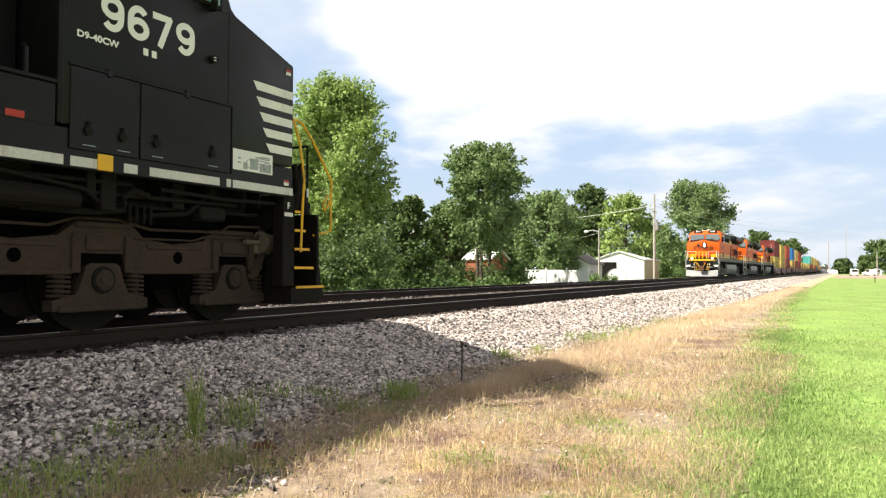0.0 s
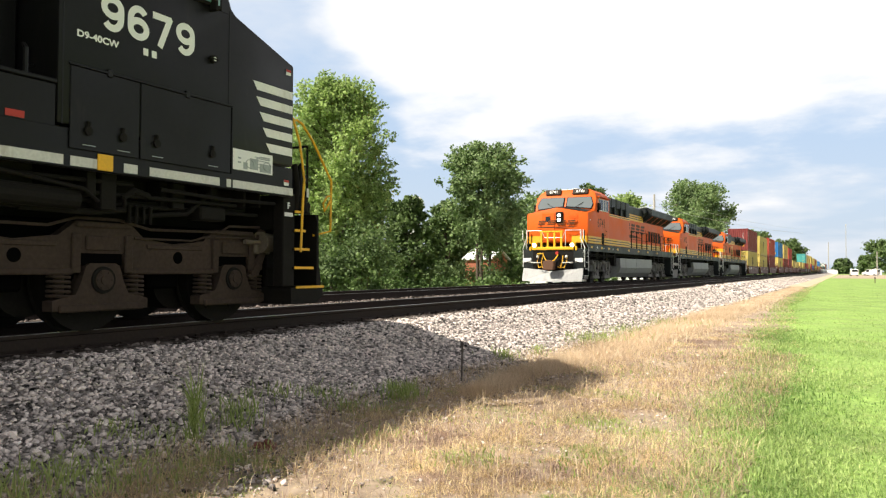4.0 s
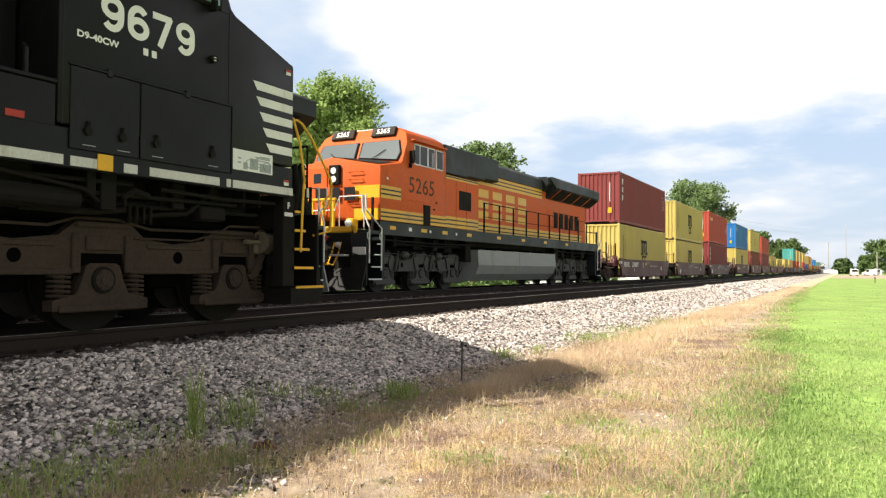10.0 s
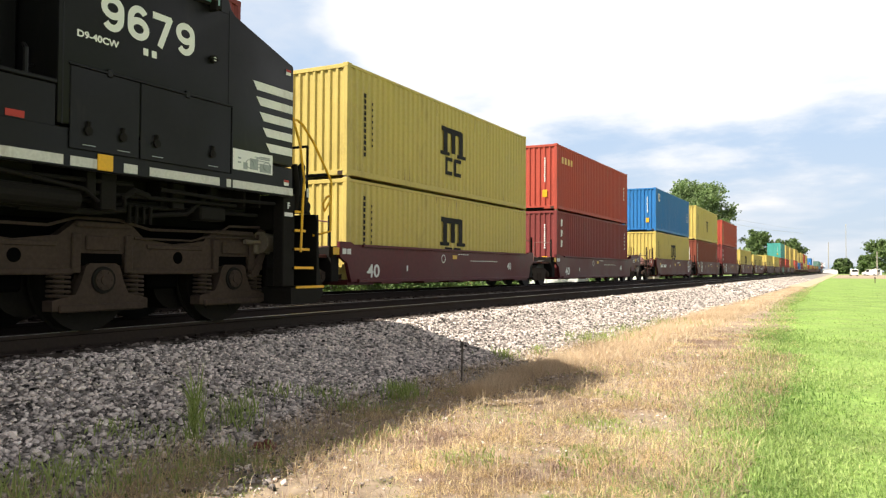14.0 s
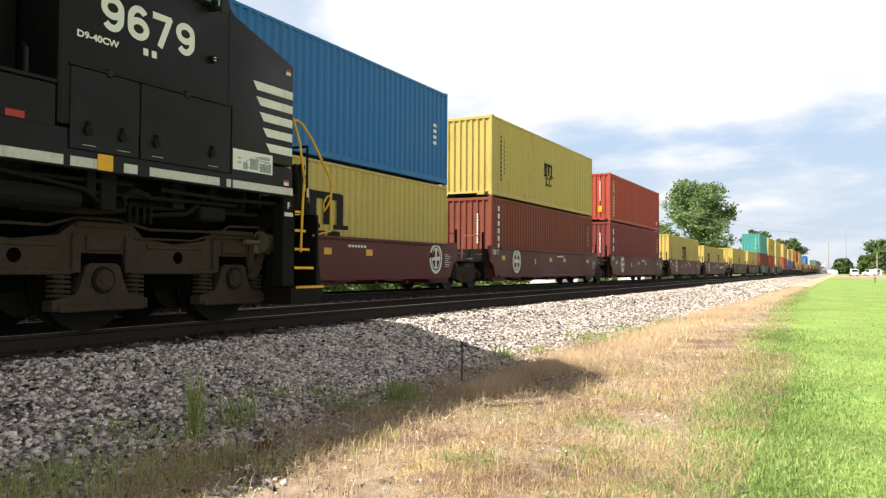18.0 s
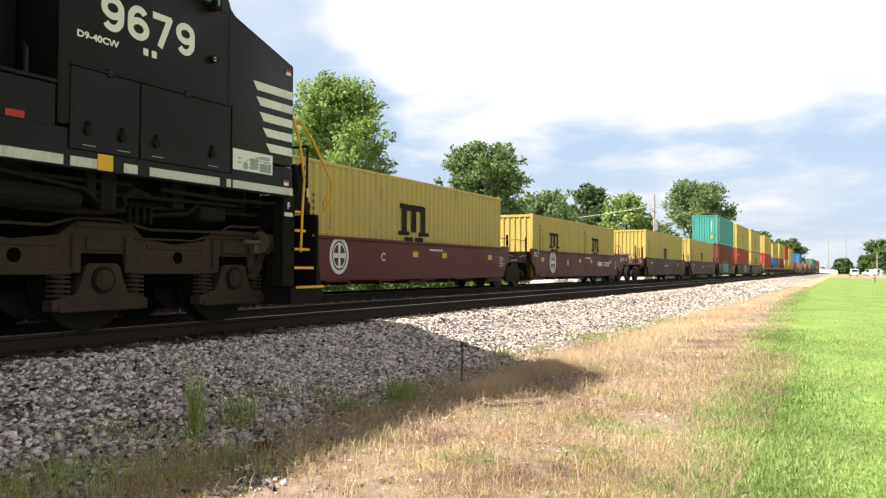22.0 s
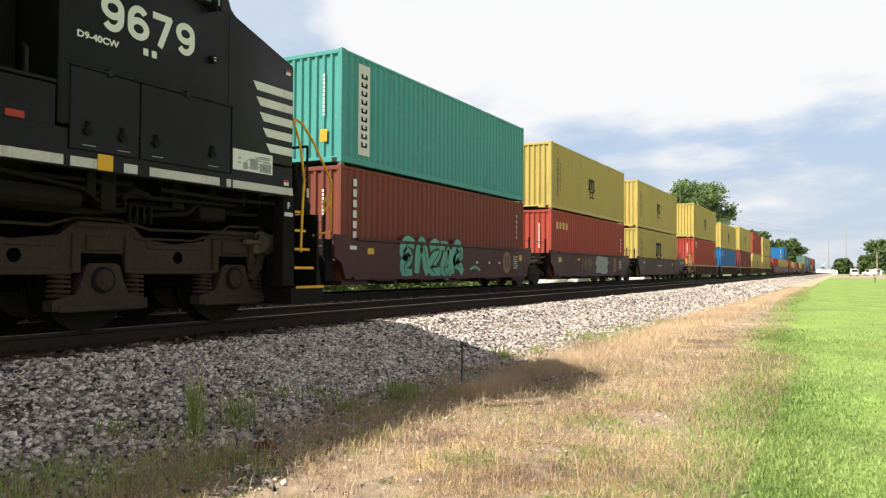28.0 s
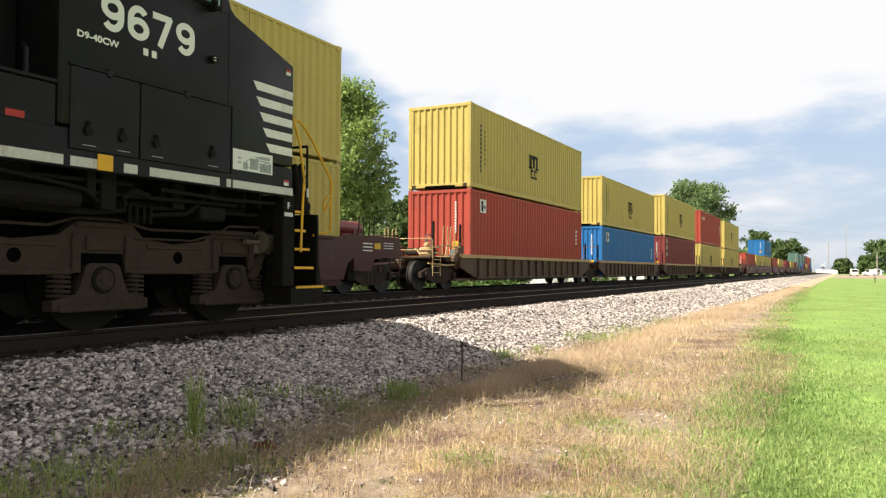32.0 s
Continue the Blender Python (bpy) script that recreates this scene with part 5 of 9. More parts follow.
s = Shape()
R = 2500.0
s.add([(-R, -R, -0.82), (R, -R, -0.82), (R, R, -0.82), (-R, R, -0.82)], [(0, 1, 2, 3)])
FIELD = mat("far_grass", (0.15, 0.22, 0.06), 0.95, vary=0.35, scale=0.15, bump=0.3, bscale=4, dist=0.05, dirt=(0.22, 0.18, 0.08), dirt_amount=0.2)
solid("ground", s, FIELD, "wide flat grassy ground", "ground", kind="structure")
strip("verge", [(-5.2, -0.89), (-4.6, -0.83), (-4.1, -0.79), (-3.2, -0.778), (-2.2, -0.782), (-1.2, -0.778), (-0.2, -0.784), (0.6, -0.83)], -25, 420, GROUND, "dry trodden grass verge beside the track", wobble=0.12, n=160)
s = Shape()
v, f = [], []
ys = np.concatenate([np.linspace(-25, 2, 28), np.arange(2.05, 26, 0.06), 26 + 394 * np.linspace(0, 1, 200) ** 1.6])
for y in ys:
    e = lawn_edge(y) + 0.45 * noise.noise((y * 0.45, 1.0, 3.0)) + 0.35 * noise.noise((y * 1.7, 5.0, 1.0)) + 0.25 * noise.noise((y * 6.0, 2.0, 8.0))
    for i, x in enumerate((e, e + 0.5, e + 2, e + 6, e + 16, 60)):
        v.append((x, y, GROUND_Z + (-0.03 if i == 0 else 0.012 + 0.02 * noise.noise((x * 0.4, y * 0.4, 5.0)))))
for j in range(len(ys) - 1):
    for i in range(5):
        a = j * 6 + i
        f.append((a, a + 1, a + 7, a + 6))
s.add(v, f)
solid("lawn", s, LAWN, "bright green mown lawn", "lawn", kind="structure", smooth=60)

# pale sandy track along the ballast's foot
SAND = mat("pale_sandy_soil", (0.60, 0.46, 0.32), 0.95, vary=0.2, scale=2.0, bump=0.5, bscale=40, dist=0.01, dirt=(0.50, 0.38, 0.24), dirt_amount=0.15)
s = Shape()
v, f = [], []
ys = np.arange(11.5, 75, 0.25)
for y in ys:
    w = 0.34 * min(1, (y - 11.5) / 5) * min(1, (75 - y) / 45)
    c = -3.5 + 0.25 * noise.noise((y * 0.3, 0, 7.0))
    for k, q in ((-1, -0.03), (-0.45, 0.012), (0.45, 0.012), (1, -0.03)):
        v.append((c + k * (w + 0.3 * noise.noise((y * 1.3, k * 4, 2.0)) + 0.05), y, GROUND_Z + 0.03 + q))
for j in range(len(ys) - 1):
    for i in range(3):
        a = j * 4 + i
        f.append((a, a + 1, a + 5, a + 4))
s.add(v, f)
strip("dirt_road", [(-5.2, -0.80), (-4.7, -0.705), (-2.9, -0.70), (-2.3, -0.80)], 72, 420, SAND, "pale bare dirt beside the far track", n=60, wobble=0.3)
strip("gravel_lot", [(-2.6, -0.80), (-2.0, -0.715), (20.0, -0.70), (60.0, -0.70), (61.0, -0.82)], 168, 330, GROUND, "bare brown gravel beyond the lawn", n=50, wobble=0.3)
solid("bare_path", s, SAND, "pale sandy bare strip beside the ballast", "path", kind="structure", smooth=60)

BALLAST_PROFILE = [(-17.5, -0.85), (-16.0, -0.78), (-14.3, -0.24), (-13.7, -0.20), (-12.3, -0.21), (-10.9, -0.21), (-10.0, -0.27), (-9.2, -0.21), (-7.8, -0.21), (-6.45, -0.21), (-6.15, -0.24), (-5.6, -0.44), (-5.0, -0.62), (-4.5, -0.76), (-4.1, -0.86)]


def bed_z(x):
    return float(np.interp(x, [a for a, b in BALLAST_PROFILE], [b for a, b in BALLAST_PROFILE]))


# dirty ballast, its colour darkened further for the shade between the tracks
DIRTY_SHADED = mat("dirty_shaded_ballast_stone", (0.17, 0.14, 0.125), 0.9, vary=0.5, scale=9, bump=0.3, bscale=60, spread=1.2, island=True, spec=0.2)
BED_DIRTY_SHADED = mat("dirty_shaded_ballast_bed", (0.10, 0.082, 0.073), 0.95, vary=0.45, scale=9, bump=1.0, bscale=22, dist=0.04, spec=0.2)
ballast = strip("ballast_bed", BALLAST_PROFILE, -60, 900, BED, "grey crushed stone track ballast", wobble=0.06, n=200)


# sheet under the rails with dirt and shade both in its colour
strip("track_bed", [(-13.6, -0.30), (-13.5, -0.19), (-12.3, -0.20), (-10.9, -0.20), (-10.0, -0.258), (-9.2, -0.20), (-7.8, -0.20), (-6.66, -0.20), (-6.56, -0.32)], -58, 400, BED_DIRTY_SHADED, "dirty stone bed under the tracks, darkened for shade", n=120)


def pebble_shapes(count):
    """Angular stones: a twenty-sided solid pushed out of shape."""
    bm = bmesh.new()
    bmesh.ops.create_icosphere(bm, subdivisions=1, radius=1.0)
    bm.verts.index_update()
    base = np.array([p.co[:] for p in bm.verts])
    tris = np.array([[p.index for p in q.verts] for q in bm.faces])
    bm.free()
    shapes = []
    for _ in range(count):
        d = base * rng.uniform(0.42, 1.35, (len(base), 1)) * rng.uniform(0.5, 1.3, (1, 3))
        shapes.append(d)
    return shapes, tris


PEBBLES, PEBBLE_TRIS = pebble_shapes(24)


def turn_matrices(n):
    q = rng.normal(size=(n, 4))
    q /= np.linalg.norm(q, axis=1)[:, None]
    w, x, y, z = q.T
    return np.stack([np.stack([1 - 2 * (y * y + z * z), 2 * (x * y - z * w), 2 * (x * z + y * w)], -1),
                     np.stack([2 * (x * y + z * w), 1 - 2 * (x * x + z * z), 2 * (y * z - x * w)], -1),
                     np.stack([2 * (x * z - y * w), 2 * (y * z + x * w), 1 - 2 * (x * x + y * y)], -1)], 1)


def scatter_stones(name, x, y, z, r, material, label):
    n = len(x)
    kind = rng.integers(0, len(PEBBLES), n)
    local = np.stack(PEBBLES)[kind] * r[:, None, None]
    pts = np.einsum("nij,nkj->nki", turn_matrices(n), local)
    pts[..., 2] *= 0.68
    pts += np.stack([x, y, z], -1)[:, None, :]
    faces = PEBBLE_TRIS[None] + (np.arange(n) * 12)[:, None, None]
    me = bpy.data.meshes.new(name)
    me.vertices.add(n * 12)
    me.vertices.foreach_set("co", pts.reshape(-1))
    me.loops.add(n * 60)
    me.loops.foreach_set("vertex_index", faces.reshape(-1).astype(np.int32))
    me.polygons.add(n * 20)
    me.polygons.foreach_set("loop_start", np.arange(0, n * 60, 3, dtype=np.int32))
    me.materials.append(material)
    me.update(calc_edges=True)
    ob = new(name, me)
    return tagged(ob, label, "stones", kind="stuff")


def stone_field():
    bx, bz = np.array([a for a, b in BALLAST_PROFILE]), np.array([b for a, b in BALLAST_PROFILE])
    xs, ys, rs = [], [], []
    for x0, x1, y0, y1, n, r0, r1 in ((-6.7, -4.35, 1.5, 9.0, 27000, 0.014, 0.032), (-6.7, -4.35, 9.0, 18.0, 21000, 0.017, 0.036), (-6.7, -4.3, 18.0, 42.0, 18000, 0.024, 0.048), (-6.7, -4.3, 42.0, 130.0, 12000, 0.05, 0.10),
                                      (-9.0, -6.7, 1.5, 16.0, 4500, 0.025, 0.045), (-11.6, -9.0, 3.0, 40.0, 5500, 0.03, 0.055), (-4.6, -3.3, 1.5, 14.0, 6000, 0.010, 0.030), (-4.6, -3.5, 1.5, 5.2, 3600, 0.010, 0.026), (-3.6, -0.9, 2.5, 14.0, 4200, 0.006, 0.022)):
        xs.append(rng.uniform(x0, x1, n)), ys.append(rng.uniform(y0, y1, n)), rs.append(r0 + (r1 - r0) * rng.random(n) ** 1.6)
    x, y, r = np.concatenate(xs), np.concatenate(ys), np.concatenate(rs)
    # the toe is ragged: stones thin out downhill
    edge = -4.55 + 0.22 * np.sin(y * 1.3) + 0.15 * np.sin(y * 3.1 + 1)
    keep = (x < edge) | (rng.random(len(x)) < np.where(x > -3.6, 0.8, 0.42))
    x, y, r = x[keep], y[keep], r[keep]
    z = np.maximum(np.interp(x, bx, bz), np.where(x > -4.2, -0.778, -0.765)) + r * rng.uniform(0.1, 0.7, len(x))
    inner = x < -6.62
    scatter_stones("loose_ballast", x[~inner], y[~inner], z[~inner], r[~inner], STONE, "loose pinkish grey crushed stones")
    scatter_stones("oily_ballast", x[inner], y[inner], z[inner], r[inner], DIRTY_SHADED, "dirty crushed stones between the rails, darkened for shade")


stone_field()


def track(name, cx, label, y0, y1, tie_from, tie_to):
    t = thing(name, label, "railway track", kind="structure", m=pose(cx, 0, 0))
    for sx in (-1, 1):
        x = sx * HALF_GAUGE
        prof = [(-0.075, -0.18), (-0.075, -0.165), (-0.02, -0.15), (-0.012, -0.14), (-0.012, -0.05), (-0.037, -0.035), (-0.037, -0.004), (0.037, -0.004), (0.037, -0.035), (0.012, -0.05), (0.012, -0.14), (0.02, -0.15), (0.075, -0.165), (0.075, -0.18)]
        r = Shape()
        r.prism([(x + a, b) for a, b in prof], y0, y1, "y")
        rail = part("rail", r, RAIL_SIDE, t, "rusty steel rail with a polished head")
        r = Shape()
        r.box(x - 0.03, x + 0.03, y0, y1, -0.004, 0.0, 0.001)
        part("rail_head", r, RAIL_TOP, rail)
    me = Shape().box(-1.32, 1.32, -0.115, 0.115, -0.38, -0.18, 0.012).mesh("tie", TIE)
    plate = Shape()
    for sx in (-1, 1):
        plate.box(sx * HALF_GAUGE - 0.17, sx * HALF_GAUGE + 0.17, -0.09, 0.09, -0.182, -0.166, 0.003)
        for a in (-0.1, 0.1):
            plate.box(sx * HALF_GAUGE + a - 0.02, sx * HALF_GAUGE + a + 0.02, -0.03, 0.03, -0.166, -0.14, 0.004)
    plate = plate.mesh("tie_plate", RAIL_SIDE)
    k = 0
    y = tie_from
    while y < tie_to:
        tie = part("tie", me, None, t, m=pose(rng.uniform(-0.03, 0.03), y, rng.uniform(-0.012, 0.004), 0, 0, rng.uniform(-1, 1)))
        if y < 30:
            part("tie_plate", plate, None, tie)
        y += 0.51
    return t


track("track_near", NEAR_X, "near railway track on wooden ties", -60, 900, -4, 52)
track("track_far", FAR_X, "far railway track on wooden ties", -60, 900, -1, 50)

# ---- containers ----
CANS = {}


def corrugated(s, length, z0, z1, x, sx, pitch=0.272, depth=0.036, flip=False, margin=0.10):
    """A trapezoid-ribbed wall along y at x, facing sx."""
    n = int((length - 2 * margin) / pitch)
    p = (length - 2 * margin) / n
    ys = [(margin, 0.0)]
    for i in range(n):
        a = margin + i * p
        ys += [(a + p * 0.27, 0.0), (a + p * 0.5, -depth), (a + p * 0.77, -depth), (a + p, 0.0)]
    v, f = [], []
    for y, d in ys:
        v += [(x + sx * d, y, z0), (x + sx * d, y, z1)]
    for i in range(len(ys) - 1):
        q = (2 * i, 2 * i + 2, 2 * i + 3, 2 * i + 1)
        f.append(q if sx > 0 else q[::-1])
    return s.add(v, f)


def can_logo(wall, sx, length, h, big, style):
    """Plain dark shapes on a side wall."""
    x = sx * 1.222
    s = Shape()
    if style == "blocks":
        w = (1.7 if big else 1.06) if length > 7 else 1.25
        c = length * 0.48 if length > 7 else length * 0.42
        z1 = h * (0.74 if big else 0.63)
        lo = z1 - 0.47 * w
        t = 0.15 * w
        for a in (-0.30, 0.02, 0.34):
            s.box(x, x + sx * 0.004, c + a * w - t / 2, c + a * w + t / 2, lo, z1 - 0.03)
        s.box(x, x + sx * 0.005, c - 0.46 * w, c - 0.30 * w, z1 - 0.09 * w, z1)
        s.box(x, x + sx * 0.005, c - 0.30 * w, c + 0.36 * w, z1 - 0.11 * w, z1 - 0.01)
        s.box(x, x + sx * 0.006, c - 0.50 * w, c - 0.14 * w, lo - 0.06 * w, lo + 0.01)
        s.box(x, x + sx * 0.006, c + 0.18 * w, c + 0.54 * w, lo - 0.06 * w, lo + 0.01)
        z2 = lo - 0.09 * w
        for a in (-0.30, 0.06):
            for q0, q1, r0, r1 in ((0.0, 0.28, 0.0, 0.07), (0.0, 0.08, 0.07, 0.26), (0.0, 0.28, 0.26, 0.33)):
                s.box(x, x + sx * 0.004, c + (a + q0) * w, c + (a + q1) * w, z2 - r1 * w, z2 - r0 * w)
        each("logo_mark", s, LOGO_DARK, wall)
        s = Shape()
        # an upright row of small bars near the end
        for i in range(11):
            s.box(x, x + sx * 0.004, 0.75, 0.84, h * 0.2 + i * 0.155, h * 0.2 + i * 0.155 + 0.11)
        for i in range(8):
            s.box(x, x + sx * 0.004, 1.12, 1.17, h * 0.3 + i * 0.16, h * 0.3 + i * 0.16 + 0.07)
        tagged(part("lettering", s, LOGO_DARK, wall), kind="stuff")
    elif style == "column":
        for i in range(3):
            z = h * 0.44 + i * 0.46
            s.prism([(0.5, z), (0.70, z + 0.04), (0.74, z + 0.30), (0.52, z + 0.34)], x, x + sx * 0.004)
        for i in range(5):
            s.box(x, x + sx * 0.004, length - 0.75, length - 0.65, h * 0.5 + i * 0.2, h * 0.5 + i * 0.2 + 0.11)
        tagged(part("lettering", s, WHITE_PAINT, wall), kind="stuff")
    elif style == "stack":
        for i in range(6):
            z = h * 0.36 + i * 0.27
            s.box(x, x + sx * 0.004, 0.52, 0.68, z, z + 0.19)
        for i in range(5):
            s.box(x, x + sx * 0.004, length - 0.75, length - 0.69, h * 0.5 + i * 0.2, h * 0.5 + i * 0.2 + 0.12)
        tagged(part("lettering", s, WHITE_PAINT, wall), kind="stuff")
    elif style == "board":
        s.box(x, x + sx * 0.004, 0.72, 1.25, h * 0.10, h * 0.92)
        board = part("name_panel", s, WHITE_PAINT, wall, "white upright name panel")
        s = Shape()
        for i in range(9):
            z = h * 0.17 + i * 0.225
            s.box(x + sx * 0.004, x + sx * 0.007, 0.85, 1.13, z, z + 0.05).box(x + sx * 0.004, x + sx * 0.007, 0.85, 0.93, z + 0.05, z + 0.13).box(x + sx * 0.004, x + sx * 0.007, 1.05, 1.13, z + 0.05, z + 0.13)
        tagged(part("lettering", s, LOGO_DARK, board), kind="stuff")
    elif style == "square":
        s.box(x, x + sx * 0.004, 0.75, 1.25, h * 0.70, h * 0.88)
        q = part("logo_panel", s, WHITE_PAINT, wall)
        s = Shape()
        s.box(x + sx * 0.004, x + sx * 0.007, 0.85, 1.0, h * 0.72, h * 0.86).box(x + sx * 0.004, x + sx * 0.007, 1.05, 1.18, h * 0.76, h * 0.80)
        tagged(part("lettering", s, LOGO_DARK, q), kind="stuff")
        s = Shape()
        for i in range(4):
            s.box(x, x + sx * 0.004, length - 0.95, length - 0.75, h * 0.4 + i * 0.18, h * 0.4 + i * 0.18 + 0.1)
        tagged(part("lettering", s, WHITE_PAINT, wall), kind="stuff")
    elif style == "yellow":
        s.box(x, x + sx * 0.004, 0.46, 0.80, h * 0.10, h * 0.84)
        strip_panel = part("name_panel", s, LOCO_YELLOW, wall, "yellow upright name panel")
        s = Shape()
        for i in range(11):
            if i == 6:
                s.box(x + sx * 0.004, x + sx * 0.006, 0.52, 0.74, h * 0.13 + i * 0.168, h * 0.13 + i * 0.168 + 0.15)
            else:
                s.box(x + sx * 0.004, x + sx * 0.006, 0.55, 0.71, h * 0.13 + i * 0.168, h * 0.13 + i * 0.168 + 0.10)
        tagged(part("lettering", s, LOGO_DARK, strip_panel), kind="stuff")
        s = Shape()
        s.box(x, x + sx * 0.004, 11.2, 11.4, h * 0.14, h * 0.22)
        part("decal", s, WHITE_PAINT, wall)
    elif style == "top":
        for i in range(4):
            s.box(x, x + sx * 0.004, 0.6 + i * 0.42, 0.6 + i * 0.42 + 0.26, h * 0.72, h * 0.82)
        tagged(part("lettering", s, LOCO_YELLOW, wall), kind="stuff")
        s = Shape()
        for i in range(4):
            s.box(x, x + sx * 0.004, length - 0.9, length - 0.75, h * 0.45 + i * 0.2, h * 0.45 + i * 0.2 + 0.12)
        tagged(part("lettering", s, WHITE_PAINT, wall), kind="stuff")


def container(colour, length=12.19, h=2.896, style="", big=False, words="", group="containers on the train"):
    """A shipping container; its near end at y = 0, its floor at z = 0."""
    key = (colour.name, length, h, style, big)
    if key in CANS:
        return copy_thing(CANS[key], Matrix())
    c = thing("shipping_container", words, "container", group)
    W = 1.219
    fr = Shape()
    for sx in (-1, 1):
        for y in (0.0, length - 0.1):
            fr.box(sx * (W - 0.13), sx * W, y, y + 0.1, 0.1, h - 0.1, 0.012)
        fr.box(sx * (W - 0.10), sx * W, 0.1, length - 0.1, h - 0.10, h - 0.02, 0.01)
        fr.box(sx * (W - 0.12), sx * W, 0.1, length - 0.1, 0.02, 0.17, 0.01)
    for y in (0.0, length - 0.1):
        fr.box(-W + 0.13, W - 0.13, y, y + 0.1, h - 0.13, h - 0.02, 0.01)
        fr.box(-W + 0.13, W - 0.13, y, y + 0.1, 0.02, 0.16, 0.01)
    each("edge_rail", fr, colour, c)
    cc = Shape().box(-0.08, 0.08, -0.09, 0.09, -0.06, 0.06, 0.012).mesh("corner_casting", colour)
    for sx in (-1, 1):
        for y in (0.086, length - 0.086):
            for z in (0.06, h - 0.06):
                part("corner_casting", cc, None, c, m=pose(sx * (W - 0.077), y, z))
    lock = Shape().box(-0.05, 0.05, -0.06, 0.06, -0.052, 0.004, 0.006).mesh("twist_lock", STEEL_CORNER)
    for sx in (-1, 1):
        for y in (0.086, length - 0.086):
            part("twist_lock", lock, None, c, m=pose(sx * (W - 0.077), y, 0))
    for sx in (-1, 1):
        s = Shape()
        corrugated(s, length, 0.165, h - 0.095, sx * (W - 0.006), sx)
        wall = part("side_wall", s, colour, c)
        if style:
            can_logo(wall, sx, length, h, big, style)
        # rust runs and scuffs on the ribs' outer faces
        n_rib = int((length - 0.2) / 0.272)
        p_rib = (length - 0.2) / n_rib
        runs = Shape()
        pick = random.Random(len(CANS) * 7 + 3)
        for _ in range(10 if length > 7 else 5):
            yy = 0.1 + int(n_rib * pick.random()) * p_rib + p_rib * 0.13
            w2, tall = pick.uniform(0.008, 0.026), pick.uniform(0.15, 0.75)
            low_run = pick.random() < 0.65
            z1 = 0.18 + tall * 0.8 if low_run else h - 0.10
            z0 = 0.17 if low_run else z1 - tall
            xo = sx * (W - 0.0052)
            q = [(xo, yy - w2 * (1 if low_run else 0.25), z0), (xo, yy + w2 * (0.8 if low_run else 0.2), z0), (xo, yy + w2 * (0.2 if low_run else 1), z1), (xo, yy - w2 * 0.3, z1)]
            runs.add(q, [(0, 1, 2, 3) if sx > 0 else (3, 2, 1, 0)])
        tagged(part("rust_run", runs, RUST_STAIN, wall), kind="stuff")
    # end wall towards -y, ribbed; doors towards +y
    e = Shape()
    n, w = 9, 2 * (W - 0.13)
    p = w / n
    xs = [(-w / 2, 0.0)]
    for i in range(n):
        a = -w / 2 + i * p
        xs += [(a + p * 0.22, 0.0), (a + p * 0.4, 0.046), (a + p * 0.78, 0.046), (a + p * 0.96, 0.0)]
    xs.append((w / 2, 0.0))
    v, f = [], []
    for x, d in xs:
        v += [(x, 0.012 + d, 0.15), (x, 0.012 + d, h - 0.12)]
    for i in range(len(xs) - 1):
        f.append((2 * i, 2 * i + 2, 2 * i + 3, 2 * i + 1))
    e.add(v, f)
    end = part("end_wall", e, colour, c)
    s = Shape()
    for i in range(11):
        s.box(0.62, 0.68, -0.001 + 0.008, 0.010, h * 0.42 + i * 0.1, h * 0.42 + i * 0.1 + 0.07)
    if style not in ("blocks",):
        tagged(part("lettering", s, WHITE_PAINT, end), kind="stuff")
        part("decal", Shape().box(0.54, 0.76, 0.007, 0.010, h * 0.19, h * 0.19 + 0.32), RAIL_YELLOW, end, "orange-yellow warning decal")
    # near-black plate stands for the shade in the tunnel notch
    part("tunnel_recess", Shape().box(-0.55, 0.62, -0.004, 0.012, 0.004, 0.085, 0.004), SHADE_BLACK, end)
    for sx in (-1, 1):
        # pockets at the foot of the end posts
        part("post_foot", Shape().box(sx * (W - 0.30), sx * (W - 0.135), -0.006, 0.012, 0.02, 0.13, 0.004), TRUCK_BROWN, end)
    for sx in (-1, 1):
        s = Shape()
        s.box(sx * 0.015, sx * (W - 0.13), length - 0.06, length - 0.01, 0.17, h - 0.14, 0.01)
        d = part("door", s, colour, c)
        s = Shape()
        for x in (0.35, 0.75):
            s.cyl((sx * x, length + 0.015, 0.1), (sx * x, length + 0.015, h - 0.1), 0.02, 8)
            s.box(sx * x - 0.03, sx * x + 0.2, length - 0.005, length + 0.03, 1.15, 1.2, 0.006)
        part("lock_rod", s, STEEL_CORNER, d)
    s = Shape()
    corr = Shape()
    corrugated(corr, length, -W + 0.1, W - 0.1, 0, 1, 0.21, 0.02)
    s.add([(b, y, h - 0.03 + a) for a, y, b in corr.v], [q[::-1] for q in corr.f])
    s.box(-W + 0.1, W - 0.1, 0.1, length - 0.1, 0.06, 0.14)
    part("roof", s, colour, c)
    CANS[key] = c
    return c


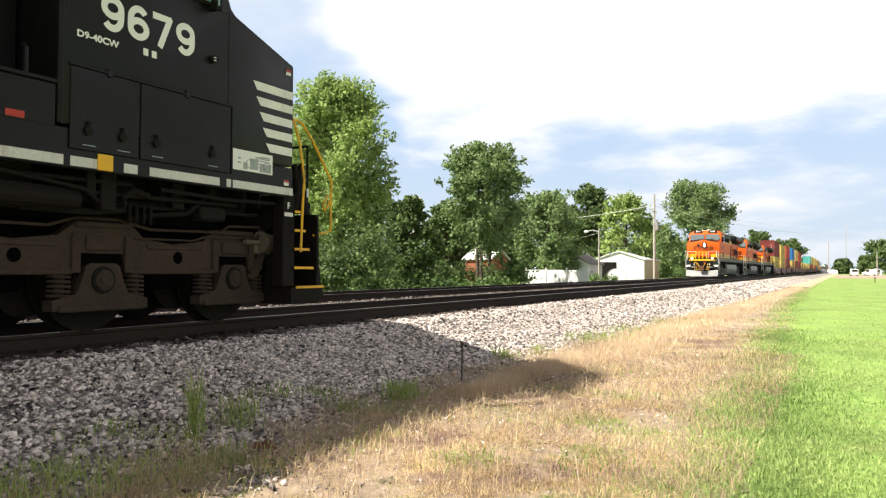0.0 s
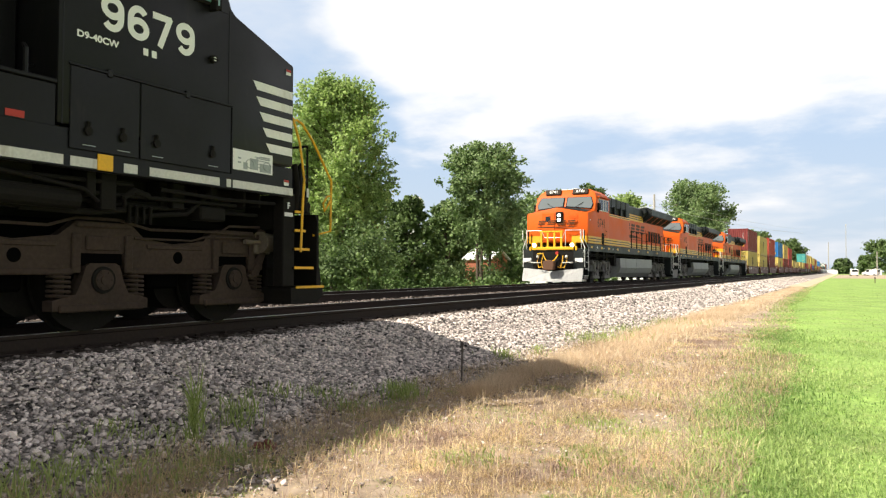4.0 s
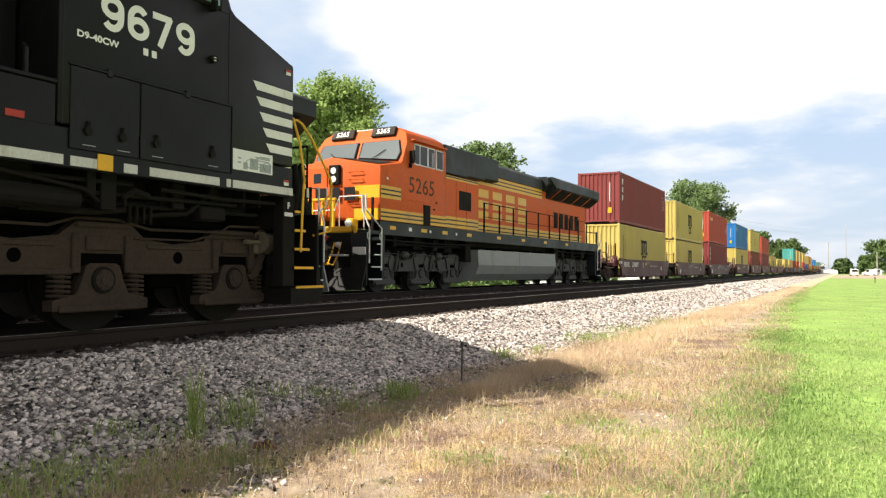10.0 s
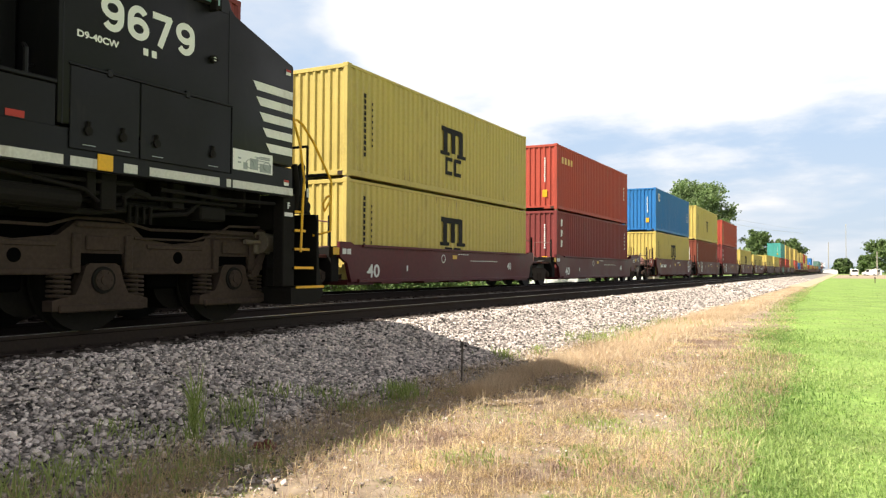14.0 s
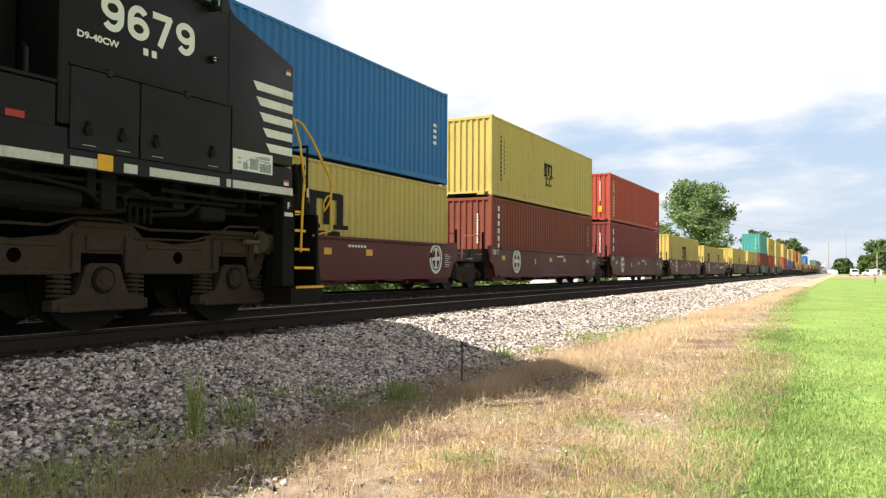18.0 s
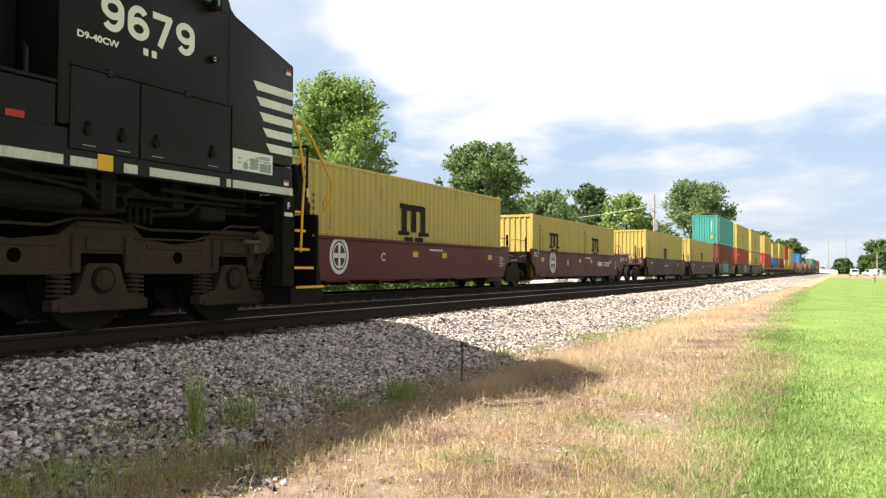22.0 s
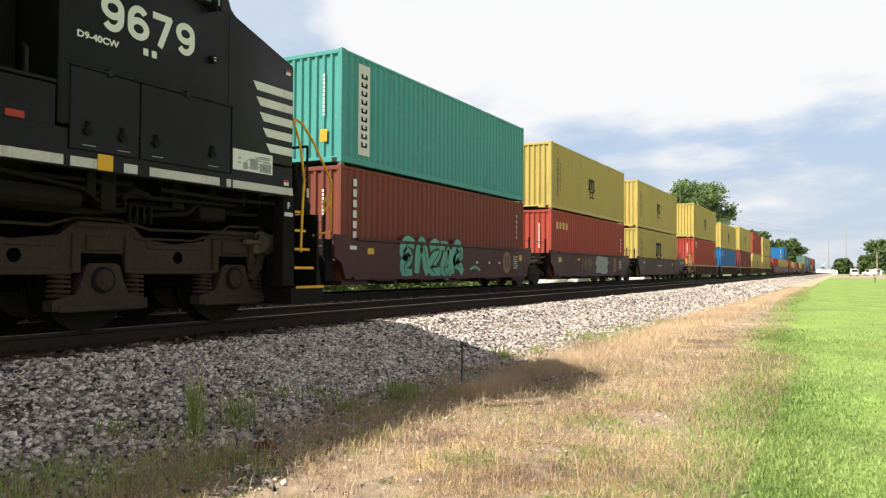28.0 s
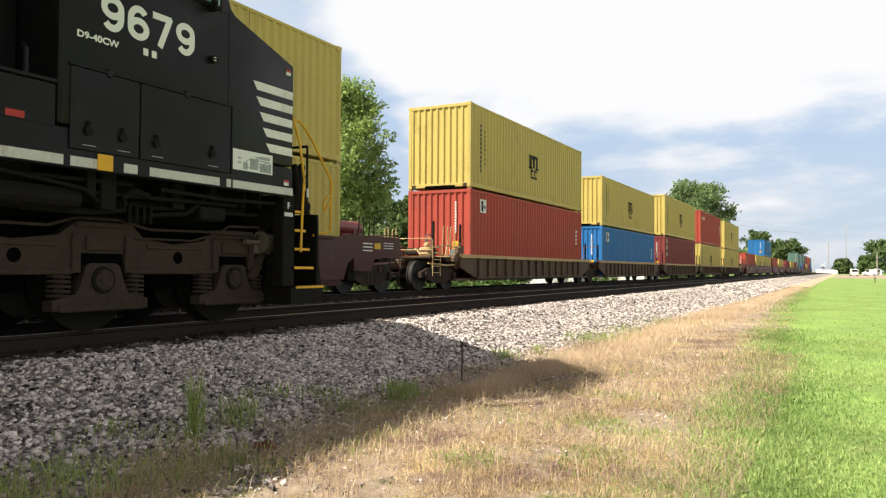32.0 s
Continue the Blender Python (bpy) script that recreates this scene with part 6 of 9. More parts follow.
def car_truck(parent, y, label=""):
    """A two-axle freight truck centred at y."""
    s = Shape()
    for sx in (-1, 1):
        s.prism([(-1.15, 0.40), (-1.15, 0.56), (-0.55, 0.74), (0.55, 0.74), (1.15, 0.56), (1.15, 0.40), (0.85, 0.40), (0.42, 0.22), (-0.42, 0.22), (-0.85, 0.40)], sx * 0.92, sx * 1.06)
        for a in (-0.89, 0.89):
            s.cyl((sx * 1.0, a, 0.46), (sx * 1.13, a, 0.46), 0.12, 14)
            s.cyl((sx * 1.13, a, 0.46), (sx * 1.16, a, 0.46), 0.07, 10)
        for a in (-0.2, 0.0, 0.2):
            s.cyl((sx * 1.0, a, 0.26), (sx * 1.0, a, 0.52), 0.085, 10)
    s.box(-1.05, 1.05, -0.22, 0.22, 0.46, 0.72, 0.03)
    t = part("truck_frame", s, TRUCK_BROWN, parent, m=pose(0, y, 0))
    for a in (-0.89, 0.89):
        wheelset(parent, y + a, 0.46)
    return t


WELLS = {}


def end_gear(parent, y, d, paint, coupled, tail=False):
    """Platform, steps and handrails at a car's end; d points outwards."""
    s = Shape()
    s.box(-1.1, 1.1, y, y + d * 1.0, 0.92, 1.0, 0.01)
    s.box(-0.35, 0.35, y, y + d * (2.5 if coupled else 1.6), 0.66, 0.96, 0.03)
    if coupled:
        for sx in (-1, 1):
            s.prism([(y, 0.9), (y, 1.42), (y + d * 0.2, 1.42), (y + d * 0.7, 1.02), (y + d * 0.7, 0.9)], sx * 1.02, sx * 1.24)
    each("end_platform", s, paint if coupled else CAR_DULL, parent)
    if not coupled:
        # the joint between two wells: connector arms, corner posts and a crossover grip
        for sx in (-1, 1):
            part("corner_post", Shape().box(sx * 1.16, sx * 1.22, y + d * 0.10, y + d * 0.17, 0.95, 1.96, 0.008), UNDER, parent)
            part("connector_arm", Shape().prism([(y, 0.72), (y, 1.08), (y + d * 0.55, 0.98), (y + d * 0.95, 0.80), (y + d * 0.95, 0.66)], sx * 0.62, sx * 0.86), TRUCK_DARK, parent)
            g = Shape()
            g.tube([(sx * 1.18, y + d * 0.14, 1.80), (sx * 0.9, y + d * 0.30, 1.84), (sx * 0.5, y + d * 0.30, 1.84), (sx * 0.45, y + d * 0.30, 1.0)], 0.018, 6)
            g.tube([(sx * 1.2, y + d * 0.2, 1.2), (sx * 1.2, y + d * 0.75, 1.16)], 0.018, 6)
            part("grab_iron", g, PINK_DUST, parent)
        return
    s = Shape()
    s.box(-1.25, 1.25, y + d * 0.9, y + d * 2.3, 0.98, 1.04, 0.01)
    part("brake_platform", s, TRUCK_BROWN, parent)
    if tail:
        for sx in (-1, 1):
            s = Shape()
            s.prism([(y - d * 0.1, 0.6), (y - d * 0.1, 1.52), (y + d * 2.1, 1.52), (y + d * 2.2, 1.3), (y + d * 2.2, 0.95), (y + d * 0.9, 0.95), (y + d * 0.7, 0.6)], sx * 1.20, sx * 1.33)
            box = part("end_box", s, paint, parent)
            g = Shape()
            for k in range(3):
                g.box(sx * 1.33, sx * 1.334, y + d * 0.3, y + d * 0.75, 1.30 - k * 0.09, 1.33 - k * 0.09)
                g.box(sx * 1.33, sx * 1.334, y + d * 1.3, y + d * 1.8, 1.34 - k * 0.07, 1.36 - k * 0.07)
            tagged(part("stencil", g, WHITE_PAINT, box), kind="stuff")
            part("reflector", Shape().box(sx * 1.33, sx * 1.334, y + d * 0.85, y + d * 1.15, 1.18, 1.34), LOCO_YELLOW, box)
        s = Shape()
        s.cyl((0.15, y + d * 0.5, 1.80), (0.15, y + d * 1.75, 1.80), 0.19, 14).box(-0.1, 0.4, y + d * 0.7, y + d * 1.5, 1.0, 1.62, 0.02)
        part("air_reservoir", s, RESERVOIR_RED if paint in (CAR_BROWN, CAR_DULL) else paint, parent, smooth=40)
    else:
        s = Shape()
        s.cyl((-0.3, y + d * 1.0, 1.22), (0.7, y + d * 1.0, 1.22), 0.13, 12)
        part("air_reservoir", s, TRUCK_BROWN, parent, smooth=40)
    s = Shape()
    for sx in (-1, 1):
        for a in (0.55, 1.05):
            s.tube([(sx * 1.18, y + d * a, 1.0), (sx * 1.18, y + d * a, 2.0), (sx * 1.04, y + d * a, 2.04), (sx * 1.0, y + d * a, 1.0)], 0.018, 6)
        for z in (0.55, 0.75, 0.95, 1.15, 1.32):
            s.tube([(sx * 1.28, y + d * 1.7, z), (sx * 1.28, y + d * 2.2, z)], 0.014, 6)
        s.tube([(sx * 1.28, y + d * 1.7, 0.45), (sx * 1.28, y + d * 1.7, 1.4)], 0.016, 6)
        s.tube([(sx * 1.28, y + d * 2.2, 0.45), (sx * 1.28, y + d * 2.2, 1.55), (sx * 1.0, y + d * 2.2, 1.6)], 0.016, 6)
    for z in (1.25, 1.6):
        s.tube([(-1.25, y + d * 2.2, z), (1.25, y + d * 2.2, z)], 0.016, 6)
    s.tube([(1.22, y + d * 0.2, 1.5), (1.22, y + d * 2.2, 1.32)], 0.016, 6)
    each("handrail", s, CAR_DULL if paint is not CAR_TAN else DECK_SUNLIT_TAN, parent)
    s = Shape()
    wy, wz = y + d * 1.2, 1.56
    s.tube([(0.58, wy + 0.22 * math.cos(a), wz + 0.22 * math.sin(a)) for a in np.linspace(0, 2 * math.pi, 19)], 0.018, 6)
    for a in (0.3, 2.4, 4.5):
        s.tube([(0.55, wy, wz), (0.58, wy + 0.22 * math.cos(a), wz + 0.22 * math.sin(a))], 0.013, 6)
    s.cyl((0.5, wy, 1.0), (0.5, wy, wz), 0.03, 8)
    part("brake_wheel", s, TRUCK_GREY, parent, smooth=40)
    # brake valve, branch pipes, walkway grating and ladder
    pale = PINK_DUST if paint is not CAR_TAN else DECK_SUNLIT_TAN
    part("brake_valve", Shape().box(0.62, 0.98, y + d * 1.55, y + d * 1.9, 1.04, 1.34, 0.04).ball((0.8, y + d * 1.72, 1.40), 0.10, 10, 7), pale, parent, smooth=40)
    part("valve_tag", Shape().box(1.19, 1.20, y + d * 0.62, y + d * 0.86, 1.12, 1.30, 0.004), WHITE_PAINT, parent)
    s = Shape()
    s.tube([(0.9, y + d * 0.1, 1.12), (1.0, y + d * 0.8, 1.08), (1.05, y + d * 1.4, 1.16), (0.9, y + d * 1.6, 1.2)], 0.026, 6)
    s.tube([(1.1, y + d * 0.2, 0.82), (1.14, y + d * 1.0, 0.78), (1.12, y + d * 2.2, 0.84)], 0.03, 6)
    s.tube([(0.5, y + d * 1.9, 1.3), (0.75, y + d * 2.05, 1.12), (1.15, y + d * 2.1, 1.1)], 0.022, 6)
    s.tube([(1.2, y + d * 0.3, 1.36), (1.2, y + d * 1.1, 1.40), (1.18, y + d * 1.2, 1.08)], 0.02, 6)
    each("brake_pipe", s, pale, parent)
    s = Shape()
    for k in range(6):
        s.box(0.35, 1.26, y + d * (1.0 + k * 0.2), y + d * (1.06 + k * 0.2), 1.04, 1.065)
    part("walkway_grating", s, pale, parent)
    part("brake_beam", Shape().box(-1.0, 1.12, y + d * 1.42, y + d * 1.56, 0.56, 0.72, 0.02), CAR_DULL, parent)
    if not tail:
        for py in (0.05, 1.9):
            part("end_post", Shape().box(1.10, 1.17, y + d * py - 0.03, y + d * py + 0.03, 0.9, 2.14, 0.008), UNDER, parent)
    s = Shape()
    s.box(-0.14, 0.14, y + d * 2.3, y + d * 3.1, 0.72, 0.98, 0.03)
    s.box(-0.2, 0.2, y + d * 2.95, y + d * 3.3, 0.66, 1.06, 0.05)
    each("coupler", s, TRUCK_BROWN, parent)
    s = Shape()
    s.tube([(0.35, y + d * 2.2, 0.9), (0.42, y + d * 2.6, 0.6), (0.3, y + d * 3.0, 0.5), (0.2, y + d * 3.2, 0.62)], 0.02, 6)
    part("air_hose", s, UNDER, parent)


def round_mark(parent, x, sx, y, z, r=0.46):
    """A white disc with a cross, a plain shape."""
    s = Shape()
    s.prism([(y + r * 0.86 * math.cos(a), z + r * math.sin(a)) for a in np.linspace(0, 2 * math.pi, 33)[:-1]], x, x + sx * 0.004)
    disc = part("round_mark", s, WHITE_PAINT, parent, "round white mark")
    s = Shape()
    for q in range(4):
        a0, a1 = math.radians(q * 90 + 14), math.radians(q * 90 + 76)
        pts = [(y + r * 0.60 * 0.86 * math.cos(a), z + r * 0.60 * math.sin(a)) for a in np.linspace(a0, a1, 7)] + [(y + r * 0.16 * 0.86 * math.cos((a0 + a1) / 2), z + r * 0.16 * math.sin((a0 + a1) / 2))]
        s.prism(pts, x + sx * 0.004, x + sx * 0.007)
    n = 40
    ring = [(0.78, 0.70)]
    for o, i_ in ring:
        for q in range(n):
            a0, a1 = 2 * math.pi * q / n, 2 * math.pi * (q + 1) / n
            s.prism([(y + r * 0.86 * o * math.cos(a0), z + r * o * math.sin(a0)), (y + r * 0.86 * o * math.cos(a1), z + r * o * math.sin(a1)), (y + r * 0.86 * i_ * math.cos(a1), z + r * i_ * math.sin(a1)), (y + r * 0.86 * i_ * math.cos(a0), z + r * i_ * math.sin(a0))], x + sx * 0.004, x + sx * 0.007)
    tagged(part("mark_inlay", s, CAR_BROWN, disc), kind="stuff")


def spray(s, path, width, x, sx, lift):
    """A broad round-ended stroke on a side wall at x; path holds (y, z)."""
    pts = [Vector(p) for p in path]
    fine = []
    for i in range(len(pts) - 1):
        p0, p1, p2, p3 = pts[max(i - 1, 0)], pts[i], pts[i + 1], pts[min(i + 2, len(pts) - 1)]
        for k in range(5):
            u = k / 5
            fine.append(0.5 * (2 * p1 + (p2 - p0) * u + (2 * p0 - 5 * p1 + 4 * p2 - p3) * u * u + (3 * p1 - p0 - 3 * p2 + p3) * u ** 3))
    fine.append(pts[-1])
    n = len(fine)
    edge = []
    for side in (1, -1):
        run = []
        for i, p in enumerate(fine):
            w = (fine[min(i + 1, n - 1)] - fine[max(i - 1, 0)]).normalized()
            taper = 0.6 + 0.4 * math.sin(math.pi * min(1, (i + 0.6) / n))
            run.append(p + Vector((-w.y, w.x)) * side * width / 2 * taper)
        edge.append(run)
    xo = x + sx * lift
    v = [(xo, p.x, p.y) for p in edge[0]] + [(xo, p.x, p.y) for p in edge[1]]
    f = [(i, i + 1, n + i + 1, n + i) for i in range(n - 1)]
    s.add(v, f if sx < 0 else [q[::-1] for q in f])
    return s


def ghost_mark(parent, x, sx, y, z, r=0.40):
    """A faded round mark, a plain disc with a ring and two bars."""
    s = Shape()
    s.prism([(y + r * 0.86 * math.cos(a), z + r * math.sin(a)) for a in np.linspace(0, 2 * math.pi, 29)[:-1]], x, x + sx * 0.003)
    disc = part("faded_mark", s, GHOST_MARK, parent, "faded round tan mark")
    s = Shape()
    s.box(x + sx * 0.003, x + sx * 0.005, y - 0.16, y - 0.06, z - 0.2, z + 0.22).box(x + sx * 0.003, x + sx * 0.005, y + 0.06, y + 0.16, z - 0.2, z + 0.22)
    part("mark_inlay", s, CAR_DULL, disc)


def fit_width(me, wide, tall):
    """Scales lettering to a width and a height."""
    w = max(p.co.x for p in me.vertices)
    h = max(max(abs(p.co.y), abs(p.co.z)) for p in me.vertices)
    upright = max(abs(p.co.z) for p in me.vertices) > max(abs(p.co.y) for p in me.vertices)
    me.transform(Matrix.Diagonal((wide / w, 1 if upright else tall / h, tall / h if upright else 1, 1)))


def lettered(side, me, m):
    return tagged(part("car_number", me, None, side, m=m), kind="stuff")


def round_ring(s, x, sx, y, z, r, n=20):
    for q in range(n):
        a0, a1 = 2 * math.pi * q / n, 2 * math.pi * (q + 1) / n
        s.prism([(y + r * math.cos(a0), z + r * math.sin(a0)), (y + r * math.cos(a1), z + r * math.sin(a1)), (y + 0.8 * r * math.cos(a1), z + 0.8 * r * math.sin(a1)), (y + 0.8 * r * math.cos(a0), z + 0.8 * r * math.sin(a0))], x, x + sx * 0.004)


def well_car(paint, first, last, marks="", words="", flat=False):
    """One well of a double-stack car. The container's near end stands at y = 0."""
    key = (paint.name, first, last, marks, flat)
    if key in WELLS:
        ob = copy_thing(WELLS[key], Matrix())
        for child in ob.children:
            if child.name.startswith("wheelset"):
                WHEELS.append((child, child.matrix_basis.translation.y, child.matrix_basis.translation.z))
        return ob
    car = thing("well_car", words, "railway wagon", "wagons of the train")
    L0, L1 = -0.45, 12.64
    if flat:
        for sx in (-1, 1):
            s = Shape()
            s.prism([(-0.9, 0.72), (-0.9, 1.06), (13.1, 1.06), (13.1, 0.72), (11.9, 0.36), (0.3, 0.36)], sx * 1.235, sx * 1.30)
            side = part("side_sill", s, paint, car)
            s = Shape()
            for y in np.arange(0.4, 12.0, 0.78):
                s.box(sx * 1.30, sx * 1.38, y, y + 0.09, 0.38, 1.04, 0.01)
            # tan edge strip with its sunlit tone painted in
            part("deck_edge", Shape().box(sx * 1.235, sx * 1.40, -0.9, 13.1, 1.03, 1.15, 0.008), DECK_SUNLIT_TAN, side, "tan deck edge lightened as if sunlit")
            s.box(sx * 1.30, sx * 1.38, 0.3, 11.9, 0.34, 0.40, 0.008)
            each("side_rib", s, paint, side)
        s = Shape()
        s.box(-1.17, 1.17, -1.0, 13.2, 0.28, 0.36, 0.01)
        s.box(-1.17, 1.17, -1.0, -0.15, 0.66, 1.06, 0.02).box(-1.17, 1.17, 12.35, 13.2, 0.66, 1.06, 0.02)
        each("deck", s, paint, car)
    else:
        top, low = (1.33, 0.32) if paint is CAR_MAROON else (1.50, 0.39)
        for sx in (-1, 1):
            s = Shape()
            s.prism([(L0, 0.95), (L0, top + 0.0), (L0 + 0.45, top + 0.0), (L0 + 0.6, top - 0.06), (L1 - 0.6, top - 0.06), (L1 - 0.45, top + 0.0), (L1, top + 0.0), (L1, 0.95), (L1 - 0.30, 0.80), (L1 - 0.48, low), (L0 + 0.48, low), (L0 + 0.30, 0.80)], sx * 1.26, sx * 1.36)
            s.box(sx * 1.25, sx * 1.42, L0 + 0.95, L1 - 0.95, top - 0.12, top - 0.05, 0.01)
            s.box(sx * 1.25, sx * 1.42, L0 + 0.75, L1 - 0.75, low - 0.02, low + 0.07, 0.01)
            side = part("side_sill", s, paint, car)
            # small stencils
            g, g2 = Shape(), Shape()
            x = sx * 1.3605
            if marks == "number":
                for words2, y0, wide in ((("NOKL", 0.42, 1.28), ("230097", 2.25, 1.59)) if first else (("40", 0.74, 0.60),)):
                    me = lettering(words2, 0.38, 0.004, 0.008)
                    fit_width(me, wide, 0.27 if first else 0.34)
                    me.materials.append(WHITE_PAINT)
                    lettered(side, me, Matrix.Translation((x, y0 if sx > 0 else y0 + wide, 0.86 if first else 0.44)) @ side_turn(sx))
                me = lettering("40", 0.36, 0.004, 0.006)
                me.materials.append(WHITE_PAINT)
                part("number", me, None, side, m=Matrix.Translation((x, 10.0 if sx > 0 else 10.6, 0.66)) @ side_turn(sx))
                for i in range(2):
                    g.box(x, x + sx * 0.004, -0.36 + i * 0.2, -0.2 + i * 0.2, 1.02, 1.16)
                for i in range(5):
                    g.box(x, x + sx * 0.004, 6.0 + i * 0.16, 6.1 + i * 0.16, 1.12, 1.15)
                for i in range(14):
                    g.box(x, x + sx * 0.004, 6.9 + i * 0.16, 7.0 + i * 0.16, 0.92, 0.95)
                round_ring(g, x, sx, 4.98, 0.98, 0.13)
                g.box(x, x + sx * 0.004, 2.75, 2.82, 0.6, 0.76)
                g2.box(x, x + sx * 0.004, -0.75, -0.5, 1.0, 1.18).box(x, x + sx * 0.004, 5.6, 5.9, 0.98, 1.1)
            elif marks.startswith("disc"):
                round_mark(side, x, sx, 2.0 if marks[4] != "A" else 11.2, 0.98)
                me = lettering(marks[4], 0.3, 0.004, 0.006)
                me.materials.append(WHITE_PAINT)
                part("car_letter", me, None, side, m=Matrix.Translation((x, 3.9 if sx > 0 else 4.1, 0.88)) @ side_turn(sx))
                for i in range(6):
                    g.box(x, x + sx * 0.004, 6.6 + i * 0.14, 6.7 + i * 0.14, 1.2, 1.26)
                if marks[4] == "A":
                    for i in range(10):
                        if i != 4:
                            g.box(x, x + sx * 0.004, 0.75 + i * 0.19, 0.89 + i * 0.19, 0.86, 1.06)
                for i in range(7):
                    g.box(x, x + sx * 0.004, 11.78, 12.05 + 0.08 * (i % 3), 0.74 + i * 0.06, 0.755 + i * 0.06)
                if marks[4] != "A":
                    me = lettering("125 T", 0.3, 0.004, 0.005)
                    fit_width(me, 0.56, 0.17)
                    me.materials.append(WHITE_PAINT)
                    part("load_stencil", me, None, side, m=Matrix.Translation((x, -0.25 if sx > 0 else 0.31, 1.20)) @ side_turn(sx))
                if marks[4] == "B":
                    me = lettering("237350", 0.34, 0.004, 0.008)
                    fit_width(me, 1.07, 0.22)
                    me.materials.append(WHITE_PAINT)
                    lettered(side, me, Matrix.Translation((x, 9.67 if sx > 0 else 10.74, 0.86)) @ side_turn(sx))
                    for i in range(4):
                        g.box(x, x + sx * 0.004, 8.64 + i * 0.22, 8.80 + i * 0.22, 0.86, 1.08)
                for yy in (0.6, 5.6, 7.4, 10.8):
                    g2.box(x, x + sx * 0.004, yy, yy + 0.3, 1.0, 1.16)
            elif marks == "tag":
                # sprayed wild loops: a dark outline under broad mint strokes
                dark, mint = Shape(), Shape()
                forms = (
                    [(0.62, 1.36), (0.20, 1.44), (-0.02, 1.16), (0.34, 1.00), (0.02, 0.80), (0.10, 0.56), (0.50, 0.52)],
                    [(0.02, 0.54), (0.10, 1.05), (0.30, 1.42), (0.50, 1.10), (0.58, 0.72), (0.70, 0.52)],
                    [(0.05, 1.30), (0.40, 1.42), (0.62, 1.22), (0.36, 0.98), (0.12, 0.74), (0.40, 0.54), (0.74, 0.62)],
                    [(0.00, 1.38), (0.42, 1.34), (0.34, 1.02), (0.20, 0.70), (0.44, 0.52), (0.66, 0.70), (0.60, 1.28)],
                    [(0.06, 0.52), (0.14, 1.10), (0.40, 1.44), (0.62, 1.14), (0.26, 0.92), (0.58, 0.76), (0.80, 0.54)])
                for i, form in enumerate(forms):
                    y0 = 2.80 + i * 0.74
                    loop = [(y0 + a, b) for a, b in form]
                    spray(dark, loop, 0.50, x, sx, 0.002 + 0.0004 * (i % 2))
                    spray(mint, loop, 0.41, x, sx, 0.004 + 0.0004 * (i % 2))
                    spray(dark, [(a + 0.05, b - 0.04) for a, b in loop[1:-1]], 0.04, x, sx, 0.0056)
                spray(mint, [(7.1, 0.66), (7.5, 0.74), (7.9, 0.62)], 0.10, x, sx, 0.003)
                part("graffiti_outline", dark, OUTLINE, side, "dark sprayed outline")
                part("graffiti", mint, GRAFFITI, side, "mint green sprayed graffiti")
                ghost_mark(side, x, sx, 10.2, 0.92)
                for i in range(6):
                    g.box(x, x + sx * 0.004, 10.85, 11.15 + 0.1 * (i % 2), 0.70 + i * 0.085, 0.725 + i * 0.085)
                for yy in (7.6, 8.6, 9.45):
                    g.box(x, x + sx * 0.003, yy, yy + 0.11, 0.86, 0.93)
                g.box(x, x + sx * 0.004, 0.2, 0.5, 1.14, 1.24)
                g2.box(x, x + sx * 0.004, 1.0, 1.3, 1.04, 1.2).box(x, x + sx * 0.004, 11.4, 11.65, 1.0, 1.2)
            elif marks == "patch":
                gr = Shape()
                for i in range(4):
                    z0 = 0.60 + i * 0.20
                    k = 0.12 * math.sin(i * 2.3)
                    spray(gr, [(6.15 + k, z0), (6.8, z0 + 0.07), (7.4, z0 - 0.03), (8.25 - k, z0 + 0.04)], 0.30, x, sx, 0.002 + 0.0006 * (i % 3))
                for i in range(6):
                    y0 = 6.35 + i * 0.32
                    spray(gr, [(y0, 0.62), (y0 + 0.06, 0.95), (y0 - 0.02, 1.30 + 0.05 * math.sin(i * 1.9))], 0.26, x, sx, 0.0036 + 0.0004 * (i % 2))
                part("graffiti", gr, GREY_PATCH, side, "grey sprayed patch")
                ol = Shape()
                for i in range(4):
                    y0 = 3.9 + i * 0.42
                    spray(ol, [(y0, 0.68), (y0 + 0.05, 1.0), (y0 + 0.2, 1.18), (y0 + 0.3, 0.95), (y0 + 0.16, 0.85)], 0.07, x, sx, 0.002 + 0.0005 * (i % 2))
                part("graffiti_outline", ol, GHOST_MARK, side, "faint sprayed scrawl")
                ghost_mark(side, x, sx, 9.6, 0.92)
                for i in range(6):
                    g.box(x, x + sx * 0.004, 10.5, 10.95 + 0.1 * (i % 2), 0.72 + i * 0.085, 0.745 + i * 0.085)
                g2.box(x, x + sx * 0.004, 0.5, 0.9, 1.0, 1.2).box(x, x + sx * 0.004, 3.2, 3.5, 1.1, 1.2)
            else:
                for i in range(8):
                    g.box(x, x + sx * 0.004, 5.0 + i * 0.16, 5.1 + i * 0.16, 0.95, 1.02)
                g.box(x, x + sx * 0.004, 0.9, 1.2, 1.1, 1.2)
                g2.box(x, x + sx * 0.004, 9.6, 9.9, 1.0, 1.18)
            if g.v:
                tagged(part("stencil", g, WHITE_PAINT, side), kind="stuff")
            if g2.v:
                each("reflector", g2, LOCO_YELLOW, side)
            s = Shape()
            for y in np.arange(1.4, 11.6, 2.3):
                s.box(sx * 1.36, sx * 1.40, y, y + 0.9, low - 0.06, low + 0.02, 0.01)
            each("side_lug", s, paint, side)
        s = Shape()
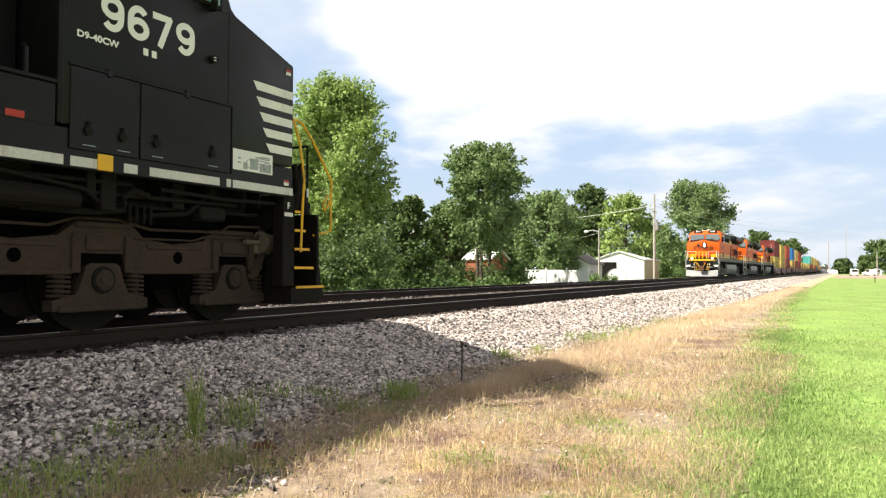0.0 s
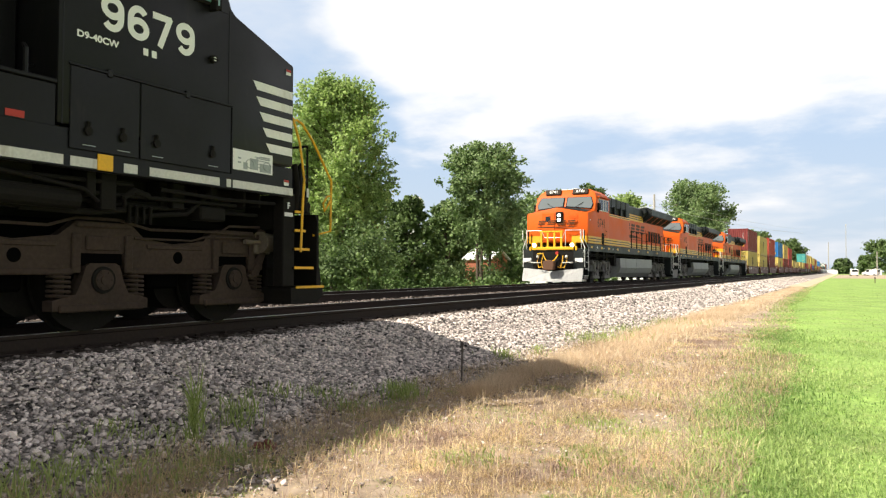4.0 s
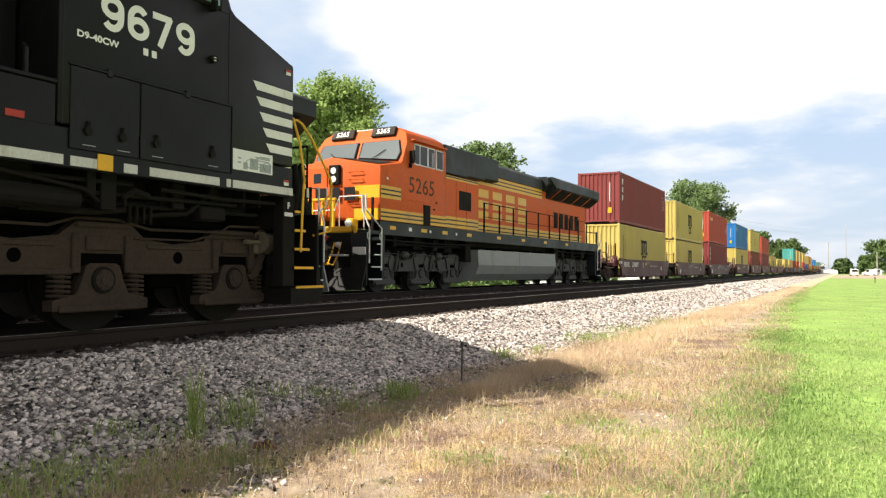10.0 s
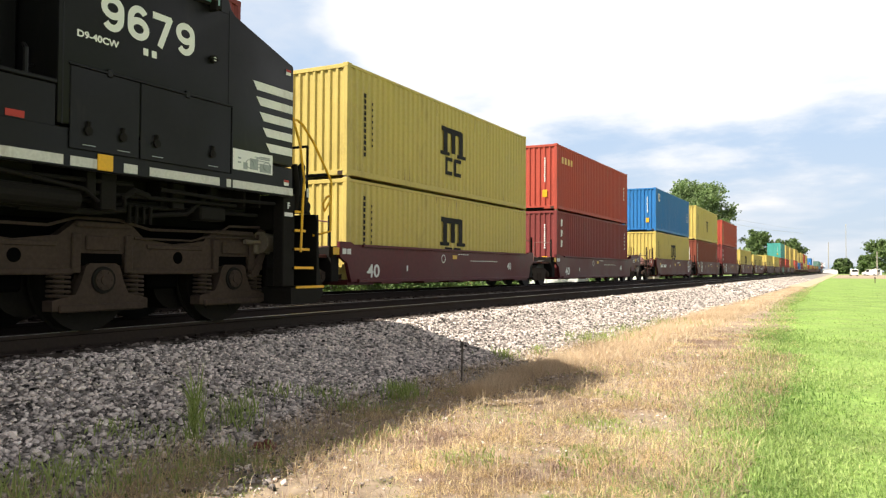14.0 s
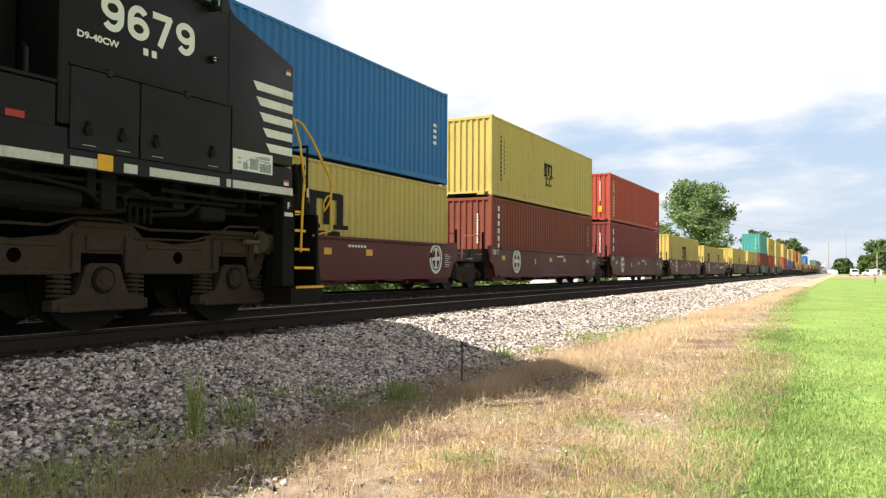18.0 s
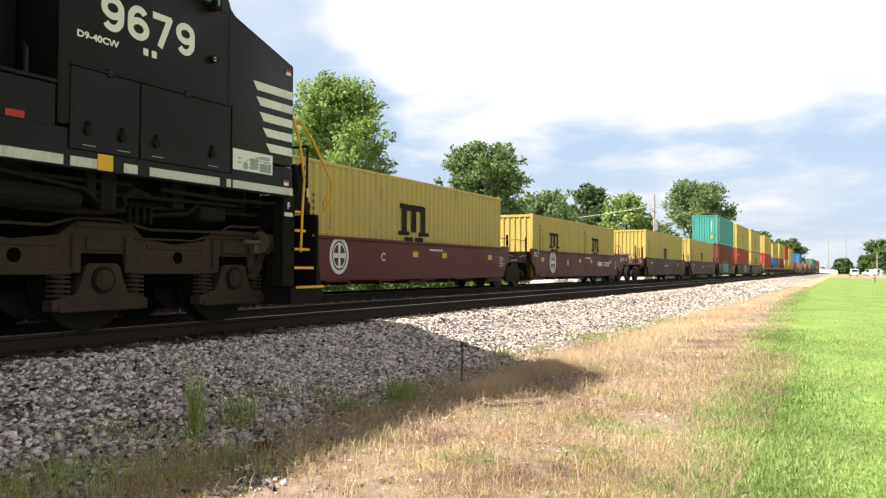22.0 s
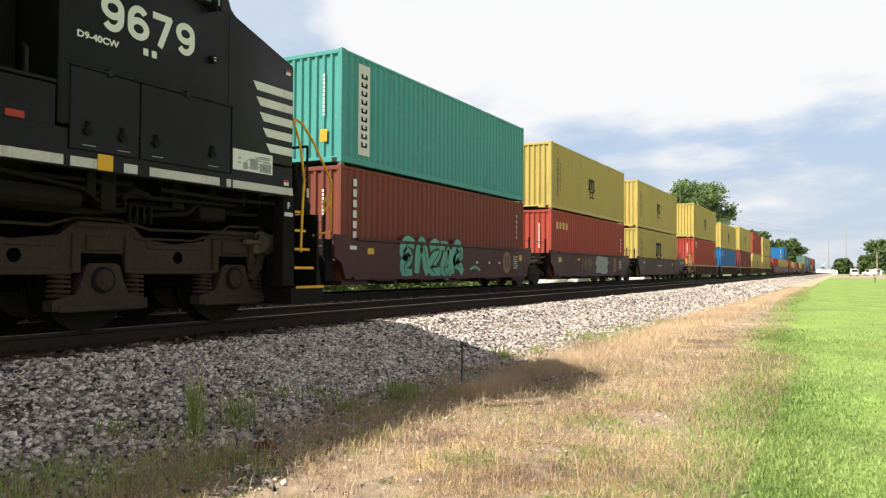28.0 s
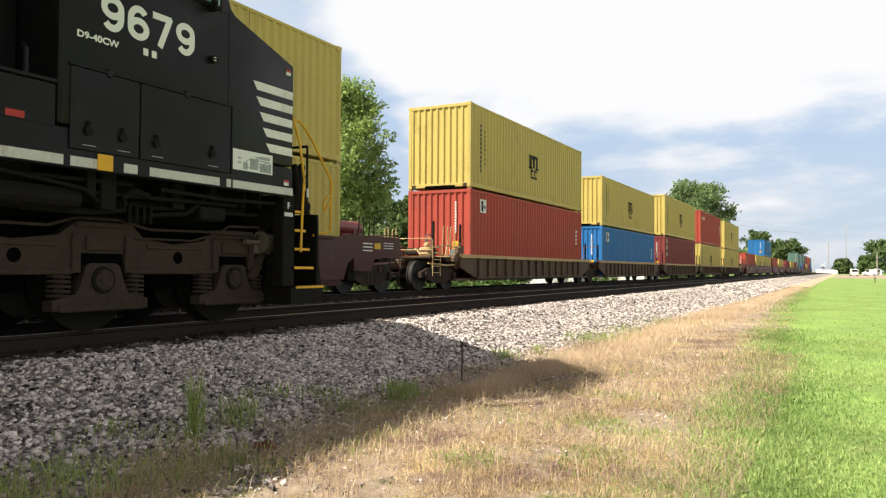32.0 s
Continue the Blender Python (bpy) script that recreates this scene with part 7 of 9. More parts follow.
        s.box(-1.26, 1.26, 0.0, 1.2, 0.24, 0.37).box(-1.26, 1.26, 11.0, 12.2, 0.24, 0.37).box(-1.26, 1.26, 5.6, 6.6, 0.24, 0.335)
        for y in (2.5, 4.0, 8.0, 9.6):
            s.box(-1.26, 1.26, y, y + 0.14, 0.24, 0.34)
        each("well_floor", s, paint, car)
        # end sheets coloured near-black for the shade between the wells
        for y0, y1 in ((L0 - 0.2, L0 + 0.12), (L1 - 0.12, L1 + 0.2)):
            part("end_bulkhead", Shape().box(-1.24, 1.24, y0, y1, 0.34, top - 0.12, 0.02), UNDER, car)
    end_gear(car, L0 - 0.1, -1, paint, first)
    end_gear(car, L1 + 0.1, 1, paint, last, tail=True)
    car_truck(car, -1.75 if not first else -1.9)
    if last:
        car_truck(car, 13.85)
    WELLS[key] = car
    return car


BOX = {
    "y": dict(colour=CAN_YELLOW, style="blocks", words="yellow ribbed steel shipping container with dark marks"),
    "Y": dict(colour=CAN_YELLOW, style="blocks", big=True, words="yellow ribbed steel shipping container with large dark marks"),
    "m": dict(colour=CAN_MAROON, style="column", words="maroon ribbed steel shipping container"),
    "r": dict(colour=CAN_RED, style="yellow", words="orange-red ribbed steel shipping container with yellow marks"),
    "R": dict(colour=CAN_RED, style="top", words="faded red ribbed steel shipping container"),
    "S": dict(colour=CAN_RED, style="square", words="faded red ribbed steel shipping container with a white panel"),
    "b": dict(colour=CAN_BLUE, style="square", words="blue ribbed steel shipping container with a white panel"),
    "t": dict(colour=CAN_TEAL, style="board", words="teal ribbed steel shipping container with a white name panel"),
    "w": dict(colour=CAN_BROWN, style="stack", words="rust-brown ribbed steel shipping container with white marks"),
    "g": dict(colour=CAN_GREEN, style="column", words="grey-green ribbed steel shipping container"),
}
HIGH, LOW_BOX = 2.896, 2.591
# place along the train, lower box, its height, upper box, its height, car paint, first of its set, last of its set, marks, flat
CARS = [
    (-63.85, "Y", HIGH, "m", HIGH, CAR_MAROON, 1, 0, "number", 0, 0.385),
    (-47.80, "Y", LOW_BOX, "Y", HIGH, CAR_MAROON, 0, 0, "number", 0, 0.385),
    (-31.95, "m", HIGH, "R", HIGH, CAR_MAROON, 0, 1, "number", 0, 0.385),
    (-12.18, "Y", HIGH, "b", HIGH, CAR_BROWN, 1, 0, "discA", 0, 0.385),
    (3.45, "w", HIGH, "y", HIGH, CAR_BROWN, 0, 0, "discE", 0, 0.385),
    (18.96, "m", HIGH, "r", LOW_BOX, CAR_BROWN, 0, 0, "discD", 0, 0.385),
    (34.42, "Y", HIGH, "", 0, CAR_BROWN, 0, 0, "discC", 0, 0.385),
    (49.87, "20", LOW_BOX, "", 0, CAR_BROWN, 0, 1, "discB", 0, 0.335),
    (69.65, "y", HIGH, "", 0, CAR_DULL, 1, 0, "", 0, 0.37),
    (85.15, "y", HIGH, "", 0, CAR_DULL, 0, 0, "", 0, 0.385),
    (100.60, "w", HIGH, "t", HIGH, CAR_DULL, 0, 0, "tag", 0, 0.385),
    (116.00, "R", HIGH, "y", HIGH, CAR_DULL, 0, 0, "patch", 0, 0.385),
    (131.41, "Y", HIGH, "y", HIGH, CAR_DULL, 0, 1, "", 0, 0.37),
    (151.05, "S", LOW_BOX, "y", HIGH, CAR_TAN, 1, 0, "", 1, 0.81),
    (166.77, "b", LOW_BOX, "y", LOW_BOX, CAR_TAN, 0, 0, "", 1, 0.37),
    (182.40, "m", LOW_BOX, "y", HIGH, CAR_TAN, 0, 0, "", 1, 0.50),
    (197.40, "y", LOW_BOX, "R", HIGH, CAR_TAN, 0, 0, "", 1, 0.45),
    (212.40, "y", LOW_BOX, "y", HIGH, CAR_TAN, 0, 1, "", 1, 0.40),
    (231.50, "r", LOW_BOX, "", 0, CAR_BROWN, 1, 0, "", 0, 0.385),
    (245.00, "y", LOW_BOX, "", 0, CAR_BROWN, 0, 0, "", 0, 0.385),
    (257.50, "y", LOW_BOX, "b", LOW_BOX, CAR_BROWN, 0, 0, "", 0, 0.385),
    (272.50, "R", LOW_BOX, "", 0, CAR_BROWN, 0, 0, "", 0, 0.385),
    (288.00, "y", LOW_BOX, "", 0, CAR_BROWN, 0, 1, "", 0, 0.385),
    (308.00, "m", LOW_BOX, "", 0, CAR_DULL, 1, 0, "", 0, 0.385),
    (323.50, "y", LOW_BOX, "", 0, CAR_DULL, 0, 0, "", 0, 0.385),
    (339.00, "m", LOW_BOX, "", 0, CAR_DULL, 0, 0, "", 0, 0.385),
    (355.00, "g", LOW_BOX, "g", LOW_BOX, CAR_DULL, 0, 1, "", 0, 0.385),
    (374.50, "b", LOW_BOX, "g", LOW_BOX, CAR_MAROON, 1, 0, "number", 0, 0.385),
    (390.00, "m", LOW_BOX, "g", LOW_BOX, CAR_MAROON, 0, 0, "number", 0, 0.385),
    (405.50, "y", LOW_BOX, "m", LOW_BOX, CAR_MAROON, 0, 1, "number", 0, 0.385),
    (425.00, "m", LOW_BOX, "R", LOW_BOX, CAR_MAROON, 1, 0, "number", 0, 0.385),
    (440.50, "b", LOW_BOX, "g", LOW_BOX, CAR_MAROON, 0, 1, "number", 0, 0.385),
]
PAINT_WORDS = {CAR_MAROON.name: "maroon", CAR_BROWN.name: "red-brown", CAR_DULL.name: "dull purple-brown", CAR_TAN.name: "bleached brown"}
for u, low, lh, up, uh, paint, first, last, marks, flat, base in CARS:
    extra = {"disc": "with a round white mark", "number": "with white stencils", "tag": "with mint green graffiti", "patch": "with grey sprayed patches", "number": "with white stencils"}.get(marks[:4] if marks.startswith("disc") else marks, "with faint stencils")
    kind_words = "ribbed side sills" if flat else extra
    car = well_car(paint, bool(first), bool(last), marks, f"{PAINT_WORDS[paint.name]} double-stack railway wagon {'with ' if flat else ''}{kind_words}", bool(flat))
    rides(car, u)
    if low == "20":
        for k in range(2):
            rides(container(CAN_YELLOW, 6.058, LOW_BOX, "blocks", True, "short yellow steel shipping container with dark marks"), u + k * 6.13, base)
    else:
        rides(container(length=12.19, h=lh, **BOX[low]), u, base)
    if up:
        rides(container(length=12.19, h=uh, **BOX[up]), u, base + lh + 0.05)

# ---- engines ----
rides(locomotive("new", "6741", "orange, black and yellow freight diesel locomotive with lit headlights"), -134.9)
rides(locomotive("new", "6692", "orange, black and yellow freight diesel locomotive, second in line"), -112.03)
rides(locomotive("old", "5265", "weathered orange freight diesel locomotive with yellow side stripes"), -89.16)
standing = locomotive("black", "9679", "black diesel locomotive with white nose stripes on the near track", spin=False)
standing.matrix_basis = pose(NEAR_X + 0.05, 7.60, 0, 0, 0, 180)

# ---- grass and weeds ----
DRY = leaf_mat("dry_grass_blades", (0.40, 0.275, 0.125), (0.96, 0.79, 0.49), 0.28)
BROWN_GRASS = leaf_mat("brown_dead_grass", (0.25, 0.17, 0.135), (0.58, 0.425, 0.335), 0.28)
GREEN_BLADE = leaf_mat("lawn_blades", (0.12, 0.24, 0.045), (0.56, 0.68, 0.25), 0.33)
PALE = leaf_mat("pale_feathery_grass", (0.52, 0.38, 0.24), (0.88, 0.72, 0.52), 0.25)
WEED = leaf_mat("weed_leaves", (0.19, 0.26, 0.06), (0.54, 0.62, 0.22), 0.4)
BUSH = leaf_mat("bush_leaves", (0.05, 0.10, 0.025), (0.20, 0.31, 0.09), 0.3)


def blades(name, x, y, z, h, w, material, label, lean=0.5, ob_m=None, category="grass", parent=None):
    """Many bent blades of grass in one mesh: each of three points up one side and a tip."""
    n = len(x)
    a = rng.uniform(0, 2 * np.pi, n)
    b = rng.uniform(0, 2 * np.pi, n)
    l = rng.uniform(0.1, lean, n) * h
    rise = np.clip(1.05 - 0.45 * l / h, 0.22, 1.0)
    dx, dy = np.cos(a) * w / 2, np.sin(a) * w / 2
    lx, ly = np.cos(b) * l, np.sin(b) * l
    p = np.empty((n, 5, 3))
    p[:, 0] = np.stack([x - dx, y - dy, z], -1)
    p[:, 1] = np.stack([x + dx, y + dy, z], -1)
    p[:, 2] = np.stack([x + dx * 0.8 + lx * 0.35, y + dy * 0.8 + ly * 0.35, z + h * np.minimum(0.55, rise * 0.8)], -1)
    p[:, 3] = np.stack([x - dx * 0.8 + lx * 0.35, y - dy * 0.8 + ly * 0.35, z + h * np.minimum(0.55, rise * 0.8)], -1)
    p[:, 4] = np.stack([x + lx, y + ly, z + h * rise], -1)
    off = (np.arange(n) * 5)[:, None]
    quad = np.array([0, 1, 2, 3])[None] + off
    tri = np.array([3, 2, 4])[None] + off
    me = bpy.data.meshes.new(name)
    me.vertices.add(n * 5)
    me.vertices.foreach_set("co", p.reshape(-1))
    me.loops.add(n * 7)
    me.loops.foreach_set("vertex_index", np.concatenate([quad, tri], 1).reshape(-1).astype(np.int32))
    me.polygons.add(n * 2)
    st = np.stack([np.arange(n) * 7, np.arange(n) * 7 + 4], -1).reshape(-1)
    me.polygons.foreach_set("loop_start", st.astype(np.int32))
    me.materials.append(material)
    me.update(calc_edges=True)
    ob = new(name, me)
    return tagged(ob, label, category, kind="stuff")


def clumpy(x, y, size, seed):
    return np.array([noise.noise((a * size, b * size, seed)) for a, b in zip(x, y)])


def grass_fields():
    edge_y, edge_x = np.array([a for a, b in LAWN_EDGE]), np.array([b for a, b in LAWN_EDGE])
    # lawn: short and dense near by, thinner and taller clumps far off; its edge frays into the verge
    xs, ys, hs, ws = [], [], [], []
    for n, x1, y0, y1, h0, h1, w in ((76000, 3.6, 3.6, 9.0, 0.03, 0.08, 0.008), (46000, 8.0, 9.0, 20.0, 0.035, 0.085, 0.012), (36000, 22.0, 20.0, 55.0, 0.03, 0.06, 0.02), (12000, 40.0, 55.0, 120.0, 0.03, 0.06, 0.04)):
        y = y0 + (y1 - y0) * rng.random(n)
        e = np.interp(y, edge_y, edge_x)
        x = e + rng.random(n) * (x1 - e) * (y / y1)
        fray = rng.random(n) < 0.2
        x = np.where(fray, e + rng.normal(-0.05, 0.28, n) + 0.5 * clumpy(x, y, 1.3, 17.0), x)
        xs.append(x), ys.append(y), hs.append(rng.uniform(h0, h1, n)), ws.append(np.full(n, w))
    x, y, h, w = map(np.concatenate, (xs, ys, hs, ws))
    blades("lawn_grass", x, y, np.full(len(x), GROUND_Z + 0.0), h, w, GREEN_BLADE, "short bright green lawn grass", 2.7)
    # dry verge grass in tufts
    xs, ys, hs, ws = [], [], [], []
    for n, y0, y1, h0, h1, w in ((90000, 1.6, 6.0, 0.03, 0.12, 0.005), (130000, 2.0, 9.0, 0.02, 0.12, 0.0055), (90000, 9.0, 20.0, 0.03, 0.13, 0.009), (40000, 20.0, 70.0, 0.05, 0.12, 0.018), (9000, 70.0, 160.0, 0.05, 0.12, 0.05)):
        y = y0 + (y1 - y0) * rng.random(n)
        e = np.interp(y, edge_y, edge_x) + 0.35
        x = -4.65 + (e + 4.65) * rng.random(n)
        c = clumpy(x, y, 1.1, 3.0) + 0.6 * clumpy(x, y, 3.6, 8.0) + 0.4 * clumpy(x, y, 9.0, 5.0)
        sandy = (np.abs(x + 3.62) < 0.5) & (y > 13) & (y < 70)
        bare = (x < -3.65) & (y < 6.0)
        keep = (c + rng.normal(0, 0.22, n) > np.where(bare, 0.34, -0.14)) & ((x > -4.2) | (rng.random(n) < 0.35)) & (~sandy | (rng.random(n) < 0.3))
        x, y, c = x[keep], y[keep], c[keep]
        xs.append(x), ys.append(y), hs.append((h0 + (h1 - h0) * rng.random(len(x)) ** 2.6) * np.clip(0.42 + 1.25 * np.clip(c, -0.1, 1), 0.3, 1.5)), ws.append(np.full(len(x), w))
    x, y, h, w = map(np.concatenate, (xs, ys, hs, ws))
    mix = 1.25 * clumpy(x, y, 1.1, 21.0) + 0.55 * clumpy(x, y, 3.4, 31.0) + 0.15 * rng.normal(0, 1, len(x)) + np.clip(x + 2.2, -1, 1.5) * 0.10 + np.clip(6.5 - y, 0, 3) * 0.2 * (x < -3.3)
    mix = mix - 0.25 * np.clip((y - 7) / 6, 0, 1) * (x < -1.6)
    green, straw = mix > np.where(y < 9, 0.27, 0.42), mix < -0.24
    z = np.full(len(x), GROUND_Z - 0.022)
    tan = ~green & ~straw
    blades("dry_grass", x[tan], y[tan], z[tan], h[tan], w[tan], DRY, "straw-coloured dry grass tufts", 2.9)
    blades("brown_grass", x[straw], y[straw], z[straw], h[straw] * 0.8, w[straw], BROWN_GRASS, "matted brown dead grass", 3.2)
    blades("verge_grass", x[green], y[green], z[green], h[green] * 0.8, w[green], WEED, "green grass among the dry tufts", 2.0)


grass_fields()


def litter():
    """Flat-lying straw and bare stalks that mat the verge."""
    n = 60000
    y = 1.8 + 12.0 * rng.random(n) ** 1.3
    x = -4.7 + 4.1 * rng.random(n)
    c = clumpy(x, y, 1.4, 41.0) + 0.5 * clumpy(x, y, 5.0, 43.0)
    keep = c + rng.normal(0, 0.2, n) > -0.12
    x, y = x[keep], y[keep]
    half = rng.random(len(x)) < 0.55
    for name, pick, material, label in (("straw_litter", half, DRY, "flat-lying pale straw on the verge"), ("brown_litter", ~half, BROWN_GRASS, "flat-lying brown stalks on the verge")):
        k = int(pick.sum())
        blades(name, x[pick], y[pick], GROUND_Z + 0.004 + 0.03 * rng.random(k), 0.05 + 0.10 * rng.random(k), np.full(k, 0.0045), material, label, 2.6)
    # dried seed stalks standing over the tufts
    n = 1500
    y = 2.2 + 12.0 * rng.random(n)
    x = -4.3 + 3.0 * rng.random(n)
    keep = clumpy(x, y, 0.9, 51.0) > 0.05
    k = int(keep.sum())
    blades("seed_stalks", x[keep], y[keep], np.full(k, GROUND_Z - 0.01), 0.14 + 0.16 * rng.random(k), np.full(k, 0.004), PALE, "thin dry seed stalks over the grass", 0.8)


litter()


def feather_grass():
    """A long pale drift of fine dry grass along the ballast's foot."""
    xs, ys, hs, ws = [], [], [], []
    for n, y0, y1, h0, h1, w in ((24000, 7.6, 14.0, 0.08, 0.22, 0.005), (40000, 14.0, 30.0, 0.06, 0.19, 0.009), (20000, 30.0, 75.0, 0.05, 0.14, 0.02)):
        y = y0 + (y1 - y0) * rng.random(n)
        wide = np.interp(y, [7.6, 10, 13, 20, 40, 75], [0.1, 0.25, 0.5, 0.6, 0.5, 0.3])
        x = np.interp(y, [7.6, 11, 20, 75], [-3.75, -3.6, -3.55, -3.5]) + rng.normal(0, 1, n) * wide * 0.6 + 0.25 * clumpy(y, y * 0, 0.8, 4.0)
        keep = clumpy(x, y, 1.6, 12.0) + rng.normal(0, 0.25, n) > -0.30
        x, y = x[keep], y[keep]
        xs.append(x), ys.append(y), hs.append(h0 + (h1 - h0) * rng.random(len(x))), ws.append(np.full(len(x), w))
    x, y, h, w = map(np.concatenate, (xs, ys, hs, ws))
    blades("feather_grass", x, y, np.full(len(x), GROUND_Z - 0.01), h, w, PALE, "pale pinkish feathery dry grass", 1.3)


feather_grass()


def weed(x, y, z, h, n, spread, label, w=0.016):
    xx, yy = x + rng.normal(0, spread, n), y + rng.normal(0, spread, n)
    zz = np.full(n, z) + rng.random(n) * h * 0.55
    ob = blades("weed_clump", xx, yy, zz, rng.uniform(0.25, 0.55, n) * h, np.full(n, w * 0.7), WEED, label, 0.95, category="weeds")
    return ob


for x, y, z, h, n, sp in ((-4.60, 4.45, -0.78, 0.70, 110, 0.03), (-4.62, 4.95, -0.74, 0.40, 110, 0.10), (-4.75, 3.2, -0.78, 0.22, 320, 0.24), (-4.55, 2.6, -0.78, 0.26, 420, 0.28), (-4.25, 3.3, -0.78, 0.20, 300, 0.28), (-4.95, 3.9, -0.66, 0.20, 130, 0.22), (-4.3, 2.2, -0.78, 0.24, 360, 0.3),
                          (-4.75, 4.3, -0.72, 0.16, 90, 0.2), (-4.1, 4.1, -0.78, 0.16, 200, 0.28), (-4.2, 7.0, -0.78, 0.30, 260, 0.12), (-4.3, 6.2, -0.78, 0.2, 120, 0.12), (-4.95, 5.7, -0.64, 0.24, 80, 0.2), (-4.75, 6.4, -0.70, 0.22, 90, 0.2), (-4.66, 10.8, -0.78, 0.28, 150, 0.14), (-4.45, 11.8, -0.78, 0.26, 90, 0.12), (-4.3, 14.3, -0.78, 0.32, 420, 0.42), (-4.5, 17.0, -0.78, 0.28, 260, 0.45), (-4.2, 20.0, -0.78, 0.28, 260, 0.6),
                          (-3.5, 5.0, -0.77, 0.10, 160, 0.22), (-3.5, 5.4, -0.77, 0.12, 90, 0.2), (-2.0, 6.6, -0.76, 0.12, 160, 0.22), (-1.5, 5.3, -0.76, 0.12, 160, 0.2), (-2.4, 5.0, -0.76, 0.13, 120, 0.14), (-1.9, 8.4, -0.76, 0.12, 150, 0.3), (-2.7, 10.5, -0.76, 0.12, 200, 0.5), (-1.9, 13.0, -0.76, 0.12, 260, 0.6), (-2.9, 6.4, -0.76, 0.10, 120, 0.3)):
    weed(x, y, z, h, n, sp, "green weeds growing in the ballast edge")

STAKE = mat("weathered_stake_steel", (0.10, 0.085, 0.075), 0.8, vary=0.3, scale=9, bump=0.2)
s = Shape()
s.cyl((-4.33, 8.69, -0.95), (-4.32, 8.69, -0.26), 0.012, 8)
s.box(-4.345, -4.305, 8.68, 8.70, -0.32, -0.27, 0.004)
solid("marker_stake", s, STAKE, "thin dark steel stake in the ballast", "stake")
RUST = mat("red_rust", (0.20, 0.075, 0.05), 0.85, vary=0.3, scale=12, bump=0.4)
s = Shape()
s.box(-0.09, 0.09, -0.05, 0.05, 0.0, 0.03, 0.012).cyl((0.02, 0, 0.03), (0.02, 0, 0.06), 0.03, 10)
solid("tie_plate_scrap", s, RUST, "rusty scrap of steel in the grass", "scrap metal", m=pose(-4.05, 4.65, -0.755, 8, 5, 30))

# ---- trees ----
BARK = mat("grey_bark", (0.08, 0.062, 0.048), 0.9, vary=0.35, scale=6, bump=0.8, bscale=25, dist=0.03)
MAPLE = leaf_mat("maple_leaves", (0.11, 0.19, 0.045), (0.60, 0.74, 0.27), 0.48)
DEEP = leaf_mat("deep_green_leaves", (0.05, 0.09, 0.03), (0.21, 0.30, 0.10), 0.40)
OLIVE = leaf_mat("olive_green_leaves", (0.085, 0.145, 0.055), (0.38, 0.50, 0.215), 0.42)


def leaf_cloud(n, centres, radii, size, squash=0.8, weight=None):
    """n small leaf sprays round several clump centres, denser at each clump's skin."""
    k = rng.integers(0, len(centres), n) if weight is None else rng.choice(len(centres), n, p=weight)
    d = rng.normal(size=(n, 3))
    d /= np.linalg.norm(d, axis=1)[:, None]
    r = radii[k] * rng.random(n) ** 0.5 * rng.uniform(0.75, 1.25, n)
    c = centres[k] + d * r[:, None] * np.array([1, 1, squash])
    # most leaves sit along shoots that reach out and up from their clump
    shoots = 14
    mid = centres.mean(axis=0)
    out = centres - mid
    out /= np.linalg.norm(out, axis=1)[:, None] + 1e-6
    way = rng.normal(size=(len(centres), shoots, 3)) * 0.75 + out[:, None, :] * 0.75 + np.array([0, 0, 0.45])
    way /= np.linalg.norm(way, axis=2)[:, :, None]
    pick = rng.integers(0, shoots, n)
    along = rng.random(n) ** 0.8
    s_dir = way[k, pick]
    on_shoot = centres[k] + s_dir * (radii[k] * 1.55 * along)[:, None] + d * (radii[k] * 0.30 * (1.08 - along))[:, None]
    sel = rng.random(n) < 0.68
    c = np.where(sel[:, None], on_shoot, c)
    d = np.where(sel[:, None], s_dir * 0.5 + d * 0.6, d)
    # leaf faces turn outwards and up, with scatter
    nz = d * 0.8 + np.array([0, 0, 0.4]) + rng.normal(0, 0.6, (n, 3))
    nz /= np.linalg.norm(nz, axis=1)[:, None]
    tx = np.cross(nz, rng.normal(size=(n, 3)))
    tx /= np.linalg.norm(tx, axis=1)[:, None]
    m = np.stack([tx, np.cross(nz, tx), nz], -1)
    sz = size * rng.uniform(0.6, 1.35, n)
    base = np.array([[-0.5, -0.12, 0], [0.0, -0.42, 0.06], [0.5, -0.05, 0], [0.15, 0.40, 0.08], [-0.3, 0.34, -0.05]])
    p = np.einsum("nij,kj->nki", m, base) * sz[:, None, None] + c[:, None, :]
    return p.reshape(-1, 3), np.arange(n * 5).reshape(n, 5)


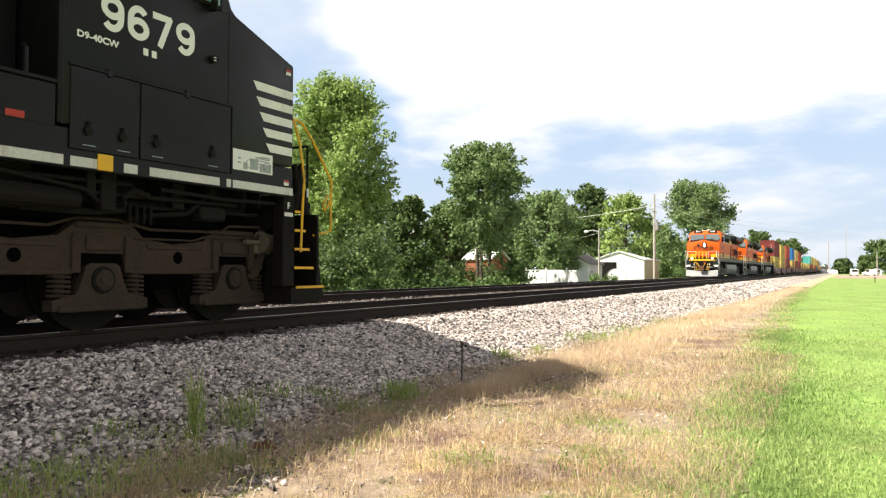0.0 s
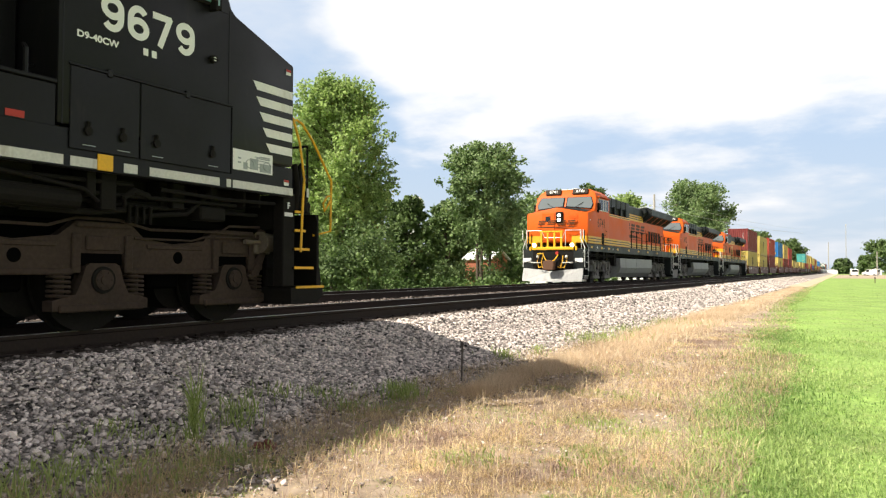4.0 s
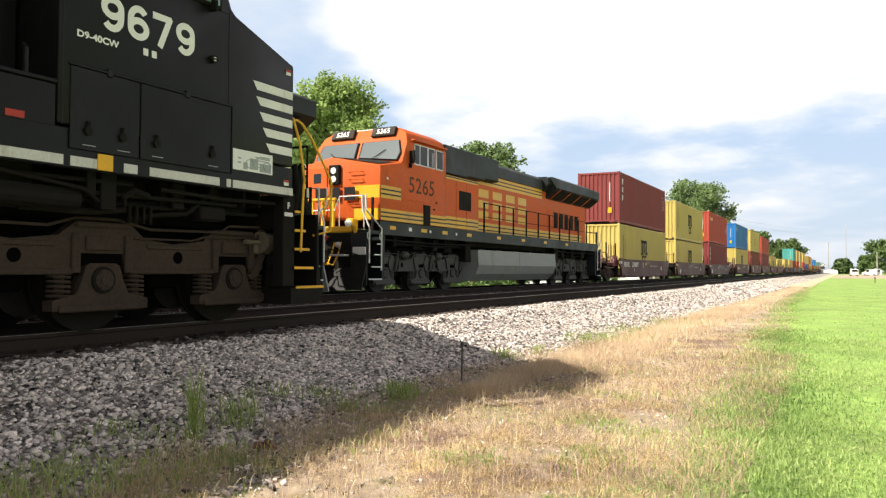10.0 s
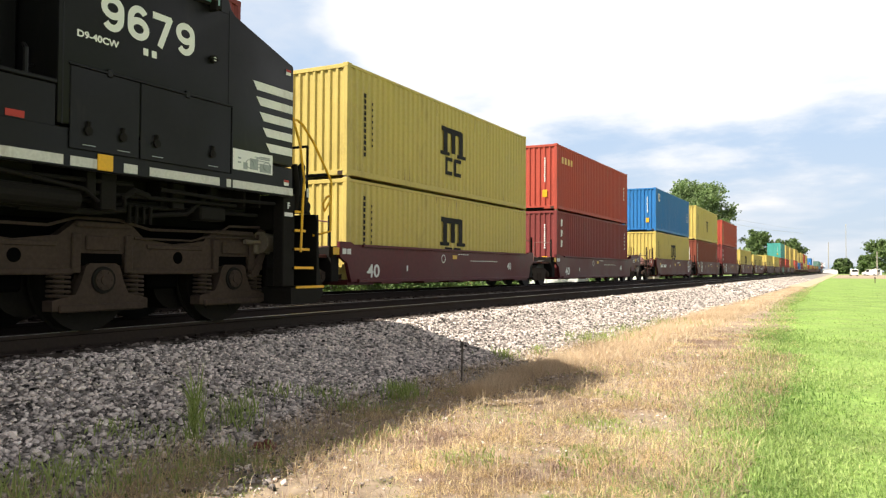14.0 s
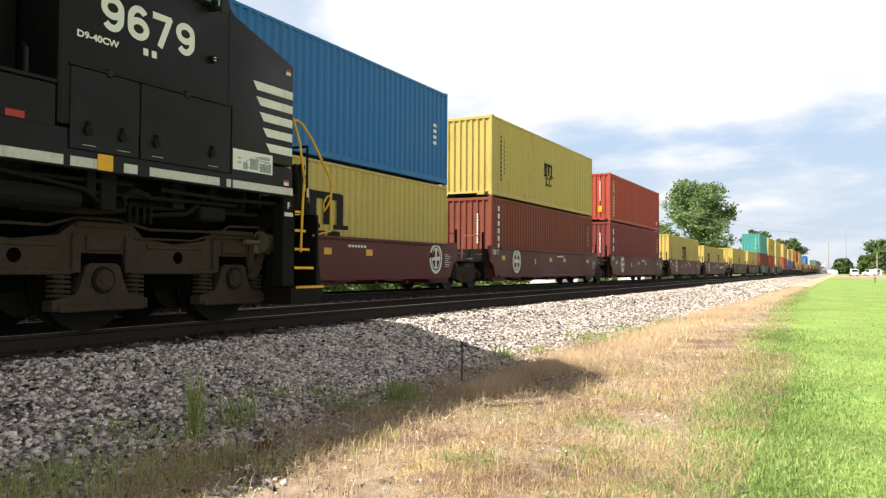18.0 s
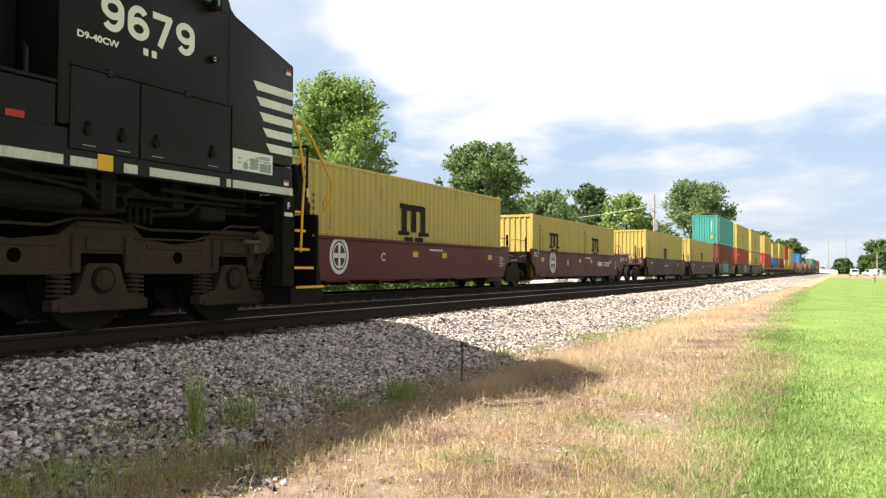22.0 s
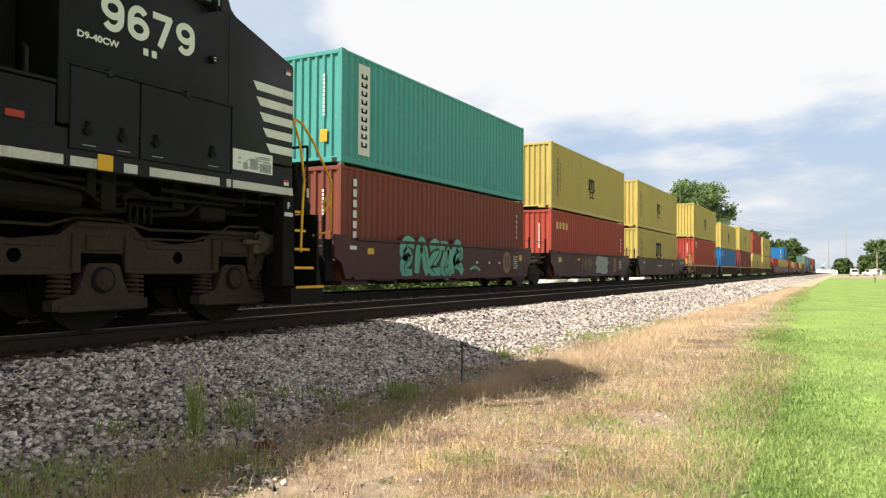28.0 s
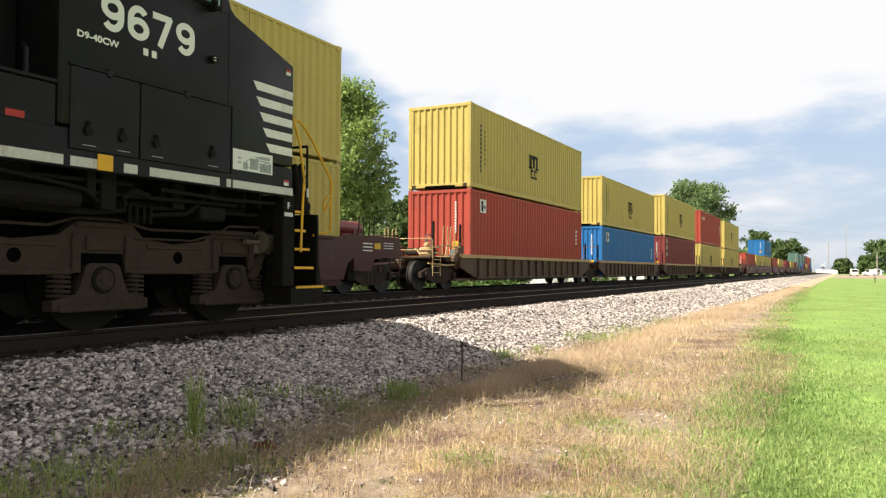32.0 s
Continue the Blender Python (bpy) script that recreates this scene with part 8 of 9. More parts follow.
def tree(x, y, height, radius, leaves, n=9000, size=0.22, base=0.18, clumps=48, label="", seed=1, trunk=0.2, top_heavy=0.0, z0=-0.8, stems=1):
    """A tapered trunk with limbs, and a crown of many small sprays in uneven clumps."""
    global rng
    keep, rng = rng, np.random.default_rng(seed)
    t = thing("tree", label, "tree", "trees beyond the tracks", pose(x, y, z0))
    lo = height * base
    cs, rs = [], []
    # big lobes on a spreading outline, each covered with small clumps on its outer side
    count = max(15, clumps // 5)
    for i in range(count):
        q = (i + 0.5 + rng.uniform(-0.3, 0.3)) / count
        wide = radius * max(0.15, math.sin(math.pi * (0.16 + 0.76 * q ** (0.75 + top_heavy)))) ** 0.6
        rl = radius * rng.uniform(0.26, 0.40)
        a = i * 2.39996 + rng.uniform(-0.5, 0.5)
        d = max(0.0, wide - rl) * rng.uniform(0.75, 1.08)
        mid = Vector((math.cos(a) * d, math.sin(a) * d, min(lo + rl * 0.5 + (height - lo) * 0.92 * q, height - rl * 1.3)))
        for k in range(10):
            u = Vector((rng.normal(), rng.normal(), rng.normal() + 0.25)).normalized()
            cs.append(tuple(mid + u * rl * rng.uniform(0.55, 1.0)))
            rs.append(rl * rng.uniform(0.30, 0.55))
        cs.append(tuple(mid))
        rs.append(rl * 0.85)
        cs.append((mid.x * 0.45, mid.y * 0.45, mid.z - rl * 0.3))
        rs.append(rl * 0.9)
    # a few thin sprays reach past the outline
    for i in range(clumps // 6):
        q = rng.uniform(0.15, 0.95)
        wide = radius * max(0.15, math.sin(math.pi * (0.16 + 0.76 * q ** (0.75 + top_heavy)))) ** 0.6
        a = rng.uniform(0, 6.28)
        cs.append((math.cos(a) * wide * 0.96, math.sin(a) * wide * 0.96, lo + (height - lo) * q))
        rs.append(radius * 0.10)
    cs, rs = np.array(cs), np.array(rs)
    weight = rs ** 2 / np.sum(rs ** 2)
    s = Shape()
    for k in range(stems):
        ox, oy = (0, 0) if stems == 1 else (rng.uniform(-0.5, 0.5), rng.uniform(-0.5, 0.5))
        spine = [Vector((ox + 0.06 * height * noise.noise((i * 0.6 + k * 5, seed, 0)) * i / 5, oy + 0.06 * height * noise.noise((seed, i * 0.6 + k * 5, 3)) * i / 5, height * 0.86 * i / 6)) for i in range(7)]
        for i in range(6):
            r0, r1 = trunk * (1 - i / 6.5), trunk * (1 - (i + 1) / 6.5)
            s.cyl(spine[i], spine[i + 1], r0 * (1.25 if i == 0 else 1), 10, r1, cap=False)
    part("trunk", s, BARK, t, smooth=60)
    s = Shape()
    for i in range(0, len(cs), 5):
        c = Vector(cs[i])
        h0 = max(lo * 0.8, c.z - c.xy.length * 0.9)
        st = Vector((0, 0, min(h0, height * 0.8)))
        mid = st.lerp(c, 0.55) + Vector((0, 0, -0.05 * height * 0.3))
        r = trunk * 0.34
        s.cyl(st, mid, r, 6, r * 0.6, cap=False).cyl(mid, c, r * 0.6, 6, r * 0.2, cap=False)
    tagged(part("limbs", s, BARK, t, smooth=60), kind="stuff")
    v, f = leaf_cloud(n, cs, rs, size, weight=weight)
    me = bpy.data.meshes.new("crown")
    me.vertices.add(len(v))
    me.vertices.foreach_set("co", v.reshape(-1))
    me.loops.add(f.size)
    me.loops.foreach_set("vertex_index", f.reshape(-1).astype(np.int32))
    me.polygons.add(len(f))
    me.polygons.foreach_set("loop_start", (np.arange(len(f)) * 5).astype(np.int32))
    me.materials.append(leaves)
    me.update(calc_edges=True)
    part("crown", me, None, t)
    rng = keep
    return t


def spot(px, depth):
    """Ground place along a bearing; px runs across the view, depth along its middle line."""
    half = math.tan(radians(60.73) / 2)
    r = VIEW.to_3x3() @ Vector(((2 * px / 1568 - 1) * half, 0, -1))
    return r.x * depth, r.y * depth


for px, depth, top, wide, leaves, n, size, base, seed, words, extra in (
        (592, 48, 134, 210, MAPLE, 60000, 0.145, 0.18, 3, "tall sunlit green maple tree", dict(clumps=150, trunk=0.3, top_heavy=0.45)),
        (722, 62, 348, 105, DEEP, 8000, 0.26, 0.03, 5, "dark green rounded tree", {}),
        (858, 60, 254, 166, OLIVE, 30000, 0.185, 0.26, 8, "tall spreading tree with slender bare trunks", dict(clumps=80, top_heavy=0.75, stems=3, trunk=0.16)),
        (790, 74, 352, 90, DEEP, 7000, 0.28, 0.03, 11, "dark green tree behind slender trunks", {}),
        (972, 80, 334, 130, OLIVE, 14000, 0.25, 0.02, 13, "green drooping tree beside a fence", dict(clumps=70)),
        (1045, 112, 328, 100, DEEP, 9000, 0.36, 0.05, 17, "dark green tree behind the sheds", {}),
        (1108, 104, 343, 112, MAPLE, 9000, 0.34, 0.05, 19, "broad green tree behind the sheds", {}),
        (1236, 128, 320, 148, OLIVE, 24000, 0.32, 0.06, 23, "large rounded green tree by the track", dict(clumps=80)),
        (1165, 150, 396, 90, OLIVE, 5000, 0.45, 0.03, 29, "green tree behind a pole", {}),
        (1345, 300, 410, 64, DEEP, 4500, 0.85, 0.05, 31, "distant dark green rounded tree", {}),
        (1392, 320, 424, 70, DEEP, 4500, 0.9, 0.05, 37, "distant dark green rounded tree", {}),
        (1318, 260, 440, 44, OLIVE, 3000, 0.8, 0.05, 41, "distant olive green low tree", {}),
        (1491, 420, 458, 34, DEEP, 3000, 1.1, 0.05, 43, "distant dark tree beyond the lawn", {}),
        (1574, 330, 423, 84, DEEP, 5000, 0.95, 0.05, 47, "dark tree beyond the lawn", {}),
        (1535, 380, 452, 34, DEEP, 3000, 1.0, 0.05, 53, "distant dark tree beyond the lawn", {}),
        (520, 62, 300, 150, DEEP, 8000, 0.28, 0.03, 59, "dark green tree behind the maple", {}),
        (650, 84, 330, 150, DEEP, 9000, 0.34, 0.02, 73, "dark green tree at the yard's back", {}),
        (815, 92, 372, 150, DEEP, 8000, 0.36, 0.02, 79, "dark green tree at the yard's back", {}),
        (905, 96, 350, 130, DEEP, 8000, 0.36, 0.02, 83, "dark green tree at the yard's back", {}),
        (1010, 120, 372, 130, DEEP, 7000, 0.42, 0.02, 89, "dark green tree at the yard's back", {}),
        (1180, 170, 425, 160, DEEP, 5000, 0.55, 0.02, 97, "low dark green trees far behind", {}),
        (430, 55, 230, 160, MAPLE, 6000, 0.3, 0.12, 61, "green maple tree beyond the tracks", {}),
        (250, 60, 240, 200, OLIVE, 6000, 0.3, 0.12, 67, "olive green tree beyond the tracks", {}),
        (60, 58, 220, 200, MAPLE, 6000, 0.3, 0.12, 71, "green maple tree beyond the tracks", {})):
    f = 1338.0
    x, y = spot(px, depth)
    horizon = 441 + f * 0.02662 + (px - 784) * 0.0056
    h = (horizon - top) / f * depth + 0.66 + 0.8
    tree(x, y, h, wide / f * depth / 2, leaves, int(n * 1.5), size, base, label=words, seed=seed, **extra)


def hedge(px, depth, w, h, n, seed, leaves=WEED):
    global rng
    keep, rng = rng, np.random.default_rng(seed)
    x, y = spot(px, depth)
    cs = np.array([(rng.uniform(-w / 2, w / 2), rng.uniform(-0.6, 0.6), h * rng.uniform(0.25, 0.6)) for _ in range(14)])
    v, f = leaf_cloud(n, cs, np.full(14, h * 0.45), 0.17)
    me = bpy.data.meshes.new("foliage")
    me.from_pydata(v.tolist(), [], f.tolist())
    me.materials.append(leaves)
    bush = thing("bush", "leafy green foliage beside the track", "bush", "bushes beyond the tracks", pose(x, y, -0.8, 0, 0, 28))
    part("foliage", me, None, bush)
    s = Shape()
    for c in cs:
        foot = Vector((c[0] * 0.85, c[1] * 0.5, 0.0))
        s.cyl(foot, foot.lerp(Vector(c), 0.5), 0.03, 6, 0.02, cap=False).cyl(foot.lerp(Vector(c), 0.5), Vector(c), 0.02, 6, 0.008, cap=False)
    tagged(part("stems", s, BARK, bush), kind="stuff")
    rng = keep
    return bush


# last two are added: dark foliage for the maple's shaded lower crown
for i, (px, depth, w, h, n) in enumerate(((840, 45, 4.5, 0.95, 3000), (760, 47, 4.5, 0.8, 2600), (690, 46, 3.0, 0.6, 1800), (900, 60, 2.4, 2.4, 2600), (580, 54, 3, 1.0, 1500), (560, 60, 5, 3.0, 3500), (640, 64, 6, 3.2, 4500), (700, 66, 5, 2.6, 3500), (800, 66, 6, 2.2, 3500), (660, 54, 3, 1.4, 1500), (1047, 70, 0.7, 1.1, 500), (1078, 74, 1.0, 0.9, 500), (1225, 118, 4, 2.4, 1500), (618, 43.5, 3.6, 3.4, 6500), (560, 44, 3.5, 2.6, 4000))):
    hedge(px, depth, w, h, n, 100 + i, DEEP if i == 3 or 5 <= i <= 8 or i > 12 else BUSH)

# ---- sheds, fence, poles ----
SIDING = mat("white_siding", (0.82, 0.83, 0.86), 0.6, vary=0.08, scale=2, bump=0.05, dirt=(0.5, 0.49, 0.46), dirt_amount=0.1)
METAL_WHITE = mat("white_ribbed_metal", (0.85, 0.85, 0.86), 0.45, vary=0.08, scale=2, bump=0.05)
TAN_WALL = mat("tan_ribbed_metal", (0.60, 0.54, 0.43), 0.5, vary=0.1, scale=2, bump=0.05)
ROOF_GREY = mat("grey_shingles", (0.26, 0.25, 0.24), 0.9, vary=0.25, scale=5, bump=0.4, bscale=20)
BRICK = mat("red_brick", (0.36, 0.12, 0.07), 0.85, vary=0.3, scale=4, bump=0.3)
VINYL = mat("white_vinyl", (0.78, 0.78, 0.76), 0.45, vary=0.06, scale=3, bump=0.03)
POLE_WOOD = mat("grey_pole_wood", (0.42, 0.39, 0.35), 0.85, vary=0.25, scale=5, bump=0.4, bscale=30)
WIRE = mat("pale_cable", (0.62, 0.62, 0.60), 0.6, vary=0.05, bump=0.0)


def shed(name, x, y, w, l, eave, ridge, wall, side, roof, label, ridge_along="y"):
    """A gabled building; its corner nearest the track and the camera at (x, y)."""
    b = thing(name, label, "shed", m=pose(x, y, -0.8))
    s = Shape()
    t = 0.12
    if ridge_along == "y":
        s.prism([(-w, 0), (-w, eave), (-w / 2, ridge), (0, eave), (0, 0)], 0, t, "y")
        s.prism([(-w, 0), (-w, eave), (-w / 2, ridge), (0, eave), (0, 0)], l - t, l, "y")
        part("gable_wall", s, wall, b)
        s = Shape()
        s.box(-t, 0.004, t, l - t, 0, eave).box(-w, -w + t, t, l - t, 0, eave)
        part("side_wall", s, side, b)
        for sx in (0, 1):
            s = Shape()
            a = (-w - 0.2, eave - 0.06) if sx else (0.2, eave - 0.06)
            s.prism([a, (-w / 2, ridge + 0.04), (-w / 2, ridge + 0.12), (a[0], a[1] + 0.1)], -0.25, l + 0.25, "y")
            part("roof_slope", s, roof, b)
        s = Shape()
        for i in range(int(l / 0.6)):
            s.box(0.004, 0.03, 0.3 + i * 0.6, 0.36 + i * 0.6, 0.05, eave - 0.1)
        part("wall_rib", s, side, b)
    else:
        s = Shape()
        s.prism([(0, 0), (0, eave), (l / 2, ridge), (l, eave), (l, 0)], -t, 0.0)
        s.prism([(0, 0), (0, eave), (l / 2, ridge), (l, eave), (l, 0)], -w, -w + t)
        part("gable_wall", s, side, b)
        s = Shape()
        s.box(-w + t, -t, 0, t, 0, eave).box(-w + t, -t, l - t, l, 0, eave)
        part("side_wall", s, wall, b)
        for e in (0, 1):
            s = Shape()
            a = (l + 0.25, eave - 0.05) if e else (-0.25, eave - 0.05)
            s.prism([a, (l / 2, ridge + 0.04), (l / 2, ridge + 0.13), (a[0], a[1] + 0.1)], -w - 0.25, 0.25)
            part("roof_slope", s, roof, b)
    return b


sx_, sy_ = spot(1140, 98)
metal = shed("metal_shed", sx_, sy_, 6.6, 9.0, 2.85, 3.85, METAL_WHITE, TAN_WALL, METAL_WHITE, "white and tan ribbed metal shed")
# near-black sheet on the gable, painted as the doorway's inner shade
s = Shape()
s.box(-5.9, -3.6, -0.02, 0.03, 0.0, 2.5, 0.01)
part("shed_door", s, UNDER, metal, "near-black panel for the shade in an open doorway")
gx, gy = spot(1041, 80)
gar = shed("garage", gx, gy, 4.6, 5.2, 2.1, 3.5, SIDING, SIDING, ROOF_GREY, "white sided garage with a grey shingle roof")
# arched white shelter beside the sheds
ax, ay = spot(1092, 78)
sh = thing("garden_shelter", "small white arched shelter with an open end", "shelter", m=pose(ax, ay, -0.8, 0, 0, 20))
s = Shape()
arc = [(0.95 * math.cos(a), 0.75 + 0.85 * math.sin(a)) for a in np.linspace(0, math.pi, 15)]
s.prism([(0.95, 0)] + arc + [(-0.95, 0)], 0.0, 0.06, "y")
part("end_panel", s, METAL_WHITE, sh)
s = Shape()
outer, inner = [(a * 1.04, 0.75 + (b - 0.75) * 1.04) for a, b in arc], arc
s.prism([(0.99, 0)] + outer + [(-0.99, 0), (-0.95, 0)] + inner[::-1] + [(0.95, 0)], 0.06, 2.6, "y")
part("arched_cover", s, ROOF_GREY, sh)


def fence(px0, px1, depth0, depth1, h):
    (x0, y0), (x1, y1) = spot(px0, depth0), spot(px1, 1.0)
    x1, y1 = x1 * y0 / y1, y0
    d = Vector((x1 - x0, y1 - y0, 0))
    n = max(1, round(d.length / 1.9))
    f = thing("fence", "white vinyl panel fence beyond the tracks", "fence", m=pose(x0, y0, -0.8, 0, 0, math.degrees(math.atan2(d.y, d.x))))
    w = d.length / n
    for i in range(n + 1):
        s = Shape()
        s.box(i * w - 0.065, i * w + 0.065, -0.065, 0.065, 0, h + 0.12, 0.01)
        s.prism([(i * w - 0.08, h + 0.12), (i * w + 0.08, h + 0.12), (i * w, h + 0.2)], -0.08, 0.08, "y")
        part("post", s, VINYL, f)
        if i < n:
            for z in (0.1, h - 0.1):
                s = Shape()
                s.box(i * w + 0.066, (i + 1) * w - 0.066, -0.03, 0.03, z, z + 0.1, 0.008)
                part("fence_rail", s, VINYL, f)
            s = Shape()
            k = int((w - 0.14) / 0.16)
            for j in range(k):
                a = i * w + 0.07 + j * (w - 0.14) / k
                s.box(a, a + (w - 0.14) / k - 0.006, -0.012, 0.012, 0.2, h - 0.1)
            each("picket", s, VINYL, f)


fence(931, 1040, 68, 0, 1.45)


def utility_pole(px, depth, h, label, arms=True, r=0.15):
    x, y = spot(px, depth)
    p = thing("utility_pole", label, "pole", m=pose(x, y, -0.8))
    s = Shape()
    s.cyl((0, 0, 0), (0, 0, h), r, 12, r * 0.7)
    part("shaft", s, POLE_WOOD, p, smooth=40)
    if arms:
        s = Shape()
        s.box(-0.06, 0.06, -1.1, 1.1, h * 0.80, h * 0.80 + 0.12, 0.01)
        part("crossarm", s, POLE_WOOD, p)
        for y0 in (-0.95, -0.4, 0.4, 0.95):
            s = Shape()
            s.cyl((0, y0, h * 0.80 + 0.12), (0, y0, h * 0.80 + 0.3), 0.05, 8, 0.03)
            part("insulator", s, WIRE, p)
        s = Shape()
        s.cyl((0.32, 0, h * 0.60), (0.32, 0, h * 0.60 + 0.85), 0.22, 14)
        s.box(0.1, 0.34, -0.05, 0.05, h * 0.6 + 0.2, h * 0.6 + 0.3)
        part("transformer", s, SILVER, p)
    return x, y, h


def cable(a, b, sag, r, label):
    s = Shape()
    a, b = Vector(a), Vector(b)
    s.tube([a.lerp(b, i / 16) + Vector((0, 0, -sag * 4 * (i / 16) * (1 - i / 16))) for i in range(17)], r, 5)
    solid("cable", s, WIRE, label, "cable", "overhead cables")


px_, py_, ph_ = utility_pole(1158, 84, 9.9, "grey wooden utility pole with a crossarm")
(lx, ly), (rx, ry) = spot(905, 96), spot(1420, 150)
cable((px_, py_, 7.9), (lx, ly, 6.6), 0.35, 0.035, "pale sagging overhead cable")
cable((px_, py_, 7.8), (rx, ry, 8.2), 0.5, 0.018, "pale sagging overhead cable")
cable((px_, py_, 8.6), (rx, ry, 9.0), 0.5, 0.012, "pale sagging overhead cable")
lx2, ly2, lh = utility_pole(1060, 76, 5.6, "slim grey yard pole with a lamp", arms=False, r=0.09)
s = Shape()
s.tube([(0, 0, 5.3), (-0.7, 0.2, 5.5), (-1.3, 0.4, 5.45)], 0.03, 6).ball((-1.45, 0.45, 5.35), 0.25, 12, 8, (1, 1, 0.7))
solid("yard_lamp", s, WIRE, "white globe yard lamp on an arm", "lamp", m=pose(lx2, ly2, -0.8))
cable((lx2, ly2, 4.4), (lx2 - 9, ly2 + 4, 3.6), 0.3, 0.02, "thin dark sagging cable")
utility_pole(1466, 420, 17.5, "tall slim distant wooden pole", arms=False, r=0.3)
utility_pole(1414, 330, 14.0, "distant pole behind the train", arms=False, r=0.25)
utility_pole(1552, 190, 6.5, "slim pole beyond the lawn", arms=False, r=0.14)
utility_pole(1440, 420, 9.0, "slim distant wooden pole", arms=False, r=0.2)

# radio mast
mx_, my_ = spot(1497, 900)
mast = thing("radio_mast", "thin distant lattice radio mast", "mast", m=pose(mx_, my_, -0.8))
s = Shape()
for a in range(3):
    c, d = 0.55 * math.cos(a * 2.1), 0.55 * math.sin(a * 2.1)
    s.cyl((c, d, 0), (c, d, 58), 0.12, 6)
for i in range(29):
    for a in range(3):
        p0 = (0.55 * math.cos(a * 2.1), 0.55 * math.sin(a * 2.1), i * 2)
        p1 = (0.55 * math.cos(a * 2.1 + 2.1), 0.55 * math.sin(a * 2.1 + 2.1), i * 2 + 2)
        s.cyl(p0, p1, 0.07, 4)
part("lattice", s, POLE_WOOD, mast)

# water tower dome over the trees
wx, wy = spot(731, 420)
wt = thing("water_tower", "distant white domed water tower", "water tower", m=pose(wx, wy, -0.8))
s = Shape()
s.ball((0, 0, 38.0), 6.0, 20, 12, (1, 1, 0.72))
part("tank", s, WHITE_PAINT, wt, smooth=60)
s = Shape()
s.cyl((0, 0, 0), (0, 0, 34.5), 1.6, 14, 1.3)
part("stem", s, WHITE_PAINT, wt, smooth=60)

# brick house glimpsed between the trunks
bx, by = spot(868, 70)
house = shed("brick_house", bx, by, 2.6, 4.0, 2.4, 3.3, BRICK, BRICK, METAL_WHITE, "low red brick house behind trees", "x")
tagged(house, category="house")

# distant white buildings and vehicles along the street
for px, depth, w, l, e, r, words in ((1482, 390, 7, 8, 2.0, 2.7, "distant low white building"), (1458, 400, 4, 6, 2.2, 2.8, "distant white building by the track"), (1560, 300, 4, 6, 1.9, 2.6, "white house beyond the lawn")):
    x, y = spot(px, depth)
    tagged(shed("far_building", x, y, w, l, e, r, SIDING, SIDING, METAL_WHITE, words), category="building")


def parked_van(px, depth, paint, label, turn=0, rz=0.0):
    x, y = spot(px, depth)
    v = thing("parked_van", label, "vehicle", m=pose(x, y, -0.8, 0, 0, turn))
    s = Shape()
    s.prism([(-2.5, 0.45), (-2.5, 1.9), (-2.3, 2.1), (0.9, 2.1), (1.5, 1.35), (2.4, 1.15), (2.5, 0.9), (2.5, 0.45)], -0.95, 0.95)
    part("body", s, paint, v)
    for sx in (-1, 1):
        s = Shape()
        s.prism([(0.1, 1.35), (0.1, 1.95), (0.85, 1.95), (1.3, 1.35)], sx * 0.95, sx * 0.957)
        part("window", s, GLASS, v)
        for yy in (-1.6, 1.6):
            s = Shape()
            s.cyl((sx * 0.78, yy, 0.36), (sx * 0.98, yy, 0.36), 0.36, 18)
            w = part("wheel", s, UNDER, v)
            s = Shape()
            s.cyl((sx * 0.98, yy, 0.36), (sx * 0.99, yy, 0.36), 0.2, 14)
            part("rim", s, SILVER, w)
    s = Shape()
    s.prism([(-0.8, 1.35), (-0.75, 1.95), (0.75, 1.95), (0.8, 1.35)], -2.515, -2.50, "y")
    part("rear_window", s, GLASS, v)


parked_van(1511, 225, WHITE_PAINT, "distant parked white van", 4)
parked_van(1541, 250, WHITE_PAINT, "white van parked beyond the lawn", 60)
tx_, ty_ = spot(612, 52)
tank = thing("propane_tank", "white propane tank on legs under the maple", "tank", m=pose(tx_, ty_, -0.8, 0, 0, 30))
s = Shape()
s.cyl((-0.75, 0, 0.95), (0.75, 0, 0.95), 0.42, 20).ball((-0.75, 0, 0.95), 0.42, 14, 9, (0.6, 1, 1)).ball((0.75, 0, 0.95), 0.42, 14, 9, (0.6, 1, 1))
part("shell", s, WHITE_PAINT, tank, smooth=50)
for a in (-0.6, 0.6):
    part("leg", Shape().box(a - 0.06, a + 0.06, -0.3, 0.3, 0, 0.6, 0.01), SILVER, tank)
s = Shape()
qx, qy = spot(1548, 92)
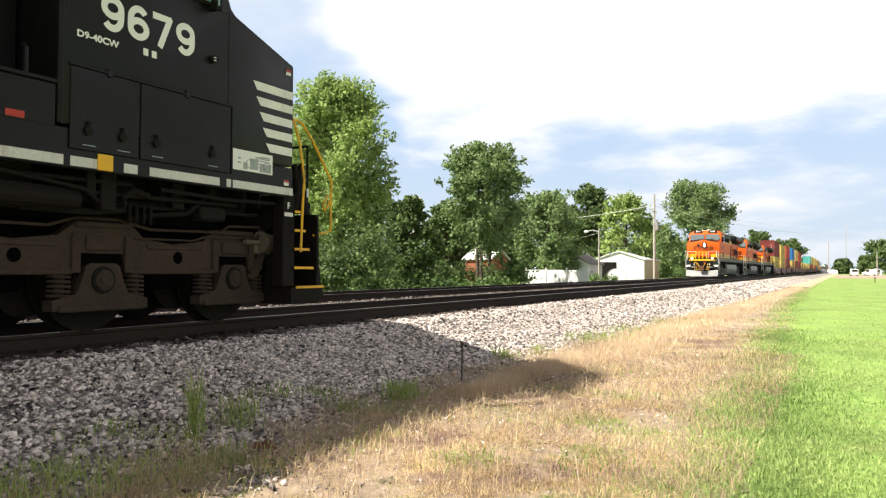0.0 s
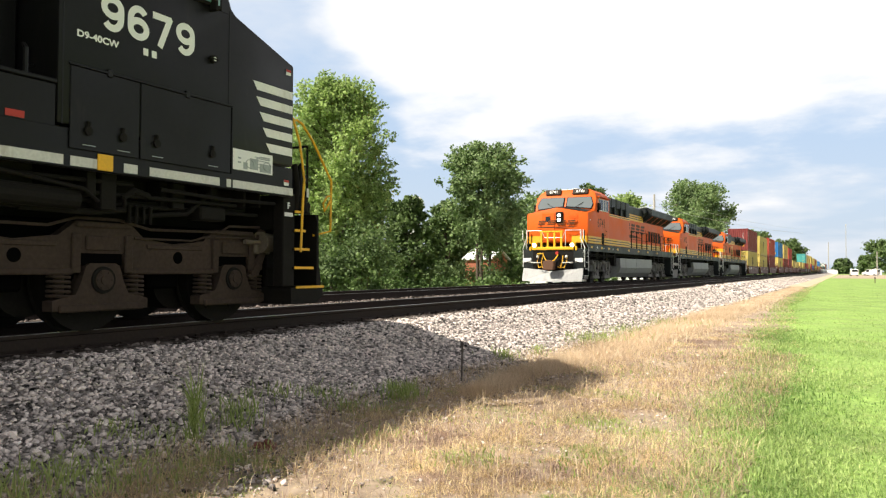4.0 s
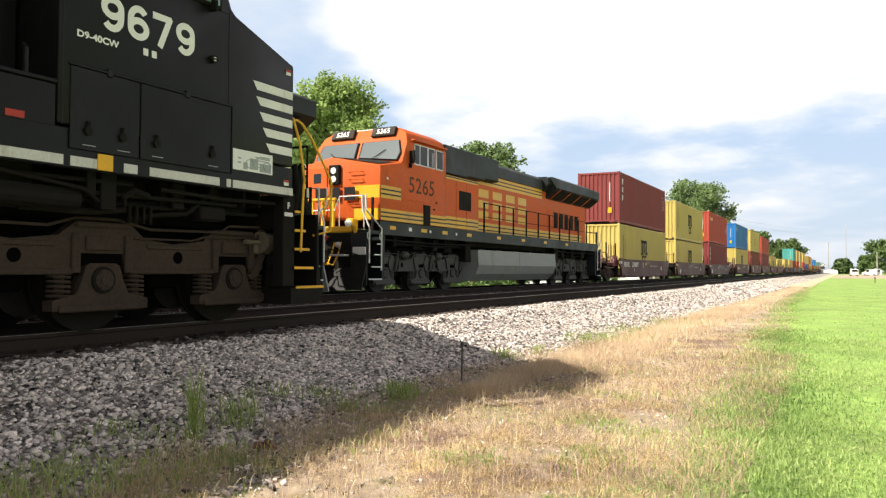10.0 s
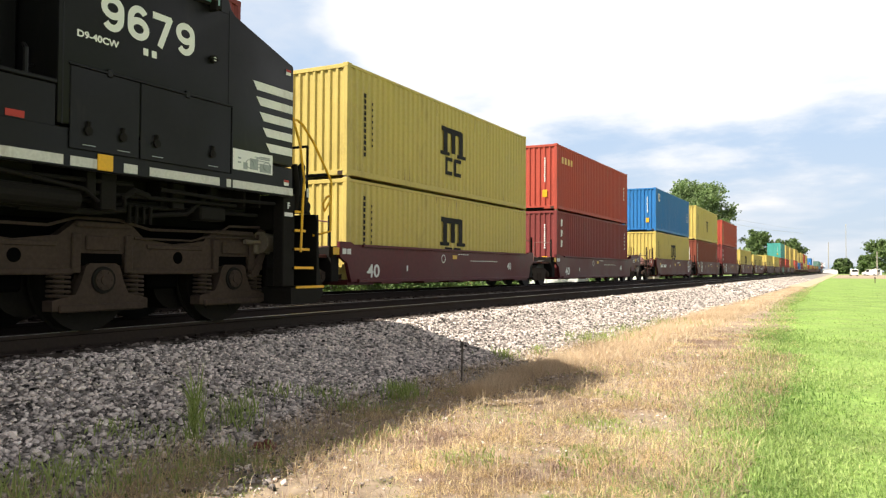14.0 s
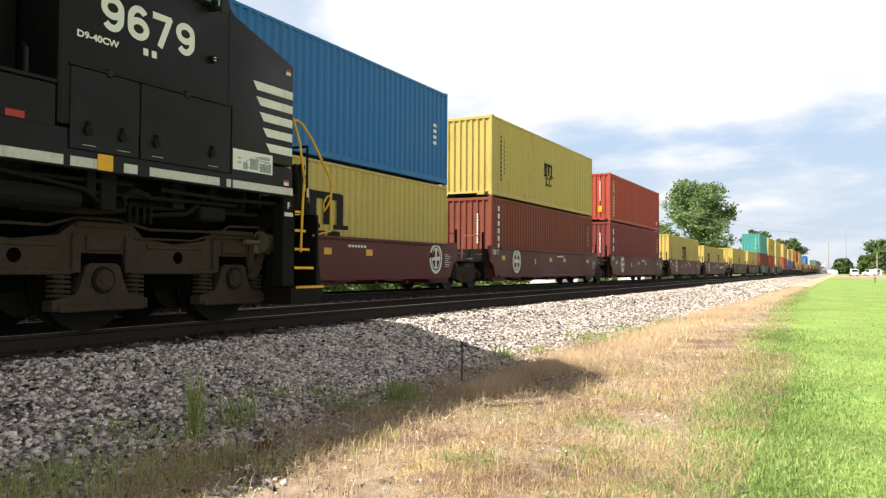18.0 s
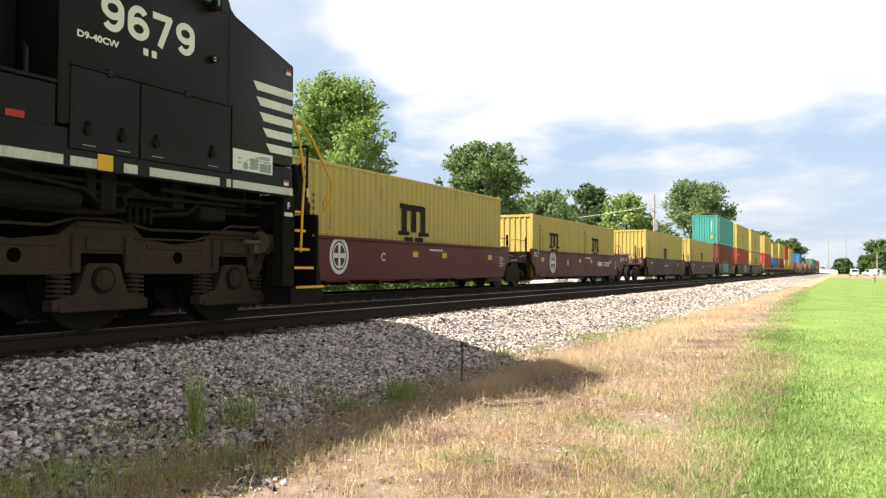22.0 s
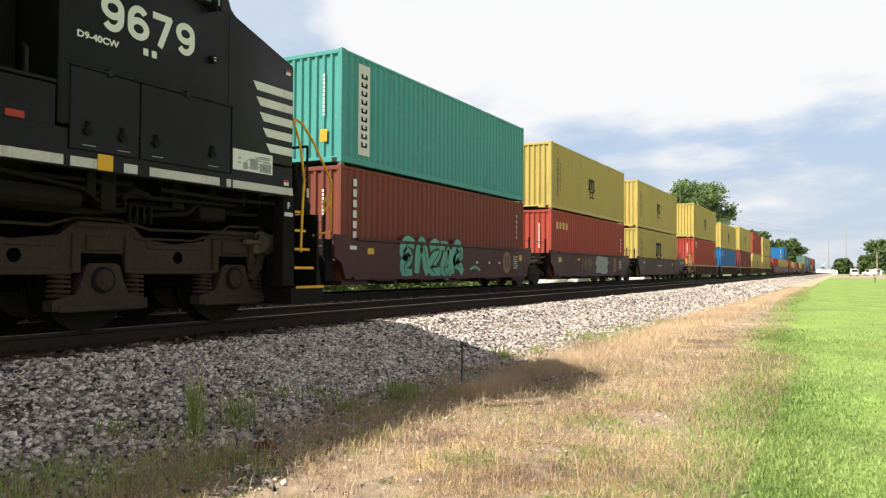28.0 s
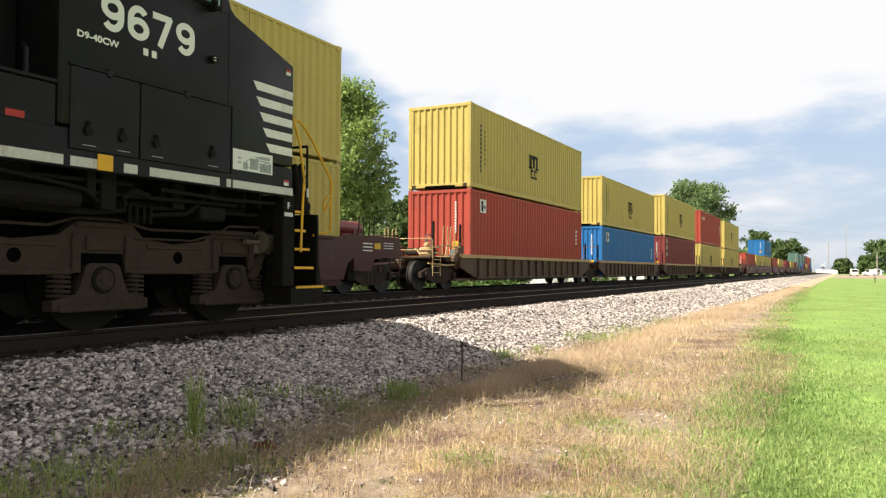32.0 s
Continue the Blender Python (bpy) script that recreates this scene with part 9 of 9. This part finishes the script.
s.box(-0.05, 0.05, -0.05, 0.05, 0, 0.75, 0.01).box(-0.08, 0.08, -0.07, 0.07, 0.55, 0.72, 0.01)
solid("marker_post", s, BARK, "short brown wooden post on the lawn", "post", m=pose(qx, qy, -0.76))
cx_, cy_ = spot(1456, 300)
sig = thing("crossing_signal", "distant white railway crossing signal", "signal", m=pose(cx_, cy_, -0.8))
part("mast", Shape().cyl((0, 0, 0), (0, 0, 4.6), 0.12, 8), SILVER, sig)
for a in (-40, 40):
    part("crossbuck", Shape().box(-1.1, 1.1, -0.06, -0.03, -0.14, 0.14, 0.01), WHITE_PAINT, sig, m=pose(0, -0.1, 4.1, 0, a, 0))
part("light_bar", Shape().box(-0.8, 0.8, -0.1, 0.0, 2.6, 2.95, 0.03), UNDER, sig)
kx, ky = spot(1226, 112)
sg = thing("trackside_sign", "small white trackside sign on a post", "sign", m=pose(kx, ky, -0.8, 0, 0, 10))
part("post", Shape().cyl((0, 0, 0), (0, 0, 2.3), 0.05, 8), POLE_WOOD, sg)
part("sign_panel", Shape().box(-0.45, 0.45, -0.07, -0.05, 1.8, 2.5, 0.01), WHITE_PAINT, sg)

# ---- single stones of the ballast edge ----
pebbles = []
for d in PEBBLES:
    me = bpy.data.meshes.new("stone")
    me.from_pydata((d * np.array([1, 1, 0.8])).tolist(), [], PEBBLE_TRIS.tolist())
    me.materials.append(STONE_ONE)
    pebbles.append(me)
for i in range(210):
    y = float(rng.uniform(2.4, 5.6))
    x = float(rng.uniform(-5.6, -4.35))
    r = float(rng.uniform(0.026, 0.042))
    ob = part("stone", pebbles[i % len(pebbles)], None, ballast, m=pose(x, y, max(bed_z(x), -0.76) + r * 0.55, *rng.uniform(0, 360, 3)))
    ob.scale = (r, r, r)


def motions():
    times = [float(t) for t in range(0, 33)]
    for ob, u, z in MOVERS:
        walk(ob, [(t, pose(FAR_X, u - covered(t), z)) for t in times])
    turns = [i / 15 for i in range(0, 481)]
    start = covered(0)
    for ob, y, r in WHEELS:
        walk(ob, [(t, pose(0, y, r, math.degrees((covered(t) - start) / r))) for t in turns])


motions()
